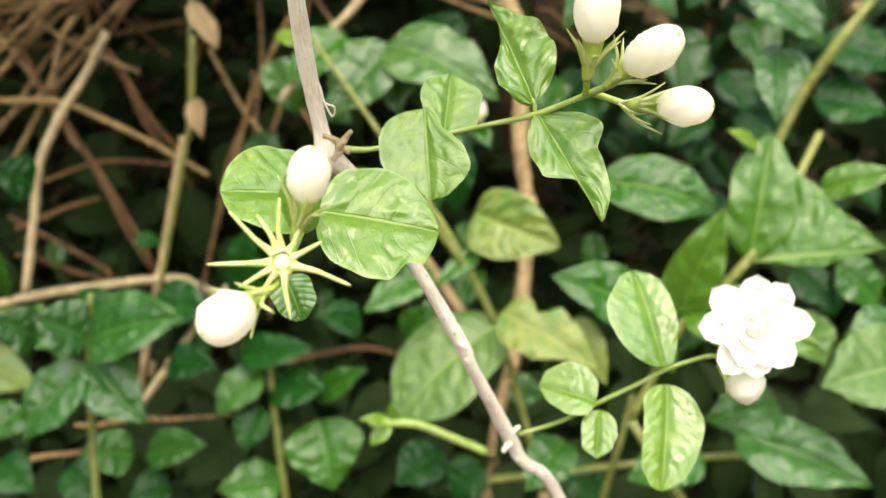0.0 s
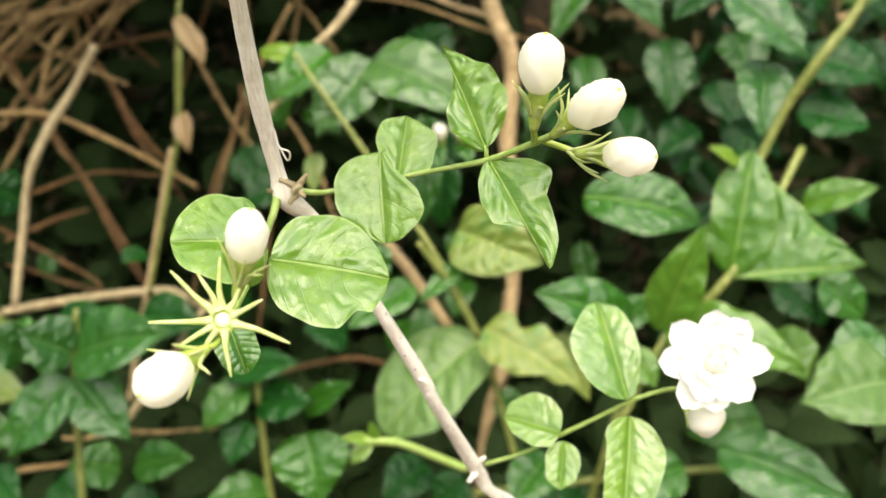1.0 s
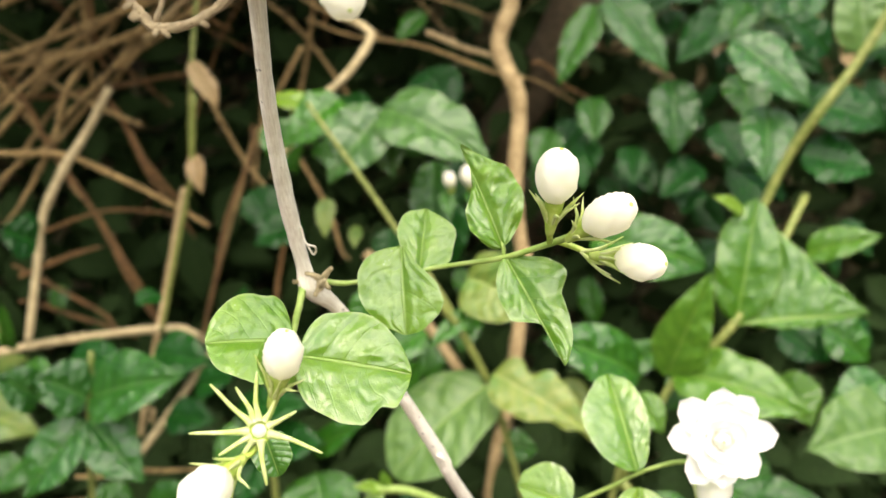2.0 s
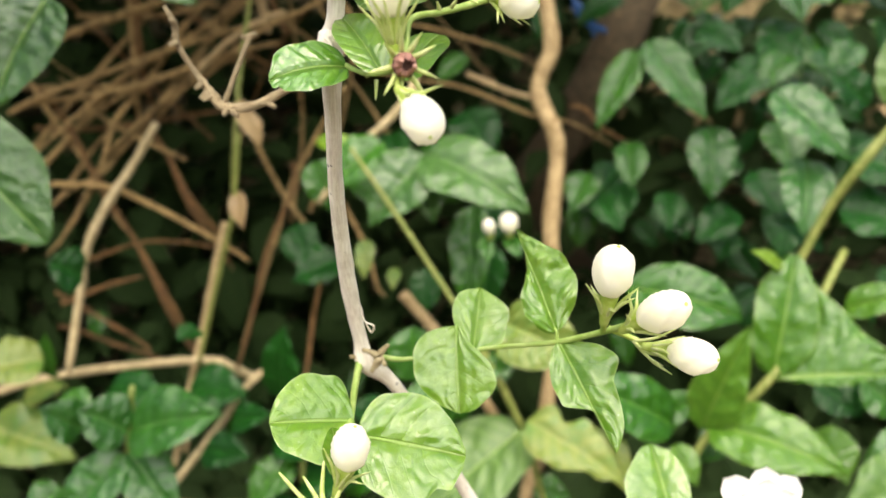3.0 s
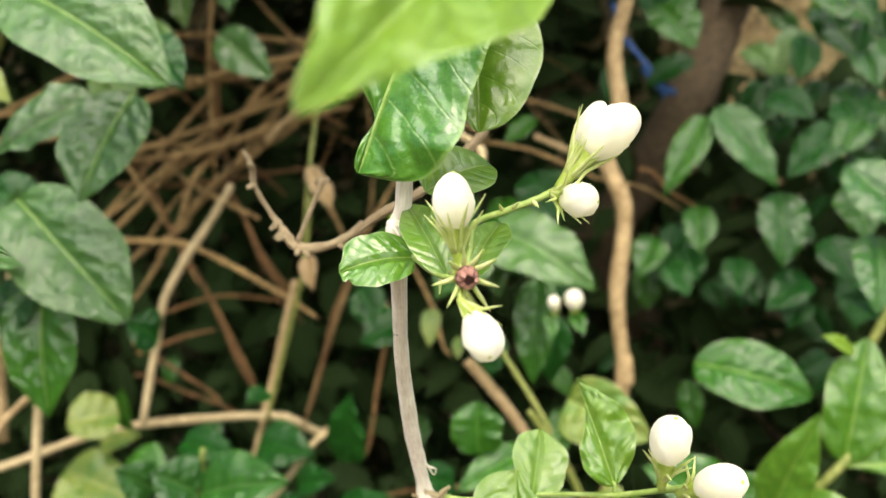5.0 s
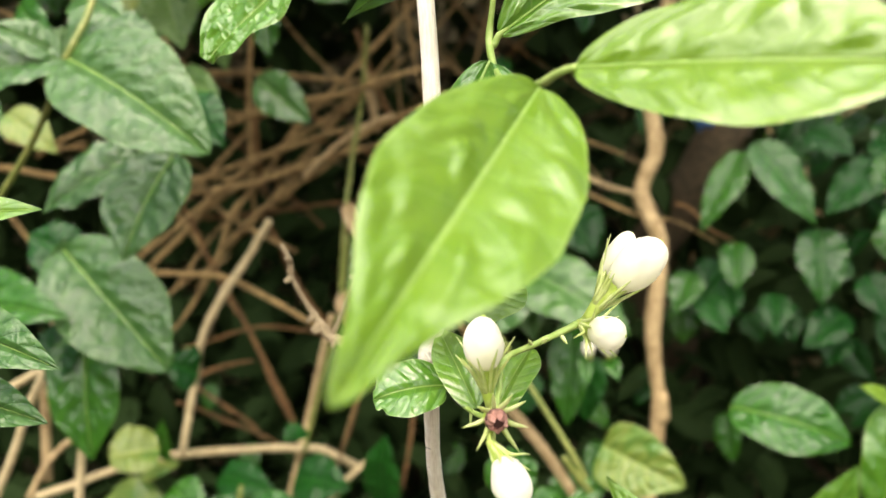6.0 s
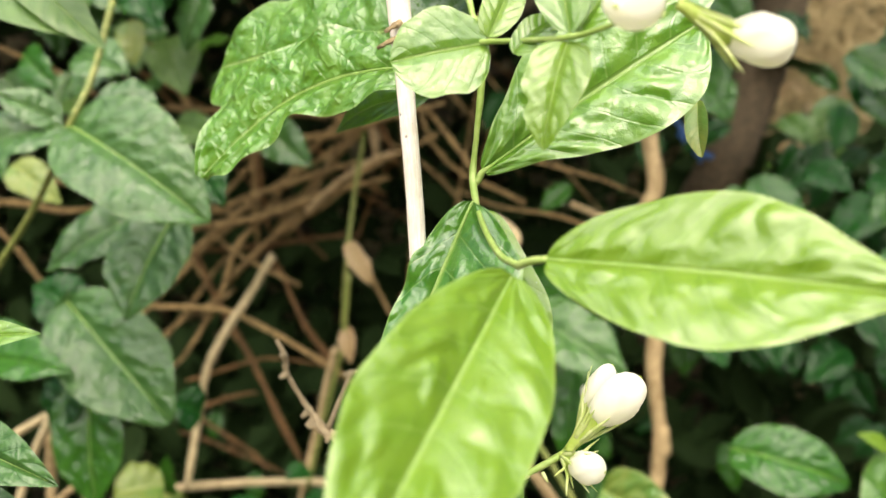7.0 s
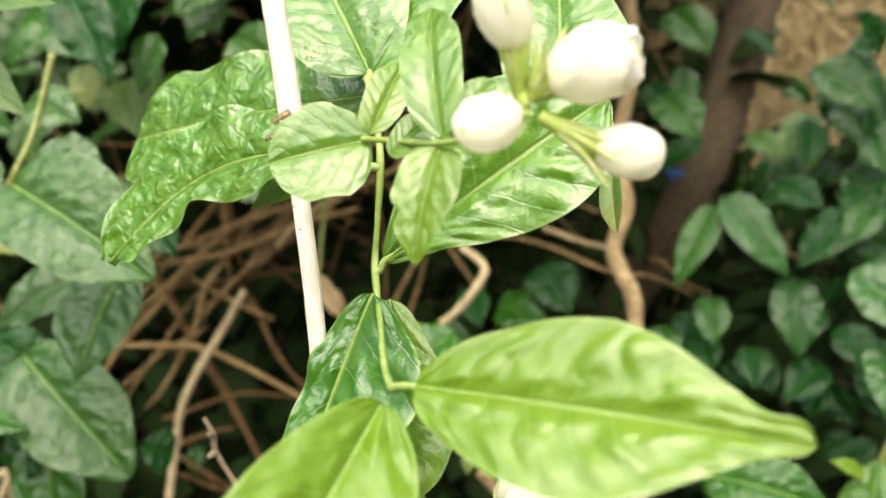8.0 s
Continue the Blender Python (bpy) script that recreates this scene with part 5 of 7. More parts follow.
leaf(shrub_left, (-0.3211, 0.677, 1.2253), (-0.3979, 0.66, 1.2052), 0.0574, DULL, bend=0.08)
leaf(shrub_left, (-0.3253, 0.68, 1.2288), (-0.3734, 0.66, 1.2539), 0.0308, DULL)
leaf(shrub_left, (-0.3034, 0.69, 1.2438), (-0.2448, 0.7, 1.2191), 0.0535, DULL)
leaf(shrub_left, (-0.2751, 0.76, 1.1518), (-0.3063, 0.72, 1.0642), 0.0826, DULL, near=True, fold=14, quilt=0.0026, ribs=7)
leaf(shrub_left, (-0.3141, 0.77, 1.1505), (-0.3923, 0.74, 1.1048), 0.0595, DULL)
leaf(shrub_left, (-0.2827, 0.8, 1.2021), (-0.2379, 0.78, 1.1549), 0.0452, SHADED)
leaf(shrub_left, (-0.4412, 0.84, 1.0662), (-0.3202, 0.81, 0.952), 0.0956, DULL, near=True, a=0.4, b=0.5, fold=20, label='dull green leaf with a paler rim', quilt=0.0026, ribs=7)
leaf(shrub_left, (-0.4416, 0.86, 1.0522), (-0.4907, 0.86, 1.082), 0.0575, SHADED)
leaf(shrub_left, (-0.4389, 0.86, 1.0059), (-0.4391, 0.84, 1.0774), 0.0624, DULL)
leaf(shrub_left, (-0.4408, 0.87, 0.9805), (-0.4318, 0.85, 0.8505), 0.081, MATURE, near=True, quilt=0.0026, ribs=7)
leaf(shrub_left, (-0.4538, 0.87, 0.9805), (-0.4839, 0.86, 0.9292), 0.0584, SHADED)
leaf(shrub_left, (-0.5028, 0.8, 1.0169), (-0.3989, 0.78, 1.007), 0.0428, MATURE)
leaf(shrub_left, (-0.5534, 0.85, 1.0316), (-0.4401, 0.82, 1.0131), 0.0396, MATURE)
leaf(shrub_left, (-0.4467, 0.9, 1.3178), (-0.3793, 0.88, 1.2881), 0.0517, DULL)
leaf(shrub_left, (-0.5359, 0.9, 1.2056), (-0.4789, 0.9, 1.1615), 0.0419, YELLOW)
leaf(shrub_left, (-0.4247, 0.95, 1.3251), (-0.4799, 0.93, 1.2736), 0.0543, DULL)
leaf(shrub_left, (-0.4294, 0.98, 1.3619), (-0.4236, 0.97, 1.3094), 0.0359, YELLOW)
leaf(shrub_left, (-0.4219, 0.95, 1.4381), (-0.3684, 0.93, 1.3356), 0.0652, SHADED)
leaf(shrub_left, (-0.498, 1.0, 1.4312), (-0.4291, 0.98, 1.3649), 0.0567, MATURE)
leaf(shrub_left, (-0.3702, 1.0, 1.4477), (-0.4143, 1.0, 1.3595), 0.0627, SHADED)
leaf(shrub_left, (-0.3492, 1.0, 1.39), (-0.3766, 1.0, 1.3245), 0.05, DULL)
leaf(shrub_left, (-0.3639, 1.1, 1.406), (-0.2963, 1.1, 1.4255), 0.0542, DULL)
leaf(shrub_left, (-0.5009, 1.0, 1.4063), (-0.534, 1.0, 1.3715), 0.0386, MATURE)
tube("stem", [(-0.4602, 0.89, 0.9236, 0.0043), (-0.4626, 0.885, 0.8721, 0.0046), (-0.4685, 0.88, 0.8088, 0.0046), (-0.4769, 0.88, 0.7253, 0.0046)], CANE_BARK, shrub_left)
tube("stem", [(-0.4769, 0.88, 0.7253, 0.006), (-0.46, 0.87, 0.4, 0.007), (-0.45, 0.86, -0.01, 0.008)], CANE_BARK, shrub_left)
tube("stem", [(-0.4921, 0.9, 0.9988, 0.0042), (-0.5068, 0.9, 0.9433, 0.0055), (-0.5351, 0.9, 0.8931, 0.0046), (-0.561, 0.9, 0.8355, 0.0046), (-0.6034, 0.9, 0.7567, 0.005)], CANE_BARK, shrub_left)
tube("stem", [(-0.5104, 0.92, 0.9386, 0.0044), (-0.5619, 0.92, 0.9126, 0.0047), (-0.6149, 0.92, 0.8826, 0.0051)], CANE_BARK, shrub_left)
tube("stem", [(-0.4743, 0.92, 0.8695, 0.0038), (-0.5263, 0.92, 0.8298, 0.0041), (-0.5586, 0.92, 0.7832, 0.0044)], TAN_BARK, shrub_left)
tube("stem", [(-0.5294, 0.93, 0.9616, 0.0044), (-0.5366, 0.93, 0.891, 0.0057), (-0.5413, 0.93, 0.7997, 0.0058)], TAN_BARK, shrub_left)
# near leaf ends that reach in from the side
side_shoot = thing("leafy_shoot", (-0.25, 0.36, 0.0), "jasmine shoot whose leaf tips reach in from the side", "shoot")
tube("stem", [(-0.2747, 0.45, 1.3369, 0.0021), (-0.2501, 0.42, 1.2301, 0.002), (-0.2077, 0.37, 1.1499, 0.0018), (-0.1989, 0.35, 1.0792, 0.0018), (-0.2126, 0.35, 1.0035, 0.0018)], GREEN_STEM, side_shoot)
tube("stem", [(-0.2126, 0.35, 1.0035, 0.0015), (-0.25, 0.36, 0.5, 0.002), (-0.25, 0.36, -0.01, 0.003)], GREEN_STEM, side_shoot)
leaf(side_shoot, (-0.1709, 0.335, 1.1127), (-0.1093, 0.333, 1.1191), 0.0166, YOUNG, near=True, stalk=(-0.2106, 0.372, 1.1548))
leaf(side_shoot, (-0.1767, 0.35, 1.0757), (-0.1097, 0.337, 1.0571), 0.0253, DULL, near=True, stalk=(-0.2017, 0.356, 1.1023))
leaf(side_shoot, (-0.1968, 0.36, 1.0455), (-0.122, 0.345, 1.0334), 0.0263, DULL, near=True, stalk=(-0.1988, 0.351, 1.0839))
leaf(side_shoot, (-0.3042, 0.53, 1.3231), (-0.1831, 0.513, 1.2579), 0.0508, PALE, near=True, a=0.4, b=0.7, stalk=(-0.2566, 0.43, 1.2596))
leaf(side_shoot, (-0.2437, 0.52, 1.3094), (-0.1809, 0.51, 1.2547), 0.0291, PALE, near=True)
leaf(side_shoot, (-0.2149, 0.5, 1.319), (-0.1428, 0.49, 1.3097), 0.0245, PALE, near=True)
shrub_low = thing("shrub", (-0.35, 1.1, 0.0), "low shrub with dull bluish green leaves", "shrub")
leaf(shrub_low, (-0.3575, 1.02, 0.7117), (-0.2376, 0.99, 0.7387), 0.0817, COOL)
leaf(shrub_low, (-0.3607, 1.02, 0.7119), (-0.4044, 0.99, 0.7471), 0.0669, COOL)
leaf(shrub_low, (-0.3672, 1.02, 0.6865), (-0.4305, 0.99, 0.6082), 0.0648, COOL)
leaf(shrub_low, (-0.3621, 1.02, 0.6863), (-0.2953, 0.99, 0.6216), 0.0645, COOL)
leaf(shrub_low, (-0.4144, 1.02, 0.7145), (-0.4474, 0.99, 0.7493), 0.0518, COOL)
leaf(shrub_low, (-0.3823, 1.15, 0.5251), (-0.4356, 1.12, 0.5435), 0.0622, MATURE)
leaf(shrub_low, (-0.3629, 1.15, 0.5281), (-0.2748, 1.12, 0.5454), 0.0506, MATURE)
leaf(shrub_low, (-0.2107, 1.15, 0.6308), (-0.2605, 1.12, 0.5811), 0.0527, MATURE)
leaf(shrub_low, (-0.2325, 1.15, 0.6464), (-0.1319, 1.12, 0.6603), 0.048, SHADED)
leaf(shrub_low, (-0.1411, 1.15, 0.5617), (-0.1238, 1.12, 0.4804), 0.0942, MATURE)
leaf(shrub_low, (-0.1947, 1.15, 0.4832), (-0.2712, 1.12, 0.4863), 0.0564, MATURE)
leaf(shrub_low, (-0.3401, 1.15, 0.4854), (-0.3823, 1.12, 0.4781), 0.0497, SHADED)
leaf(shrub_low, (-0.3217, 1.15, 0.6448), (-0.2524, 1.12, 0.6436), 0.0484, SHADED)
leaf(shrub_low, (-0.1423, 1.15, 0.589), (-0.07, 1.12, 0.6335), 0.0378, MATURE)
leaf(shrub_low, (-0.2141, 1.15, 0.5812), (-0.2323, 1.12, 0.5348), 0.0488, SHADED)
leaf(shrub_low, (-0.5168, 1.15, 0.5949), (-0.5495, 1.12, 0.5631), 0.0565, MATURE)
leaf(shrub_low, (-0.1978, 1.15, 0.6025), (-0.1212, 1.12, 0.6091), 0.0552, SHADED)
leaf(shrub_low, (-0.5572, 1.15, 0.5211), (-0.5016, 1.12, 0.4941), 0.0571, SHADED)
leaf(shrub_low, (-0.4697, 1.15, 0.5098), (-0.4162, 1.12, 0.4832), 0.0569, SHADED)
leaf(shrub_low, (-0.0784, 1.15, 0.6832), (-0.127, 1.12, 0.7003), 0.0475, SHADED)
leaf(shrub_low, (-0.0247, 1.15, 0.6592), (0.008, 1.12, 0.7072), 0.0406, MATURE)
leaf(shrub_low, (-0.2822, 1.15, 0.6791), (-0.2226, 1.12, 0.6982), 0.0411, SHADED)
leaf(shrub_low, (-0.4629, 1.15, 0.8714), (-0.4923, 1.12, 0.8964), 0.0606, SHADED)
leaf(shrub_low, (-0.3177, 1.15, 0.8011), (-0.3352, 1.12, 0.7934), 0.0338, SHADED)
leaf(shrub_low, (-0.7997, 1.45, 0.5856), (-0.6348, 1.42, 0.537), 0.0978, YELLOW)
leaf(shrub_low, (-0.7309, 1.45, 0.6292), (-0.6393, 1.42, 0.6595), 0.0462, YELLOW)
leaf(shrub_low, (-0.2015, 1.1, 0.7257), (-0.1851, 1.07, 0.8208), 0.051, SHADED)
leaf(shrub_low, (-0.5366, 1.2, 0.6995), (-0.4728, 1.17, 0.6623), 0.0607, MATURE)
leaf(shrub_low, (-0.4869, 1.25, 0.7007), (-0.393, 1.22, 0.6932), 0.0548, SHADED)
leaf(shrub_low, (-0.5967, 1.3, 0.7037), (-0.5833, 1.27, 0.7782), 0.0328, MATURE)
leaf(shrub_low, (-0.3908, 1.3, 0.6859), (-0.2979, 1.27, 0.678), 0.0727, SHADED)
leaf(shrub_low, (-0.6143, 1.2, 0.6517), (-0.6468, 1.17, 0.6382), 0.0462, YELLOW)
tube("stem", [(-0.1951, 1.15, 0.6676, 0.0034), (-0.1963, 1.15, 0.5804, 0.0042), (-0.194, 1.15, 0.4908, 0.0046), (-0.1909, 1.15, 0.3675, 0.0047)], OLIVE_STEM, shrub_low)
tube("stem", [(-0.3693, 1.06, 0.754, 0.0032), (-0.3809, 1.06, 0.675, 0.0039), (-0.3905, 1.06, 0.5661, 0.0043), (-0.3986, 1.06, 0.4242, 0.0047)], OLIVE_STEM, shrub_low)
thing_leaf = thing("dry_leaf", (0.6059, 1.7, 1.125), "withered brown leaf caught in the hedge", "leaf", "withered leaves")
leaf(thing_leaf, (0.6059, 1.7, 1.125), (0.6109, 1.68, 1.0922), 0.0249, WITHERED, fold=30)
thing_leaf = thing("dry_leaf", (0.6169, 1.7, 1.0704), "withered brown leaf caught in the hedge", "leaf", "withered leaves")
leaf(thing_leaf, (0.6169, 1.7, 1.0704), (0.6163, 1.68, 1.0449), 0.0231, WITHERED, fold=30)
thing_leaf = thing("dry_leaf", (0.4964, 1.7, 1.0777), "withered brown leaf caught in the hedge", "leaf", "withered leaves")
leaf(thing_leaf, (0.4964, 1.7, 1.0777), (0.5147, 1.68, 1.0301), 0.0329, WITHERED, fold=30)
thing_leaf = thing("dry_leaf", (0.6693, 1.75, 1.1544), "withered brown leaf caught in the hedge", "leaf", "withered leaves")
leaf(thing_leaf, (0.6693, 1.75, 1.1544), (0.6866, 1.73, 1.1226), 0.0334, WITHERED, fold=30)
thing_leaf = thing("dry_leaf", (0.4992, 1.8, 0.8842), "withered brown leaf caught in the hedge", "leaf", "withered leaves")
leaf(thing_leaf, (0.4992, 1.8, 0.8842), (0.5116, 1.78, 0.8537), 0.0271, WITHERED, fold=30)
thing_leaf = thing("dry_leaf", (0.4655, 1.75, 1.1675), "withered brown leaf caught in the hedge", "leaf", "withered leaves")
leaf(thing_leaf, (0.4655, 1.75, 1.1675), (0.4754, 1.73, 1.1455), 0.0237, WITHERED, fold=30)
thing_leaf = thing("dry_leaf", (0.3653, 1.8, 1.1992), "withered brown leaf caught in the hedge", "leaf", "withered leaves")
leaf(thing_leaf, (0.3653, 1.8, 1.1992), (0.417, 1.78, 1.1807), 0.0347, WITHERED, fold=30)
thing_leaf = thing("dry_leaf", (0.6369, 1.5, 1.0433), "withered brown leaf caught in the hedge", "leaf", "withered leaves")
leaf(thing_leaf, (0.6369, 1.5, 1.0433), (0.642, 1.48, 1.0173), 0.0236, WITHERED, fold=30)
thing_leaf = thing("dry_leaf", (0.6413, 1.5, 0.98), "withered brown leaf caught in the hedge", "leaf", "withered leaves")
leaf(thing_leaf, (0.6413, 1.5, 0.98), (0.6463, 1.48, 0.9655), 0.0204, WITHERED, fold=30)
# dry hanging leaves
thing_leaf = thing("dry_leaf", (-0.2918, 1.29, 1.0871), "withered tan leaf hanging from a thin stem", "leaf", "withered leaves")
leaf(thing_leaf, (-0.2918, 1.29, 1.0871), (-0.2588, 1.28, 1.0246), 0.0251, WITHERED, fold=35)
thing_leaf = thing("dry_leaf", (-0.3029, 1.29, 0.9601), "withered tan leaf hanging from a thin stem", "leaf", "withered leaves")
leaf(thing_leaf, (-0.3029, 1.29, 0.9601), (-0.2914, 1.28, 0.9114), 0.0225, WITHERED, fold=35)
thing_leaf = thing("dry_leaf", (-0.2756, 1.29, 1.0672), "withered tan leaf hanging from a thin stem", "leaf", "withered leaves")
leaf(thing_leaf, (-0.2756, 1.29, 1.0672), (-0.2586, 1.28, 1.024), 0.0251, WITHERED, fold=35)
thing_leaf = thing("dry_leaf", (-0.2988, 1.29, 0.965), "withered tan leaf hanging from a thin stem", "leaf", "withered leaves")
leaf(thing_leaf, (-0.2988, 1.29, 0.965), (-0.2925, 1.28, 0.9141), 0.0222, WITHERED, fold=35)
leaf(shrub_low, (-0.5525, 1.2, 0.7542), (-0.6143, 1.17, 0.7501), 0.0717, YELLOW, a=0.35, b=0.35)
# ---- tangle of dry branches ----
tagged(tube("dry_branch", [(-0.8895, 1.3675, 0.6108, 0.0064), (-0.8438, 1.3846, 0.6214, 0.0065), (-0.6889, 1.3862, 0.6741, 0.0064), (-0.5408, 1.3779, 0.6969, 0.0062), (-0.3898, 1.3662, 0.7081, 0.0061), (-0.3497, 1.3774, 0.691, 0.0061), (-0.3295, 1.4019, 0.6694, 0.0068)], CANE_BARK, rough=0.1), "pale beige bent cane in the tangle", "branch", "dry branches in the tangle")
tagged(tube("dry_branch", [(-0.2882, 1.3343, 0.7023, 0.0048), (-0.3223, 1.3196, 0.673, 0.0053), (-0.359, 1.317, 0.6238, 0.0054), (-0.4292, 1.2977, 0.538, 0.0054)], CANE_BARK, rough=0.1), "pale beige bent cane in the tangle", "branch", "dry branches in the tangle")
tagged(tube("dry_branch", [(-0.441, 1.3739, 1.0638, 0.0054), (-0.4809, 1.378, 1.0072, 0.0066), (-0.5137, 1.3615, 0.9574, 0.0066), (-0.5562, 1.362, 0.8879, 0.0061), (-0.5778, 1.3627, 0.8051, 0.0062), (-0.5904, 1.3328, 0.7015, 0.0055)], CANE_BARK, rough=0.1), "pale beige bent cane in the tangle", "branch", "dry branches in the tangle")
tagged(tube("dry_branch", [(-0.6889, 1.3967, 0.9827, 0.0037), (-0.6395, 1.417, 0.9794, 0.0042), (-0.5442, 1.411, 0.9735, 0.0045), (-0.4784, 1.4138, 0.9433, 0.0045), (-0.4097, 1.4135, 0.9041, 0.004), (-0.3647, 1.4227, 0.8731, 0.0032), (-0.3296, 1.4172, 0.8505, 0.002)], DRY_BARK, rough=0.1), "dry tan branch in the tangle behind the cane", "branch", "dry branches in the tangle")
tagged(tube("dry_branch", [(-0.5656, 1.4305, 1.0004, 0.003), (-0.5481, 1.4304, 0.9537, 0.0033), (-0.5033, 1.4238, 0.8754, 0.0037), (-0.4596, 1.423, 0.7862, 0.0037), (-0.4341, 1.443, 0.704, 0.0022)], RED_BARK, rough=0.1), "dry reddish brown branch in the tangle", "branch", "dry branches in the tangle")
tagged(tube("dry_branch", [(-0.4773, 1.4592, 1.045, 0.003), (-0.4633, 1.4664, 1.0184, 0.0034), (-0.4224, 1.4427, 0.9476, 0.0037), (-0.3905, 1.4687, 0.8883, 0.0034), (-0.37, 1.4739, 0.8537, 0.002)], RED_BARK, rough=0.1), "dry reddish brown branch in the tangle", "branch", "dry branches in the tangle")
tagged(tube("dry_branch", [(-0.191, 1.4689, 1.4237, 0.0036), (-0.2518, 1.453, 1.3558, 0.004), (-0.3459, 1.4376, 1.2652, 0.0044), (-0.416, 1.4374, 1.2023, 0.0048), (-0.4736, 1.4439, 1.1324, 0.005), (-0.5284, 1.4359, 1.0737, 0.005), (-0.5614, 1.4367, 0.9975, 0.0046), (-0.6017, 1.4476, 0.9418, 0.0042), (-0.641, 1.452, 0.8925, 0.0034), (-0.6769, 1.4651, 0.8631, 0.002)], DRY_BARK, rough=0.1), "dry tan branch in the tangle behind the cane", "branch", "dry branches in the tangle")
tagged(tube("dry_branch", [(-0.1869, 1.4402, 1.2399, 0.0036), (-0.226, 1.4361, 1.2221, 0.004), (-0.2957, 1.4304, 1.1928, 0.0044), (-0.3686, 1.4167, 1.1371, 0.004), (-0.4094, 1.42, 1.1161, 0.0036), (-0.4435, 1.4361, 1.0886, 0.0022)], DRY_BARK, rough=0.1), "dry tan branch in the tangle behind the cane", "branch", "dry branches in the tangle")
tagged(tube("dry_branch", [(-0.4866, 1.4932, 1.4447, 0.0038), (-0.503, 1.4914, 1.364, 0.0042), (-0.5127, 1.488, 1.2655, 0.0046), (-0.5136, 1.4871, 1.1539, 0.0042), (-0.5259, 1.5149, 1.0626, 0.0026)], DRY_BARK, rough=0.1), "dry tan branch in the tangle behind the cane", "branch", "dry branches in the tangle")
tagged(tube("dry_branch", [(-0.6165, 1.4043, 1.304, 0.0054), (-0.5695, 1.404, 1.296, 0.006), (-0.4738, 1.384, 1.2905, 0.0054), (-0.3472, 1.3683, 1.2729, 0.0046), (-0.2657, 1.3901, 1.2657, 0.0028)], DRY_BARK, rough=0.1), "dry tan branch in the tangle behind the cane", "branch", "dry branches in the tangle")
tagged(tube("dry_branch", [(-0.744, 1.4987, 0.9552, 0.0036), (-0.7181, 1.5158, 0.9887, 0.004), (-0.6355, 1.5137, 1.0579, 0.0044), (-0.5616, 1.5122, 1.1082, 0.0039), (-0.4989, 1.4993, 1.1251, 0.0034), (-0.4688, 1.4994, 1.1412, 0.002)], DRY_BARK, rough=0.1), "dry tan branch in the tangle behind the cane", "branch", "dry branches in the tangle")
tagged(tube("dry_branch", [(-0.6576, 1.4528, 1.1312, 0.0034), (-0.6389, 1.4446, 1.1118, 0.0038), (-0.6107, 1.4555, 1.0615, 0.0038), (-0.582, 1.4623, 0.9815, 0.0038), (-0.5604, 1.4581, 0.9487, 0.0034), (-0.5533, 1.4481, 0.9238, 0.002)], RED_BARK, rough=0.1), "dry reddish brown branch in the tangle", "branch", "dry branches in the tangle")
tagged(tube("dry_branch", [(-0.2555, 1.5062, 1.334, 0.0034), (-0.3336, 1.5106, 1.2559, 0.0038), (-0.4356, 1.525, 1.1558, 0.0038), (-0.4932, 1.539, 1.0869, 0.004), (-0.5705, 1.5589, 1.0327, 0.0036), (-0.6476, 1.571, 0.9619, 0.0032), (-0.6646, 1.566, 0.9356, 0.0019)], DRY_BARK, rough=0.1), "dry tan branch in the tangle behind the cane", "branch", "dry branches in the tangle")
tagged(tube("dry_branch", [(-0.3615, 1.413, 0.9111, 0.0046), (-0.3825, 1.4105, 0.8383, 0.0046), (-0.4081, 1.4063, 0.744, 0.0047), (-0.4391, 1.3896, 0.6203, 0.0047), (-0.4731, 1.4085, 0.5183, 0.0048)], TAN_BARK, rough=0.1), "thick tan branch in the tangle", "branch", "dry branches in the tangle")
tagged(tube("dry_branch", [(-0.258, 1.3223, 1.3384, 0.0026), (-0.2738, 1.3334, 1.2363, 0.0031), (-0.2924, 1.3245, 1.1384, 0.0031), (-0.3016, 1.3019, 1.0366, 0.0028), (-0.3192, 1.3178, 0.9086, 0.0027)], OLIVE_STEM, rough=0.1), "thin olive green stem among dry branches", "branch", "dry branches in the tangle")
tagged(tube("dry_branch", [(-0.2467, 1.4055, 0.9974, 0.0025), (-0.2506, 1.3959, 0.9518, 0.0028), (-0.2907, 1.3851, 0.8691, 0.0032), (-0.3179, 1.3652, 0.7602, 0.0028), (-0.3477, 1.3731, 0.6875, 0.0016)], RED_BARK, rough=0.1), "dry reddish brown branch in the tangle", "branch", "dry branches in the tangle")
tagged(tube("dry_branch", [(-0.6855, 1.4963, 0.7978, 0.0028), (-0.6502, 1.4957, 0.7769, 0.0031), (-0.5862, 1.4907, 0.7386, 0.0035), (-0.5449, 1.5038, 0.7044, 0.0031), (-0.5216, 1.4839, 0.686, 0.0018)], RED_BARK, rough=0.1), "dry reddish brown branch in the tangle", "branch", "dry branches in the tangle")
tagged(tube("dry_branch", [(-0.68, 1.502, 0.7769, 0.0036), (-0.6453, 1.5052, 0.7885, 0.004), (-0.5928, 1.5045, 0.8064, 0.0036), (-0.5443, 1.4942, 0.8176, 0.0026), (-0.5263, 1.48, 0.8207, 0.0016)], RED_BARK, rough=0.1), "dry reddish brown branch in the tangle", "branch", "dry branches in the tangle")
tagged(tube("dry_branch", [(-0.7086, 1.453, 1.0923, 0.0042), (-0.6226, 1.4125, 1.1163, 0.0045), (-0.4982, 1.4176, 1.1533, 0.0048), (-0.371, 1.4225, 1.1892, 0.0044), (-0.3034, 1.4434, 1.2059, 0.0026)], DRY_BARK, rough=0.1), "dry tan branch in the tangle behind the cane", "branch", "dry branches in the tangle")
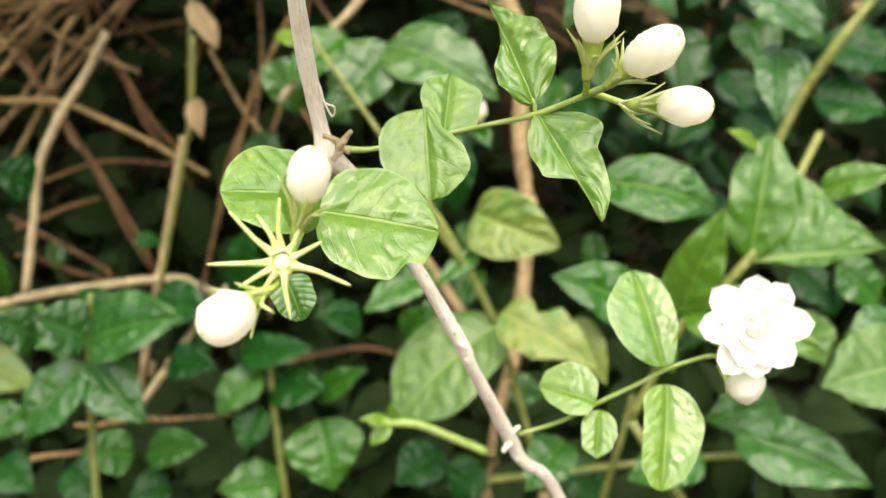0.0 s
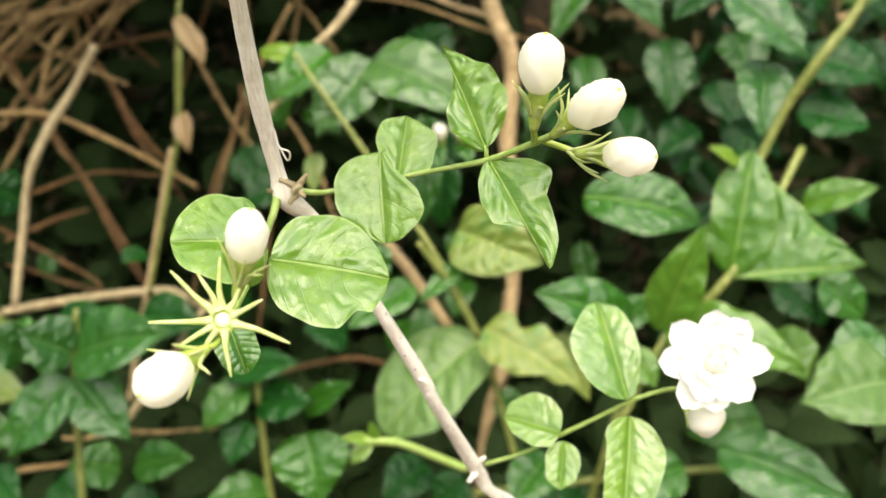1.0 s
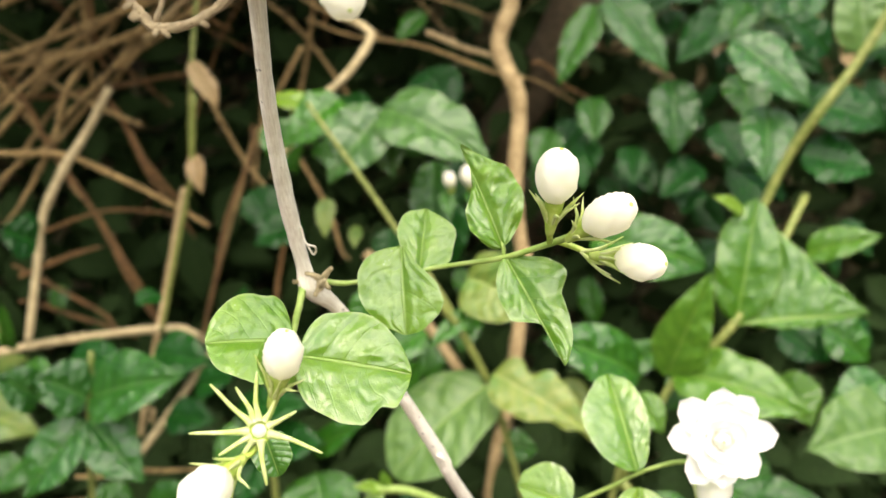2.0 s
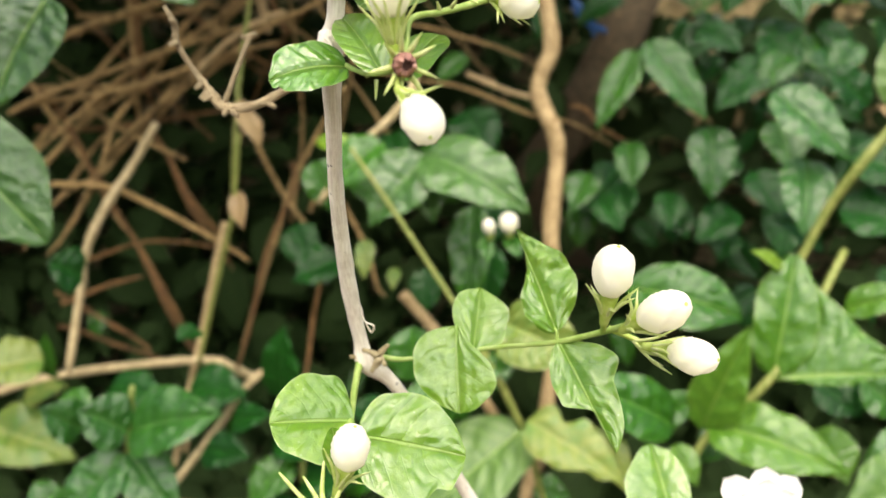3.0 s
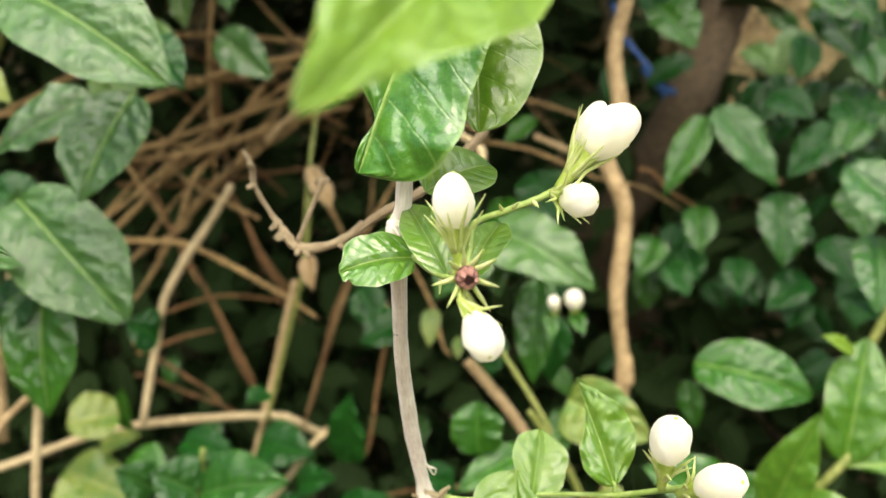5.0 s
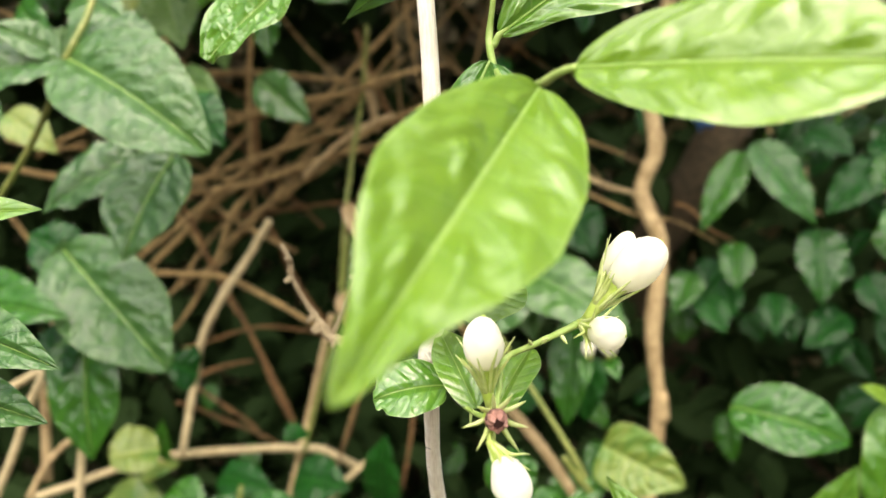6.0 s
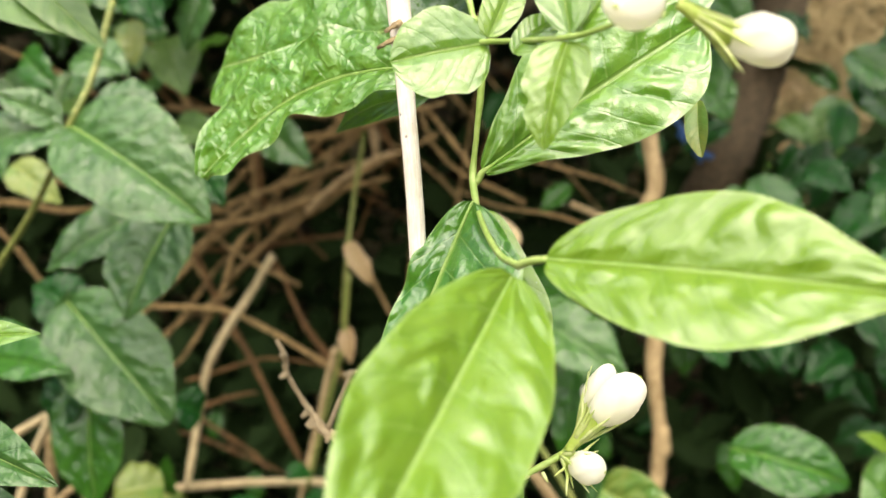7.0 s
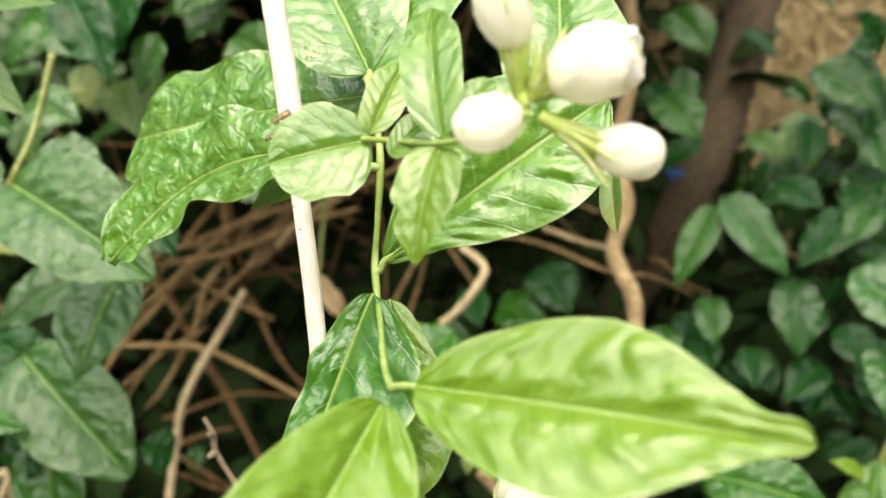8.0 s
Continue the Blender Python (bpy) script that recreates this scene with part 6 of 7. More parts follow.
tagged(tube("dry_branch", [(-0.7273, 1.4989, 1.1339, 0.0039), (-0.673, 1.5239, 1.1336, 0.0044), (-0.5416, 1.5184, 1.1315, 0.0048), (-0.4236, 1.5362, 1.1555, 0.0039), (-0.337, 1.5486, 1.1675, 0.0024)], DRY_BARK, rough=0.1), "dry tan branch in the tangle behind the cane", "branch", "dry branches in the tangle")
tagged(tube("dry_branch", [(-0.5332, 1.5241, 1.3168, 0.0035), (-0.493, 1.5386, 1.2845, 0.0039), (-0.4224, 1.5464, 1.23, 0.0044), (-0.3506, 1.5544, 1.1763, 0.0035), (-0.3036, 1.549, 1.1474, 0.002)], RED_BARK, rough=0.1), "dry reddish brown branch in the tangle", "branch", "dry branches in the tangle")
tagged(tube("dry_branch", [(-0.9111, 1.487, 1.1803, 0.0036), (-0.8646, 1.4673, 1.1998, 0.0039), (-0.8099, 1.4617, 1.2177, 0.0042), (-0.7475, 1.454, 1.2443, 0.0046), (-0.6727, 1.4571, 1.2571, 0.0038), (-0.6296, 1.4318, 1.2518, 0.0022)], DRY_BARK, rough=0.1), "dry tan branch in the tangle behind the cane", "branch", "dry branches in the tangle")
tagged(tube("dry_branch", [(-0.9048, 1.4717, 1.1989, 0.0032), (-0.878, 1.4842, 1.1959, 0.0035), (-0.8322, 1.5038, 1.1919, 0.0035), (-0.7507, 1.486, 1.1778, 0.0031), (-0.7022, 1.4763, 1.167, 0.0018)], DRY_BARK, rough=0.1), "dry tan branch in the tangle behind the cane", "branch", "dry branches in the tangle")
tagged(tube("dry_branch", [(-0.6015, 1.4894, 1.2403, 0.0042), (-0.5483, 1.5054, 1.2384, 0.0047), (-0.4619, 1.4991, 1.2348, 0.005), (-0.4093, 1.5256, 1.2516, 0.0042), (-0.3756, 1.529, 1.2455, 0.0026)], DRY_BARK, rough=0.1), "dry tan branch in the tangle behind the cane", "branch", "dry branches in the tangle")
tagged(tube("dry_branch", [(-0.3381, 1.5405, 1.3657, 0.0042), (-0.317, 1.527, 1.3108, 0.0046), (-0.2913, 1.5329, 1.2385, 0.0042), (-0.2723, 1.5222, 1.196, 0.0026)], RED_BARK, rough=0.1), "dry reddish brown branch in the tangle", "branch", "dry branches in the tangle")
tagged(tube("dry_branch", [(-0.3271, 1.5239, 1.3105, 0.0048), (-0.3137, 1.5353, 1.2711, 0.0049), (-0.3142, 1.5477, 1.2286, 0.0054)], TAN_BARK, rough=0.1), "thick tan branch in the tangle", "branch", "dry branches in the tangle")
tagged(tube("dry_branch", [(-0.7338, 1.4953, 0.8688, 0.0028), (-0.7036, 1.4927, 0.9068, 0.0031), (-0.6423, 1.4967, 0.9769, 0.0035), (-0.5904, 1.5035, 1.042, 0.0034), (-0.5335, 1.4884, 1.072, 0.002)], DRY_BARK, rough=0.1), "dry tan branch in the tangle behind the cane", "branch", "dry branches in the tangle")
tagged(tube("dry_branch", [(-0.2217, 1.4635, 0.8518, 0.0026), (-0.2286, 1.4661, 0.8178, 0.0029), (-0.2481, 1.47, 0.7437, 0.0034), (-0.253, 1.4403, 0.6835, 0.0029), (-0.2631, 1.4247, 0.6264, 0.0017)], RED_BARK, rough=0.1), "dry reddish brown branch in the tangle", "branch", "dry branches in the tangle")
tagged(tube("dry_branch", [(-0.2145, 1.4592, 0.9787, 0.003), (-0.1863, 1.4702, 0.9241, 0.0033), (-0.1561, 1.4753, 0.8557, 0.0033), (-0.1423, 1.4708, 0.7978, 0.0025), (-0.128, 1.4647, 0.7794, 0.0015)], DRY_BARK, rough=0.1), "dry tan branch in the tangle behind the cane", "branch", "dry branches in the tangle")
tagged(tube("dry_branch", [(-0.5779, 1.3612, 1.1889, 0.0054), (-0.5304, 1.3557, 1.2037, 0.006), (-0.4677, 1.3648, 1.2217, 0.0064), (-0.3857, 1.3432, 1.2375, 0.0058), (-0.3011, 1.3306, 1.2453, 0.0049), (-0.1984, 1.2814, 1.2637, 0.0036), (-0.1439, 1.3006, 1.2755, 0.0022)], DRY_BARK, rough=0.1), "dry tan branch in the tangle behind the cane", "branch", "dry branches in the tangle")
tagged(tube("dry_branch", [(-0.6653, 1.425, 1.1052, 0.005), (-0.6, 1.4319, 1.1094, 0.0056), (-0.4858, 1.4155, 1.1206, 0.0054), (-0.3779, 1.4158, 1.1508, 0.0049), (-0.3041, 1.4145, 1.168, 0.004), (-0.2614, 1.4264, 1.1757, 0.0024)], DRY_BARK, rough=0.1), "dry tan branch in the tangle behind the cane", "branch", "dry branches in the tangle")
tagged(tube("dry_branch", [(-0.3907, 1.397, 1.1285, 0.005), (-0.3258, 1.3801, 1.1759, 0.0046), (-0.2749, 1.3718, 1.2016, 0.0048), (-0.2363, 1.3709, 1.2125, 0.004)], TAN_BARK, rough=0.1), "thick tan branch in the tangle", "branch", "dry branches in the tangle")
tagged(tube("dry_branch", [(-0.2992, 1.4588, 1.26, 0.0043), (-0.2933, 1.4704, 1.2101, 0.0056), (-0.286, 1.4592, 1.1955, 0.0039)], TAN_BARK, rough=0.1), "thick tan branch in the tangle", "branch", "dry branches in the tangle")
tagged(tube("dry_branch", [(-0.7588, 1.4662, 0.9152, 0.004), (-0.7303, 1.4968, 0.9675, 0.0046), (-0.6475, 1.4861, 1.0342, 0.0049), (-0.5355, 1.4669, 1.1314, 0.0048), (-0.4, 1.4914, 1.2101, 0.0043), (-0.3343, 1.5232, 1.2562, 0.0034), (-0.2695, 1.5127, 1.2768, 0.002)], DRY_BARK, rough=0.1), "dry tan branch in the tangle behind the cane", "branch", "dry branches in the tangle")
tagged(tube("dry_branch", [(-0.7564, 1.4974, 0.9736, 0.0037), (-0.685, 1.4984, 1.0516, 0.004), (-0.5823, 1.5093, 1.1555, 0.004), (-0.4992, 1.5231, 1.246, 0.0044), (-0.4857, 1.5034, 1.293, 0.0039), (-0.4784, 1.5062, 1.3098, 0.0024)], DRY_BARK, rough=0.1), "dry tan branch in the tangle behind the cane", "branch", "dry branches in the tangle")
tagged(tube("dry_branch", [(-0.5583, 1.4464, 1.0135, 0.0038), (-0.5103, 1.4379, 1.0532, 0.0042), (-0.4038, 1.4298, 1.1379, 0.0046), (-0.3545, 1.4476, 1.2234, 0.0046), (-0.2924, 1.4257, 1.2626, 0.004), (-0.2575, 1.4168, 1.2795, 0.0024)], DRY_BARK, rough=0.1), "dry tan branch in the tangle behind the cane", "branch", "dry branches in the tangle")
tagged(tube("dry_branch", [(-0.4966, 1.508, 1.3064, 0.0043), (-0.5041, 1.4991, 1.2722, 0.0048), (-0.5001, 1.4798, 1.2014, 0.0048), (-0.5034, 1.4986, 1.1344, 0.0044), (-0.4903, 1.4852, 1.0967, 0.0026)], RED_BARK, rough=0.1), "dry reddish brown branch in the tangle", "branch", "dry branches in the tangle")
tagged(tube("dry_branch", [(-0.7016, 1.5135, 1.0678, 0.0041), (-0.6499, 1.5303, 1.0635, 0.0046), (-0.5529, 1.5322, 1.0662, 0.005), (-0.414, 1.5126, 1.0797, 0.0035), (-0.3399, 1.522, 1.0847, 0.0021)], RED_BARK, rough=0.1), "dry reddish brown branch in the tangle", "branch", "dry branches in the tangle")
tagged(tube("dry_branch", [(-0.7269, 1.5023, 1.4621, 0.0044), (-0.7008, 1.4863, 1.4358, 0.0048), (-0.6617, 1.4826, 1.375, 0.0048), (-0.6086, 1.4762, 1.296, 0.0048), (-0.5907, 1.4799, 1.2658, 0.0028)], DRY_BARK, rough=0.1), "dry tan branch in the tangle behind the cane", "branch", "dry branches in the tangle")
tagged(tube("dry_branch", [(-0.8504, 1.3184, 1.404, 0.0036), (-0.8041, 1.3125, 1.3838, 0.004), (-0.7759, 1.3401, 1.3674, 0.004), (-0.7266, 1.3486, 1.3357, 0.0036), (-0.6881, 1.3512, 1.3152, 0.0032), (-0.5900, 1.3990, 1.2970, 0.0022)], DRY_BARK, rough=0.1), "dry tan branch in the tangle behind the cane", "branch", "dry branches in the tangle")
tagged(tube("dry_branch", [(-1.013, 1.4204, 1.1658, 0.0044), (-0.9876, 1.4395, 1.162, 0.005), (-0.9364, 1.4471, 1.1611, 0.0054), (-0.8395, 1.4453, 1.1433, 0.0044), (-0.7541, 1.451, 1.151, 0.0031), (-0.7008, 1.4587, 1.1504, 0.0018)], DRY_BARK, rough=0.1), "dry tan branch in the tangle behind the cane", "branch", "dry branches in the tangle")
tagged(tube("dry_branch", [(-1.0104, 1.4244, 1.1696, 0.0032), (-0.9913, 1.4453, 1.1333, 0.0036), (-0.9445, 1.4517, 1.0784, 0.004), (-0.9138, 1.4622, 1.026, 0.0036), (-0.8784, 1.4731, 0.9842, 0.0022)], DRY_BARK, rough=0.1), "dry tan branch in the tangle behind the cane", "branch", "dry branches in the tangle")
tagged(tube("dry_branch", [(-0.9332, 1.4374, 1.2096, 0.0036), (-0.9024, 1.4572, 1.1979, 0.004), (-0.8494, 1.4689, 1.1909, 0.004), (-0.8165, 1.469, 1.1987, 0.0032), (-0.7984, 1.4659, 1.2004, 0.0018)], DRY_BARK, rough=0.1), "dry tan branch in the tangle behind the cane", "branch", "dry branches in the tangle")
tagged(tube("dry_branch", [(-0.2094, 1.4764, 1.2812, 0.0034), (-0.198, 1.4903, 1.2648, 0.0038), (-0.1727, 1.4747, 1.2328, 0.0041), (-0.1451, 1.4697, 1.1953, 0.0037), (-0.1302, 1.4725, 1.1629, 0.0022)], DRY_BARK, rough=0.1), "dry tan branch in the tangle behind the cane", "branch", "dry branches in the tangle")
tagged(tube("dry_branch", [(-0.1053, 1.5205, 1.2155, 0.0026), (-0.0877, 1.5272, 1.2059, 0.003), (-0.0488, 1.4987, 1.1945, 0.0029), (0.0541, 1.505, 1.1606, 0.0028), (0.1278, 1.5108, 1.1266, 0.0017)], DRY_BARK, rough=0.1), "dry tan branch in the tangle behind the cane", "branch", "dry branches in the tangle")
tagged(tube("dry_branch", [(-0.6388, 1.4456, 1.5523, 0.0031), (-0.5957, 1.4309, 1.5403, 0.0033), (-0.4937, 1.397, 1.5098, 0.0036), (-0.4325, 1.3829, 1.4875, 0.0032), (-0.3908, 1.3597, 1.4703, 0.0018)], DRY_BARK, rough=0.1), "dry tan branch in the tangle behind the cane", "branch", "dry branches in the tangle")
tagged(tube("dry_branch", [(-0.0624, 1.1894, 1.1201, 0.0046), (-0.0393, 1.1689, 1.1051, 0.0049), (-0.031, 1.1517, 1.0899, 0.0052), (-0.0566, 1.15, 1.0563, 0.0048), (-0.101, 1.1555, 1.0176, 0.0049), (-0.1568, 1.1611, 0.9522, 0.0046)], CANE_BARK, rough=0.1), "pale beige bent cane in the tangle", "branch", "dry branches in the tangle")
tagged(tube("dry_branch", [(0.011, 1.5164, 1.1216, 0.0043), (0.0684, 1.5393, 1.0944, 0.0044), (0.1269, 1.5635, 1.0756, 0.0035)], TAN_BARK, rough=0.1), "thick tan branch in the tangle", "branch", "dry branches in the tangle")
tagged(tube("dry_branch", [(0.1634, 1.6278, 1.3825, 0.0023), (0.1985, 1.5984, 1.3979, 0.0025), (0.2379, 1.616, 1.4382, 0.003), (0.3002, 1.6141, 1.4836, 0.0025), (0.3138, 1.5926, 1.4889, 0.0014)], DRY_BARK, rough=0.1), "dry tan branch in the tangle behind the cane", "branch", "dry branches in the tangle")
tagged(tube("dry_branch", [(0.1786, 1.6572, 1.4588, 0.002), (0.1999, 1.6794, 1.4114, 0.0022), (0.2222, 1.6915, 1.352, 0.002), (0.2472, 1.6893, 1.2702, 0.0018), (0.2676, 1.6932, 1.2128, 0.001)], DRY_BARK, rough=0.1), "dry tan branch in the tangle behind the cane", "branch", "dry branches in the tangle")
tagged(tube("dry_branch", [(0.1702, 1.5079, 1.0643, 0.0026), (0.1912, 1.4961, 1.0576, 0.0028), (0.2207, 1.4983, 1.0247, 0.0028), (0.2525, 1.5127, 1.0059, 0.002), (0.2656, 1.5282, 0.989, 0.0012)], RED_BARK, rough=0.1), "dry reddish brown branch in the tangle", "branch", "dry branches in the tangle")
tagged(tube("dry_branch", [(-0.6943, 1.4207, 1.0047, 0.0034), (-0.6341, 1.4098, 1.0402, 0.0038), (-0.5673, 1.4231, 1.0949, 0.0038), (-0.4888, 1.4132, 1.1455, 0.0034), (-0.4528, 1.4162, 1.1681, 0.002)], DRY_BARK, rough=0.1), "dry tan branch in the tangle behind the cane", "branch", "dry branches in the tangle")
tagged(tube("dry_branch", [(-0.6973, 1.5045, 1.1416, 0.0032), (-0.6597, 1.4946, 1.0804, 0.0036), (-0.6054, 1.4902, 1.0005, 0.0036), (-0.5765, 1.4976, 0.9301, 0.0032), (-0.5577, 1.4986, 0.8978, 0.002)], DRY_BARK, rough=0.1), "dry tan branch in the tangle behind the cane", "branch", "dry branches in the tangle")
tagged(tube("dry_branch", [(-0.4279, 1.4479, 1.0074, 0.0035), (-0.474, 1.4445, 1.031, 0.0038), (-0.5446, 1.4422, 1.0722, 0.0031), (-0.5937, 1.4403, 1.1232, 0.0027), (-0.6015, 1.411, 1.1413, 0.0016)], DRY_BARK, rough=0.1), "dry tan branch in the tangle behind the cane", "branch", "dry branches in the tangle")
tagged(tube("dry_branch", [(-0.5246, 1.5514, 1.0632, 0.0034), (-0.5036, 1.5673, 1.012, 0.0038), (-0.4733, 1.5684, 0.9293, 0.0038), (-0.4262, 1.5605, 0.8623, 0.0034), (-0.4072, 1.5758, 0.8143, 0.002)], RED_BARK, rough=0.1), "dry reddish brown branch in the tangle", "branch", "dry branches in the tangle")
tagged(tube("dry_branch", [(-0.6154, 1.5279, 0.9766, 0.0034), (-0.5892, 1.5241, 0.9382, 0.0038), (-0.5453, 1.5204, 0.8603, 0.0038), (-0.4989, 1.5101, 0.7542, 0.0034), (-0.4671, 1.5231, 0.6812, 0.002)], RED_BARK, rough=0.1), "dry reddish brown branch in the tangle", "branch", "dry branches in the tangle")
tagged(tube("dry_branch", [(-0.6551, 1.4799, 0.8423, 0.0026), (-0.6087, 1.4825, 0.8537, 0.0028), (-0.5199, 1.4949, 0.877, 0.0028), (-0.4306, 1.5063, 0.8667, 0.0024), (-0.3977, 1.4864, 0.8596, 0.0014)], RED_BARK, rough=0.1), "dry reddish brown branch in the tangle", "branch", "dry branches in the tangle")
tagged(tube("dry_branch", [(-0.168, 1.4313, 1.1069, 0.0034), (-0.2055, 1.4291, 1.0495, 0.0038), (-0.2581, 1.4399, 0.9678, 0.0038), (-0.2807, 1.4259, 0.8987, 0.0034), (-0.3376, 1.4386, 0.7597, 0.0032), (-0.3824, 1.4508, 0.6358, 0.002)], DRY_BARK, rough=0.1), "dry tan branch in the tangle behind the cane", "branch", "dry branches in the tangle")
tagged(tube("dry_branch", [(-0.3455, 1.5371, 1.0397, 0.0033), (-0.3313, 1.5318, 1.0107, 0.0037), (-0.3081, 1.5564, 0.9465, 0.0038), (-0.2579, 1.5281, 0.8815, 0.0033), (-0.2349, 1.5113, 0.8459, 0.002)], DRY_BARK, rough=0.1), "dry tan branch in the tangle behind the cane", "branch", "dry branches in the tangle")
tagged(tube("dry_branch", [(-0.2861, 1.2726, 1.0436, 0.0028), (-0.3068, 1.289, 0.9409, 0.0029), (-0.344, 1.304, 0.8314, 0.0034), (-0.3855, 1.321, 0.7116, 0.0031)], OLIVE_STEM, rough=0.1), "thin olive green stem among dry branches", "branch", "dry branches in the tangle")
tagged(tube("dry_branch", [(-0.4693, 1.1853, 0.5554, 0.0024), (-0.4365, 1.1757, 0.5572, 0.0027), (-0.3865, 1.1778, 0.5623, 0.004), (-0.3482, 1.2052, 0.55, 0.0028), (-0.294, 1.1975, 0.5542, 0.002), (-0.267, 1.2103, 0.5496, 0.0012)], DRY_BARK, rough=0.1), "dry tan branch in the tangle behind the cane", "branch", "dry branches in the tangle")
tagged(tube("dry_branch", [(-0.6635, 1.2538, 0.466, 0.003), (-0.6321, 1.2537, 0.474, 0.0033), (-0.5832, 1.2816, 0.4746, 0.0037), (-0.5229, 1.292, 0.4759, 0.0034), (-0.4853, 1.293, 0.4745, 0.002)], DRY_BARK, rough=0.1), "dry tan branch in the tangle behind the cane", "branch", "dry branches in the tangle")
tagged(tube("dry_branch", [(-0.4495, 1.4191, 0.5686, 0.0038), (-0.4659, 1.4234, 0.5141, 0.0038), (-0.4978, 1.4245, 0.443, 0.0034)], TAN_BARK, rough=0.1), "thick tan branch in the tangle", "branch", "dry branches in the tangle")
tagged(tube("dry_branch", [(-0.2659, 1.5209, 0.5258, 0.0034), (-0.2165, 1.5183, 0.538, 0.0038), (-0.1357, 1.5132, 0.5487, 0.0042), (-0.0735, 1.5198, 0.5304, 0.003), (-0.0435, 1.5351, 0.5074, 0.0018)], RED_BARK, rough=0.1), "dry reddish brown branch in the tangle", "branch", "dry branches in the tangle")
tagged(tube("dry_branch", [(-0.692, 1.4276, 0.9112, 0.0024), (-0.6656, 1.4327, 0.9319, 0.0028), (-0.6112, 1.4426, 0.9685, 0.0028), (-0.5409, 1.4003, 0.9945, 0.0026), (-0.5174, 1.3937, 1.0101, 0.0016)], DRY_BARK, rough=0.1), "dry tan branch in the tangle behind the cane", "branch", "dry branches in the tangle")
tagged(tube("dry_branch", [(-0.7255, 1.5743, 0.7235, 0.0028), (-0.6965, 1.578, 0.7173, 0.0031), (-0.6426, 1.5939, 0.688, 0.0036), (-0.5692, 1.5844, 0.6653, 0.0031), (-0.5287, 1.5839, 0.6454, 0.0018)], RED_BARK, rough=0.1), "dry reddish brown branch in the tangle", "branch", "dry branches in the tangle")


# ---- ground, bank and the hedge that closes the place ----
def stuff_leaves(name, count, box, skin, size, label, seed, keep=None):
    """Many small leaves in one mesh, spread through a box of x, y and z ranges."""
    rng = np.random.default_rng(seed)
    pts, uv = blade_grid(1.0, 0.5, 6, 5, fold=18, bend=0.07)
    nf = np.array(grid_faces(6, 5))
    lo, hi = np.array(box[0::2]), np.array(box[1::2])
    verts, faces, uvs = [], [], []
    n = 0
    while n < count:
        at = lo + (hi - lo) * rng.random(3)
        if keep and not keep(at):
            continue
        d = rng.normal(size=3) * (1, 0.6, 0.8) + (0, -0.3, -0.7)
        d /= np.linalg.norm(d)
        out = np.array((0, -0.6, 0.8)) + 0.5 * rng.normal(size=3)
        out -= d * (out @ d)
        out /= np.linalg.norm(out)
        k = size * rng.uniform(0.6, 1.3)
        verts.append(at + k * (pts[:, :1] * d + pts[:, 1:2] * np.cross(d, out) + pts[:, 2:] * out))
        faces.append(nf + n * len(pts))
        uvs.append(uv)
        n += 1
    ob = link_mesh(name, np.vstack(verts).tolist(), np.vstack(faces).tolist(), skin, None, (0, 0, 0), np.vstack(uvs), "blade")
    return tagged(ob, label, "foliage", kind="stuff")


def sheet(name, x0, x1, y0, y1, n, height, material, label, upright=None):
    """The ground or a bank: one uneven sheet."""
    verts = []
    for i in range(n + 1):
        for j in range(n + 1):
            x, y = x0 + (x1 - x0) * i / n, y0 + (y1 - y0) * j / n
            z = height * noise.noise((x * 3, y * 3, 0)) + 0.3 * height * noise.noise((x * 11, y * 11, 4))
            verts.append((x, y, z) if upright is None else (x, upright + z * 4, y))
    ob = link_mesh(name, verts, grid_faces(n + 1, n + 1), material, None, (0, 0, 0))
    return tagged(ob, label, name, kind="structure")


sheet("ground", -400, 400, -400, 400, 160, 0.02, SOIL, "dark bare soil under the shrubs")
sheet("bank", -4, 4, -0.1, 1.9, 60, 0.03, BANK, "dry earth bank behind the hedge", upright=2.7)
# Hedge leaves carry the darkness of the gaps in their colour.
stuff_leaves("hedge_foliage", 9500, (-2.6, 2.6, 1.72, 2.5, 0.0, 1.9), HEDGE_SHADE, 0.10, "dense green hedge leaves in the background, coloured dark for the shade of depth", 3, lambda p: not (p[0] > 0.42 and p[2] > 1.3))
# Added out of view above the tangle, to keep sky light off it.
stuff_leaves("hedge_top", 7000, (-2.6, 2.6, 0.95, 2.5, 1.6, 2.2), HEDGE_SHADE, 0.10, "unseen hedge leaves added overhead to shade the tangle", 4, lambda p: not (p[0] > 0.3 and p[1] > 1.1) and p[2] > 1.6 + 0.1 * (p[1] - 1.0))
stuff_leaves("hedge_foot", 1500, (-1.6, 1.6, 1.2, 1.7, 0.0, 0.55), HEDGE_SHADE, 0.09, "low leaves at the foot of the hedge, coloured dark for shade", 5)


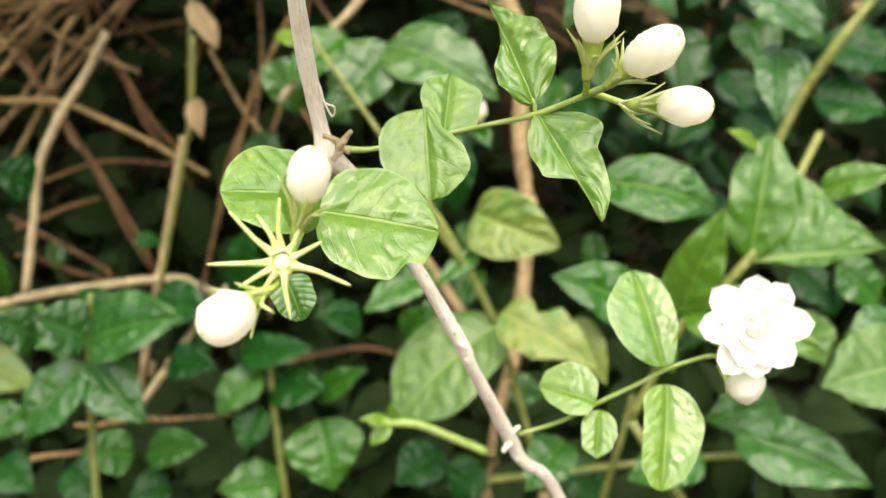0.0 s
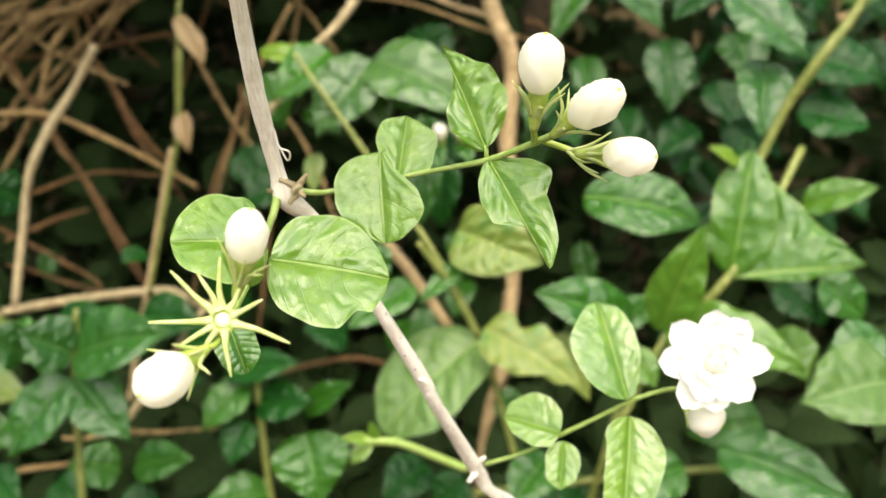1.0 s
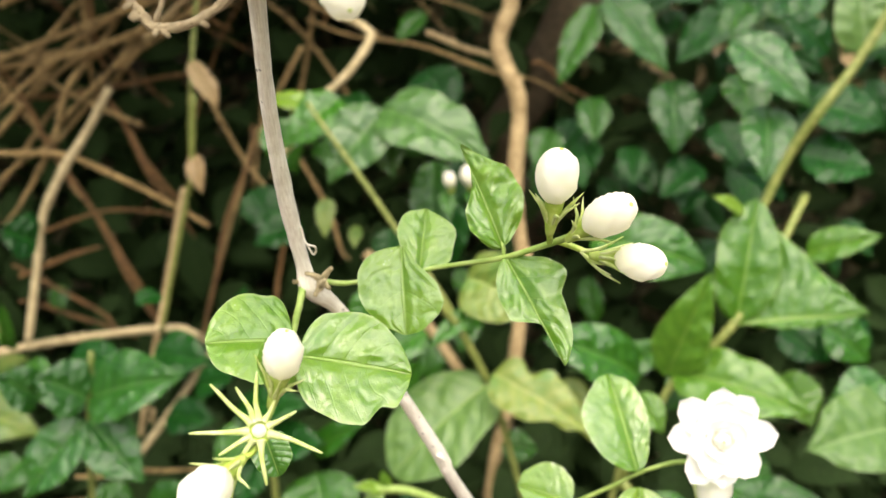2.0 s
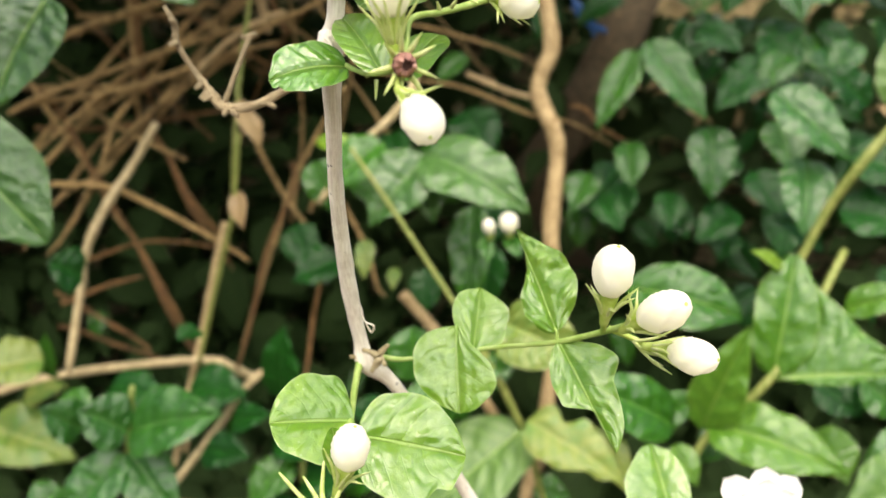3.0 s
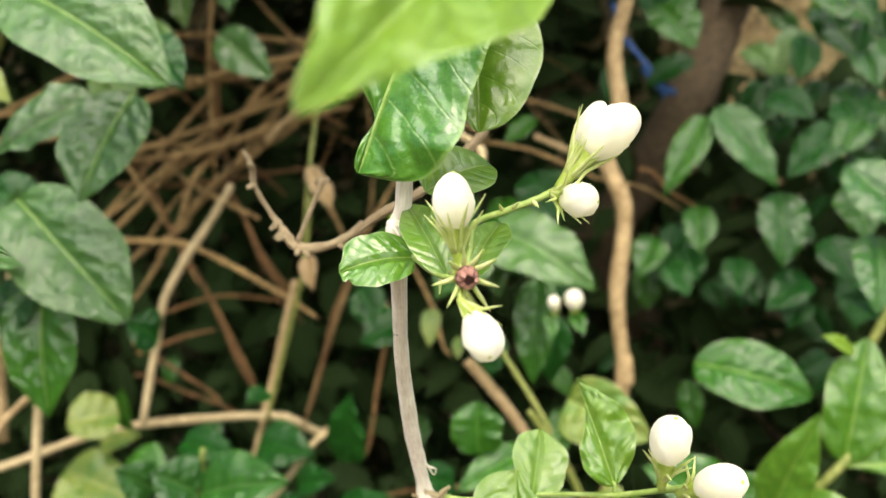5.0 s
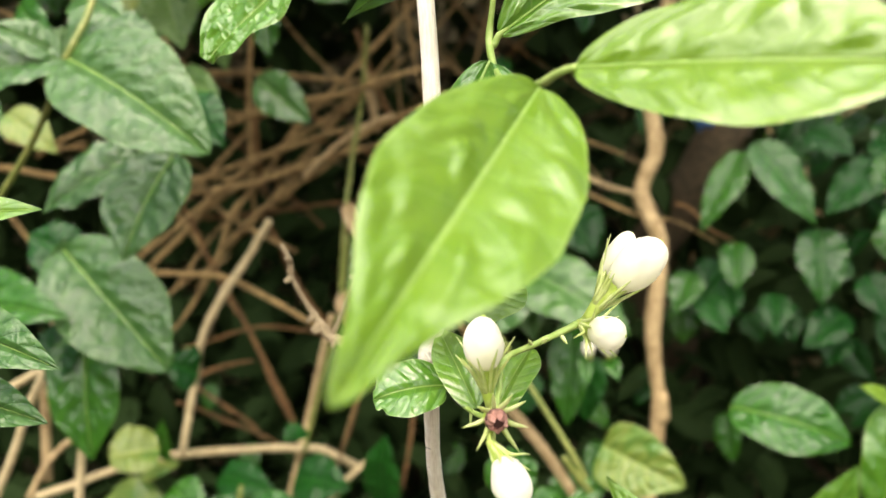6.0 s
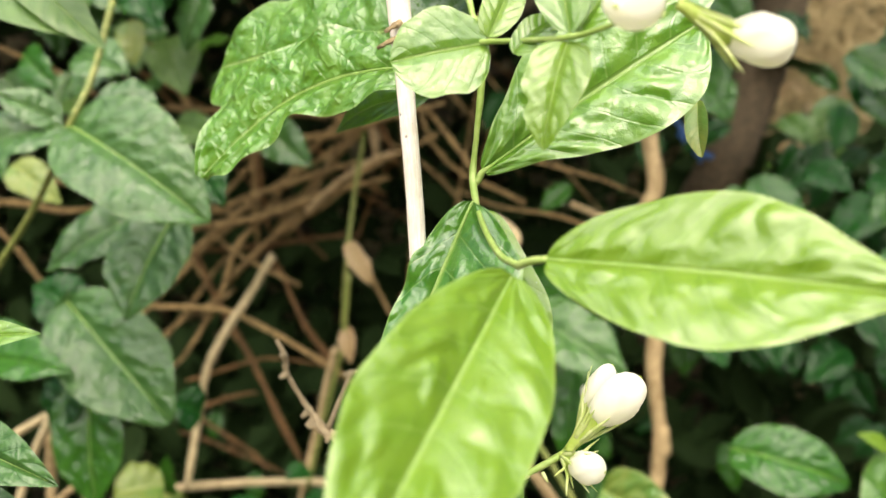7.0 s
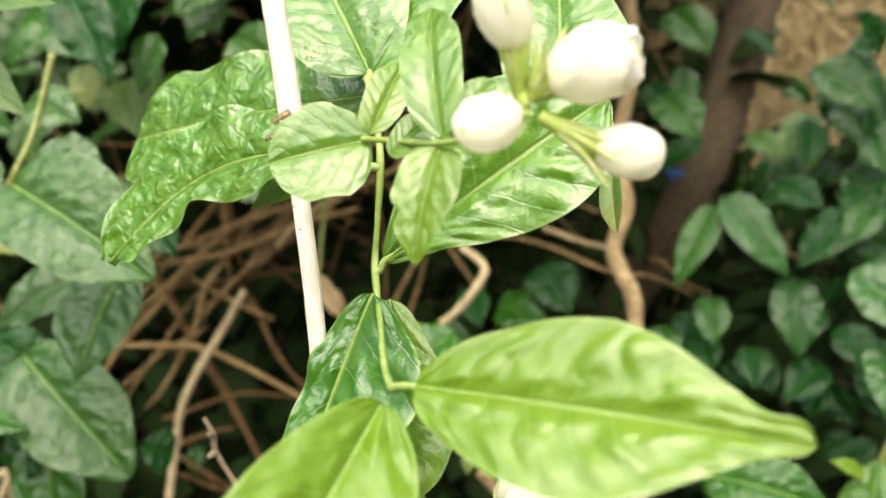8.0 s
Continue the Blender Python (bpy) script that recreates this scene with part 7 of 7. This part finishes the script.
def straw(name, count, box, length, label, seed):
    """Dry grass lying and hanging on the bank: thin tapered blades in one mesh."""
    rng = np.random.default_rng(seed)
    verts, faces = [], []
    for n in range(count):
        at = np.array([rng.uniform(*box[0:2]), rng.uniform(*box[2:4]), rng.uniform(*box[4:6])])
        d = rng.normal(size=3) * (1, 0.35, 0.8)
        d *= length * rng.uniform(0.4, 1.2) / np.linalg.norm(d)
        w = np.cross(d, (0, 1, 0)) / length * rng.uniform(0.002, 0.005)
        sag = np.array((0, -0.3, -0.4)) * length * rng.uniform(0, 0.4)
        k = len(verts)
        for q, f in ((0, 1), (0.5, 0.8), (1, 0.1)):
            mid = at + d * q + sag * q * q
            verts += [mid - w * f, mid + w * f]
        faces += [(k, k + 1, k + 3, k + 2), (k + 2, k + 3, k + 5, k + 4)]
    ob = link_mesh(name, [v.tolist() for v in verts], faces, STRAW, None, (0, 0, 0))
    return tagged(ob, label, "dry grass", kind="stuff")


straw("dry_grass", 4500, (0.15, 1.6, 2.25, 2.62, 1.0, 1.75), 0.16, "dry tan grass on the bank behind the trunk", 8)

# ---- more of the tangle and of the shaded shrub, grown from a fixed seed ----
rng = np.random.default_rng(21)
for n in range(14):
    x, y, z = rng.uniform(-0.85, 0.02), rng.uniform(1.45, 1.75), rng.uniform(1.24, 1.46)
    lean = rng.choice([0.75, -0.9, 2.3, 0.3, 1.3]) + rng.normal() * 0.2
    far, r = rng.uniform(0.2, 0.4), rng.uniform(0.0014, 0.0034)
    way = Vector((math.cos(lean), rng.normal() * 0.15, math.sin(lean)))
    crook = Vector(rng.normal(size=3)) * 0.03
    a, b = Vector((x, y, z)) - way * far, Vector((x, y, z)) + way * far
    line = [(*a, r * 1.1), (*(a.lerp(b, 0.3) + crook), r), (*(a.lerp(b, 0.65) - crook * 0.6), r * 0.9), (*b, r * 0.5)]
    ob = tube("dry_branch", line, (DRY_BARK, RED_BARK, DRY_BARK)[n % 3], None, 8, 5, 0.12, seed=n)
    tagged(ob, "thin dry brown branch deep in the tangle", "branch", "dry branches in the tangle")
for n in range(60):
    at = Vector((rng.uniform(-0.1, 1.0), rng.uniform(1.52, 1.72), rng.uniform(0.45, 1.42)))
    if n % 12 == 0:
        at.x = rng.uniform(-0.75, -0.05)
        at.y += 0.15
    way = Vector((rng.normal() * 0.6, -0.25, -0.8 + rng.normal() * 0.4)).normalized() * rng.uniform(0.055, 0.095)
    leaf(shrub_far, at, at + way, way.length * rng.uniform(0.5, 0.68), (MATURE, SHADED, SHADED)[n % 3], turn=rng.uniform(-35, 35), fold=rng.uniform(8, 24), bend=rng.uniform(0.02, 0.12), a=0.5, b=0.8)

for n in range(34):
    at = Vector((rng.uniform(-0.78, -0.22), rng.uniform(1.02, 1.3), rng.uniform(1.24, 1.5)))
    way = Vector((rng.normal() * 0.7, -0.25, -0.7 + rng.normal() * 0.4)).normalized() * rng.uniform(0.06, 0.1)
    leaf(shrub_left, at, at + way, way.length * rng.uniform(0.5, 0.68), (DULL, MATURE, DULL, PALE)[n % 4], turn=rng.uniform(-30, 30), fold=rng.uniform(8, 24), bend=rng.uniform(0.02, 0.12), a=0.5, b=0.8)

# small leaves before the bank, grown from a fixed seed
for n in range(70):
    at = Vector((rng.uniform(0.32, 1.05), rng.uniform(1.75, 2.15), rng.uniform(1.12, 1.75)))
    way = Vector((rng.normal() * 0.7, -0.25, -0.6 + rng.normal() * 0.5)).normalized() * rng.uniform(0.05, 0.085)
    leaf(shrub_far, at, at + way, way.length * rng.uniform(0.5, 0.68), (MATURE, DULL, BRIGHT, COOL)[n % 4], turn=rng.uniform(-35, 35), fold=rng.uniform(8, 24), bend=rng.uniform(0.02, 0.12), a=0.5, b=0.8)
for n in range(16):
    at = Vector((rng.uniform(0.3, 0.95), rng.uniform(1.7, 2.1), rng.uniform(1.0, 1.5)))
    dry = thing("dry_leaf", at, "withered brown leaf caught in the hedge", "leaf", "withered leaves")
    leaf(dry, at, at + Vector((rng.normal() * 0.02, -0.01, -0.03)), 0.018, WITHERED, fold=30)
# leaves coloured dark for shade that close the view of the bank beside the trunk, and a few in the gap of the upper
# shrub
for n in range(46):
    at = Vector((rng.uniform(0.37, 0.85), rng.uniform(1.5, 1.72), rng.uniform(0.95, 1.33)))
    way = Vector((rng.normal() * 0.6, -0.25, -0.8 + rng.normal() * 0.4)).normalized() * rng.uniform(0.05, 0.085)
    leaf(shrub_far, at, at + way, way.length * rng.uniform(0.5, 0.68), SHADED, turn=rng.uniform(-35, 35), fold=rng.uniform(8, 24), bend=rng.uniform(0.02, 0.12), a=0.5, b=0.8)
for n in range(12):
    at = Vector((rng.uniform(-0.6, -0.38), rng.uniform(1.05, 1.3), rng.uniform(1.36, 1.48)))
    way = Vector((rng.normal() * 0.7, -0.25, -0.7 + rng.normal() * 0.4)).normalized() * rng.uniform(0.06, 0.1)
    leaf(shrub_left, at, at + way, way.length * rng.uniform(0.5, 0.68), (DULL, PALE, BRIGHT)[n % 3], turn=rng.uniform(-30, 30), fold=rng.uniform(8, 24), bend=rng.uniform(0.02, 0.12), a=0.5, b=0.8)
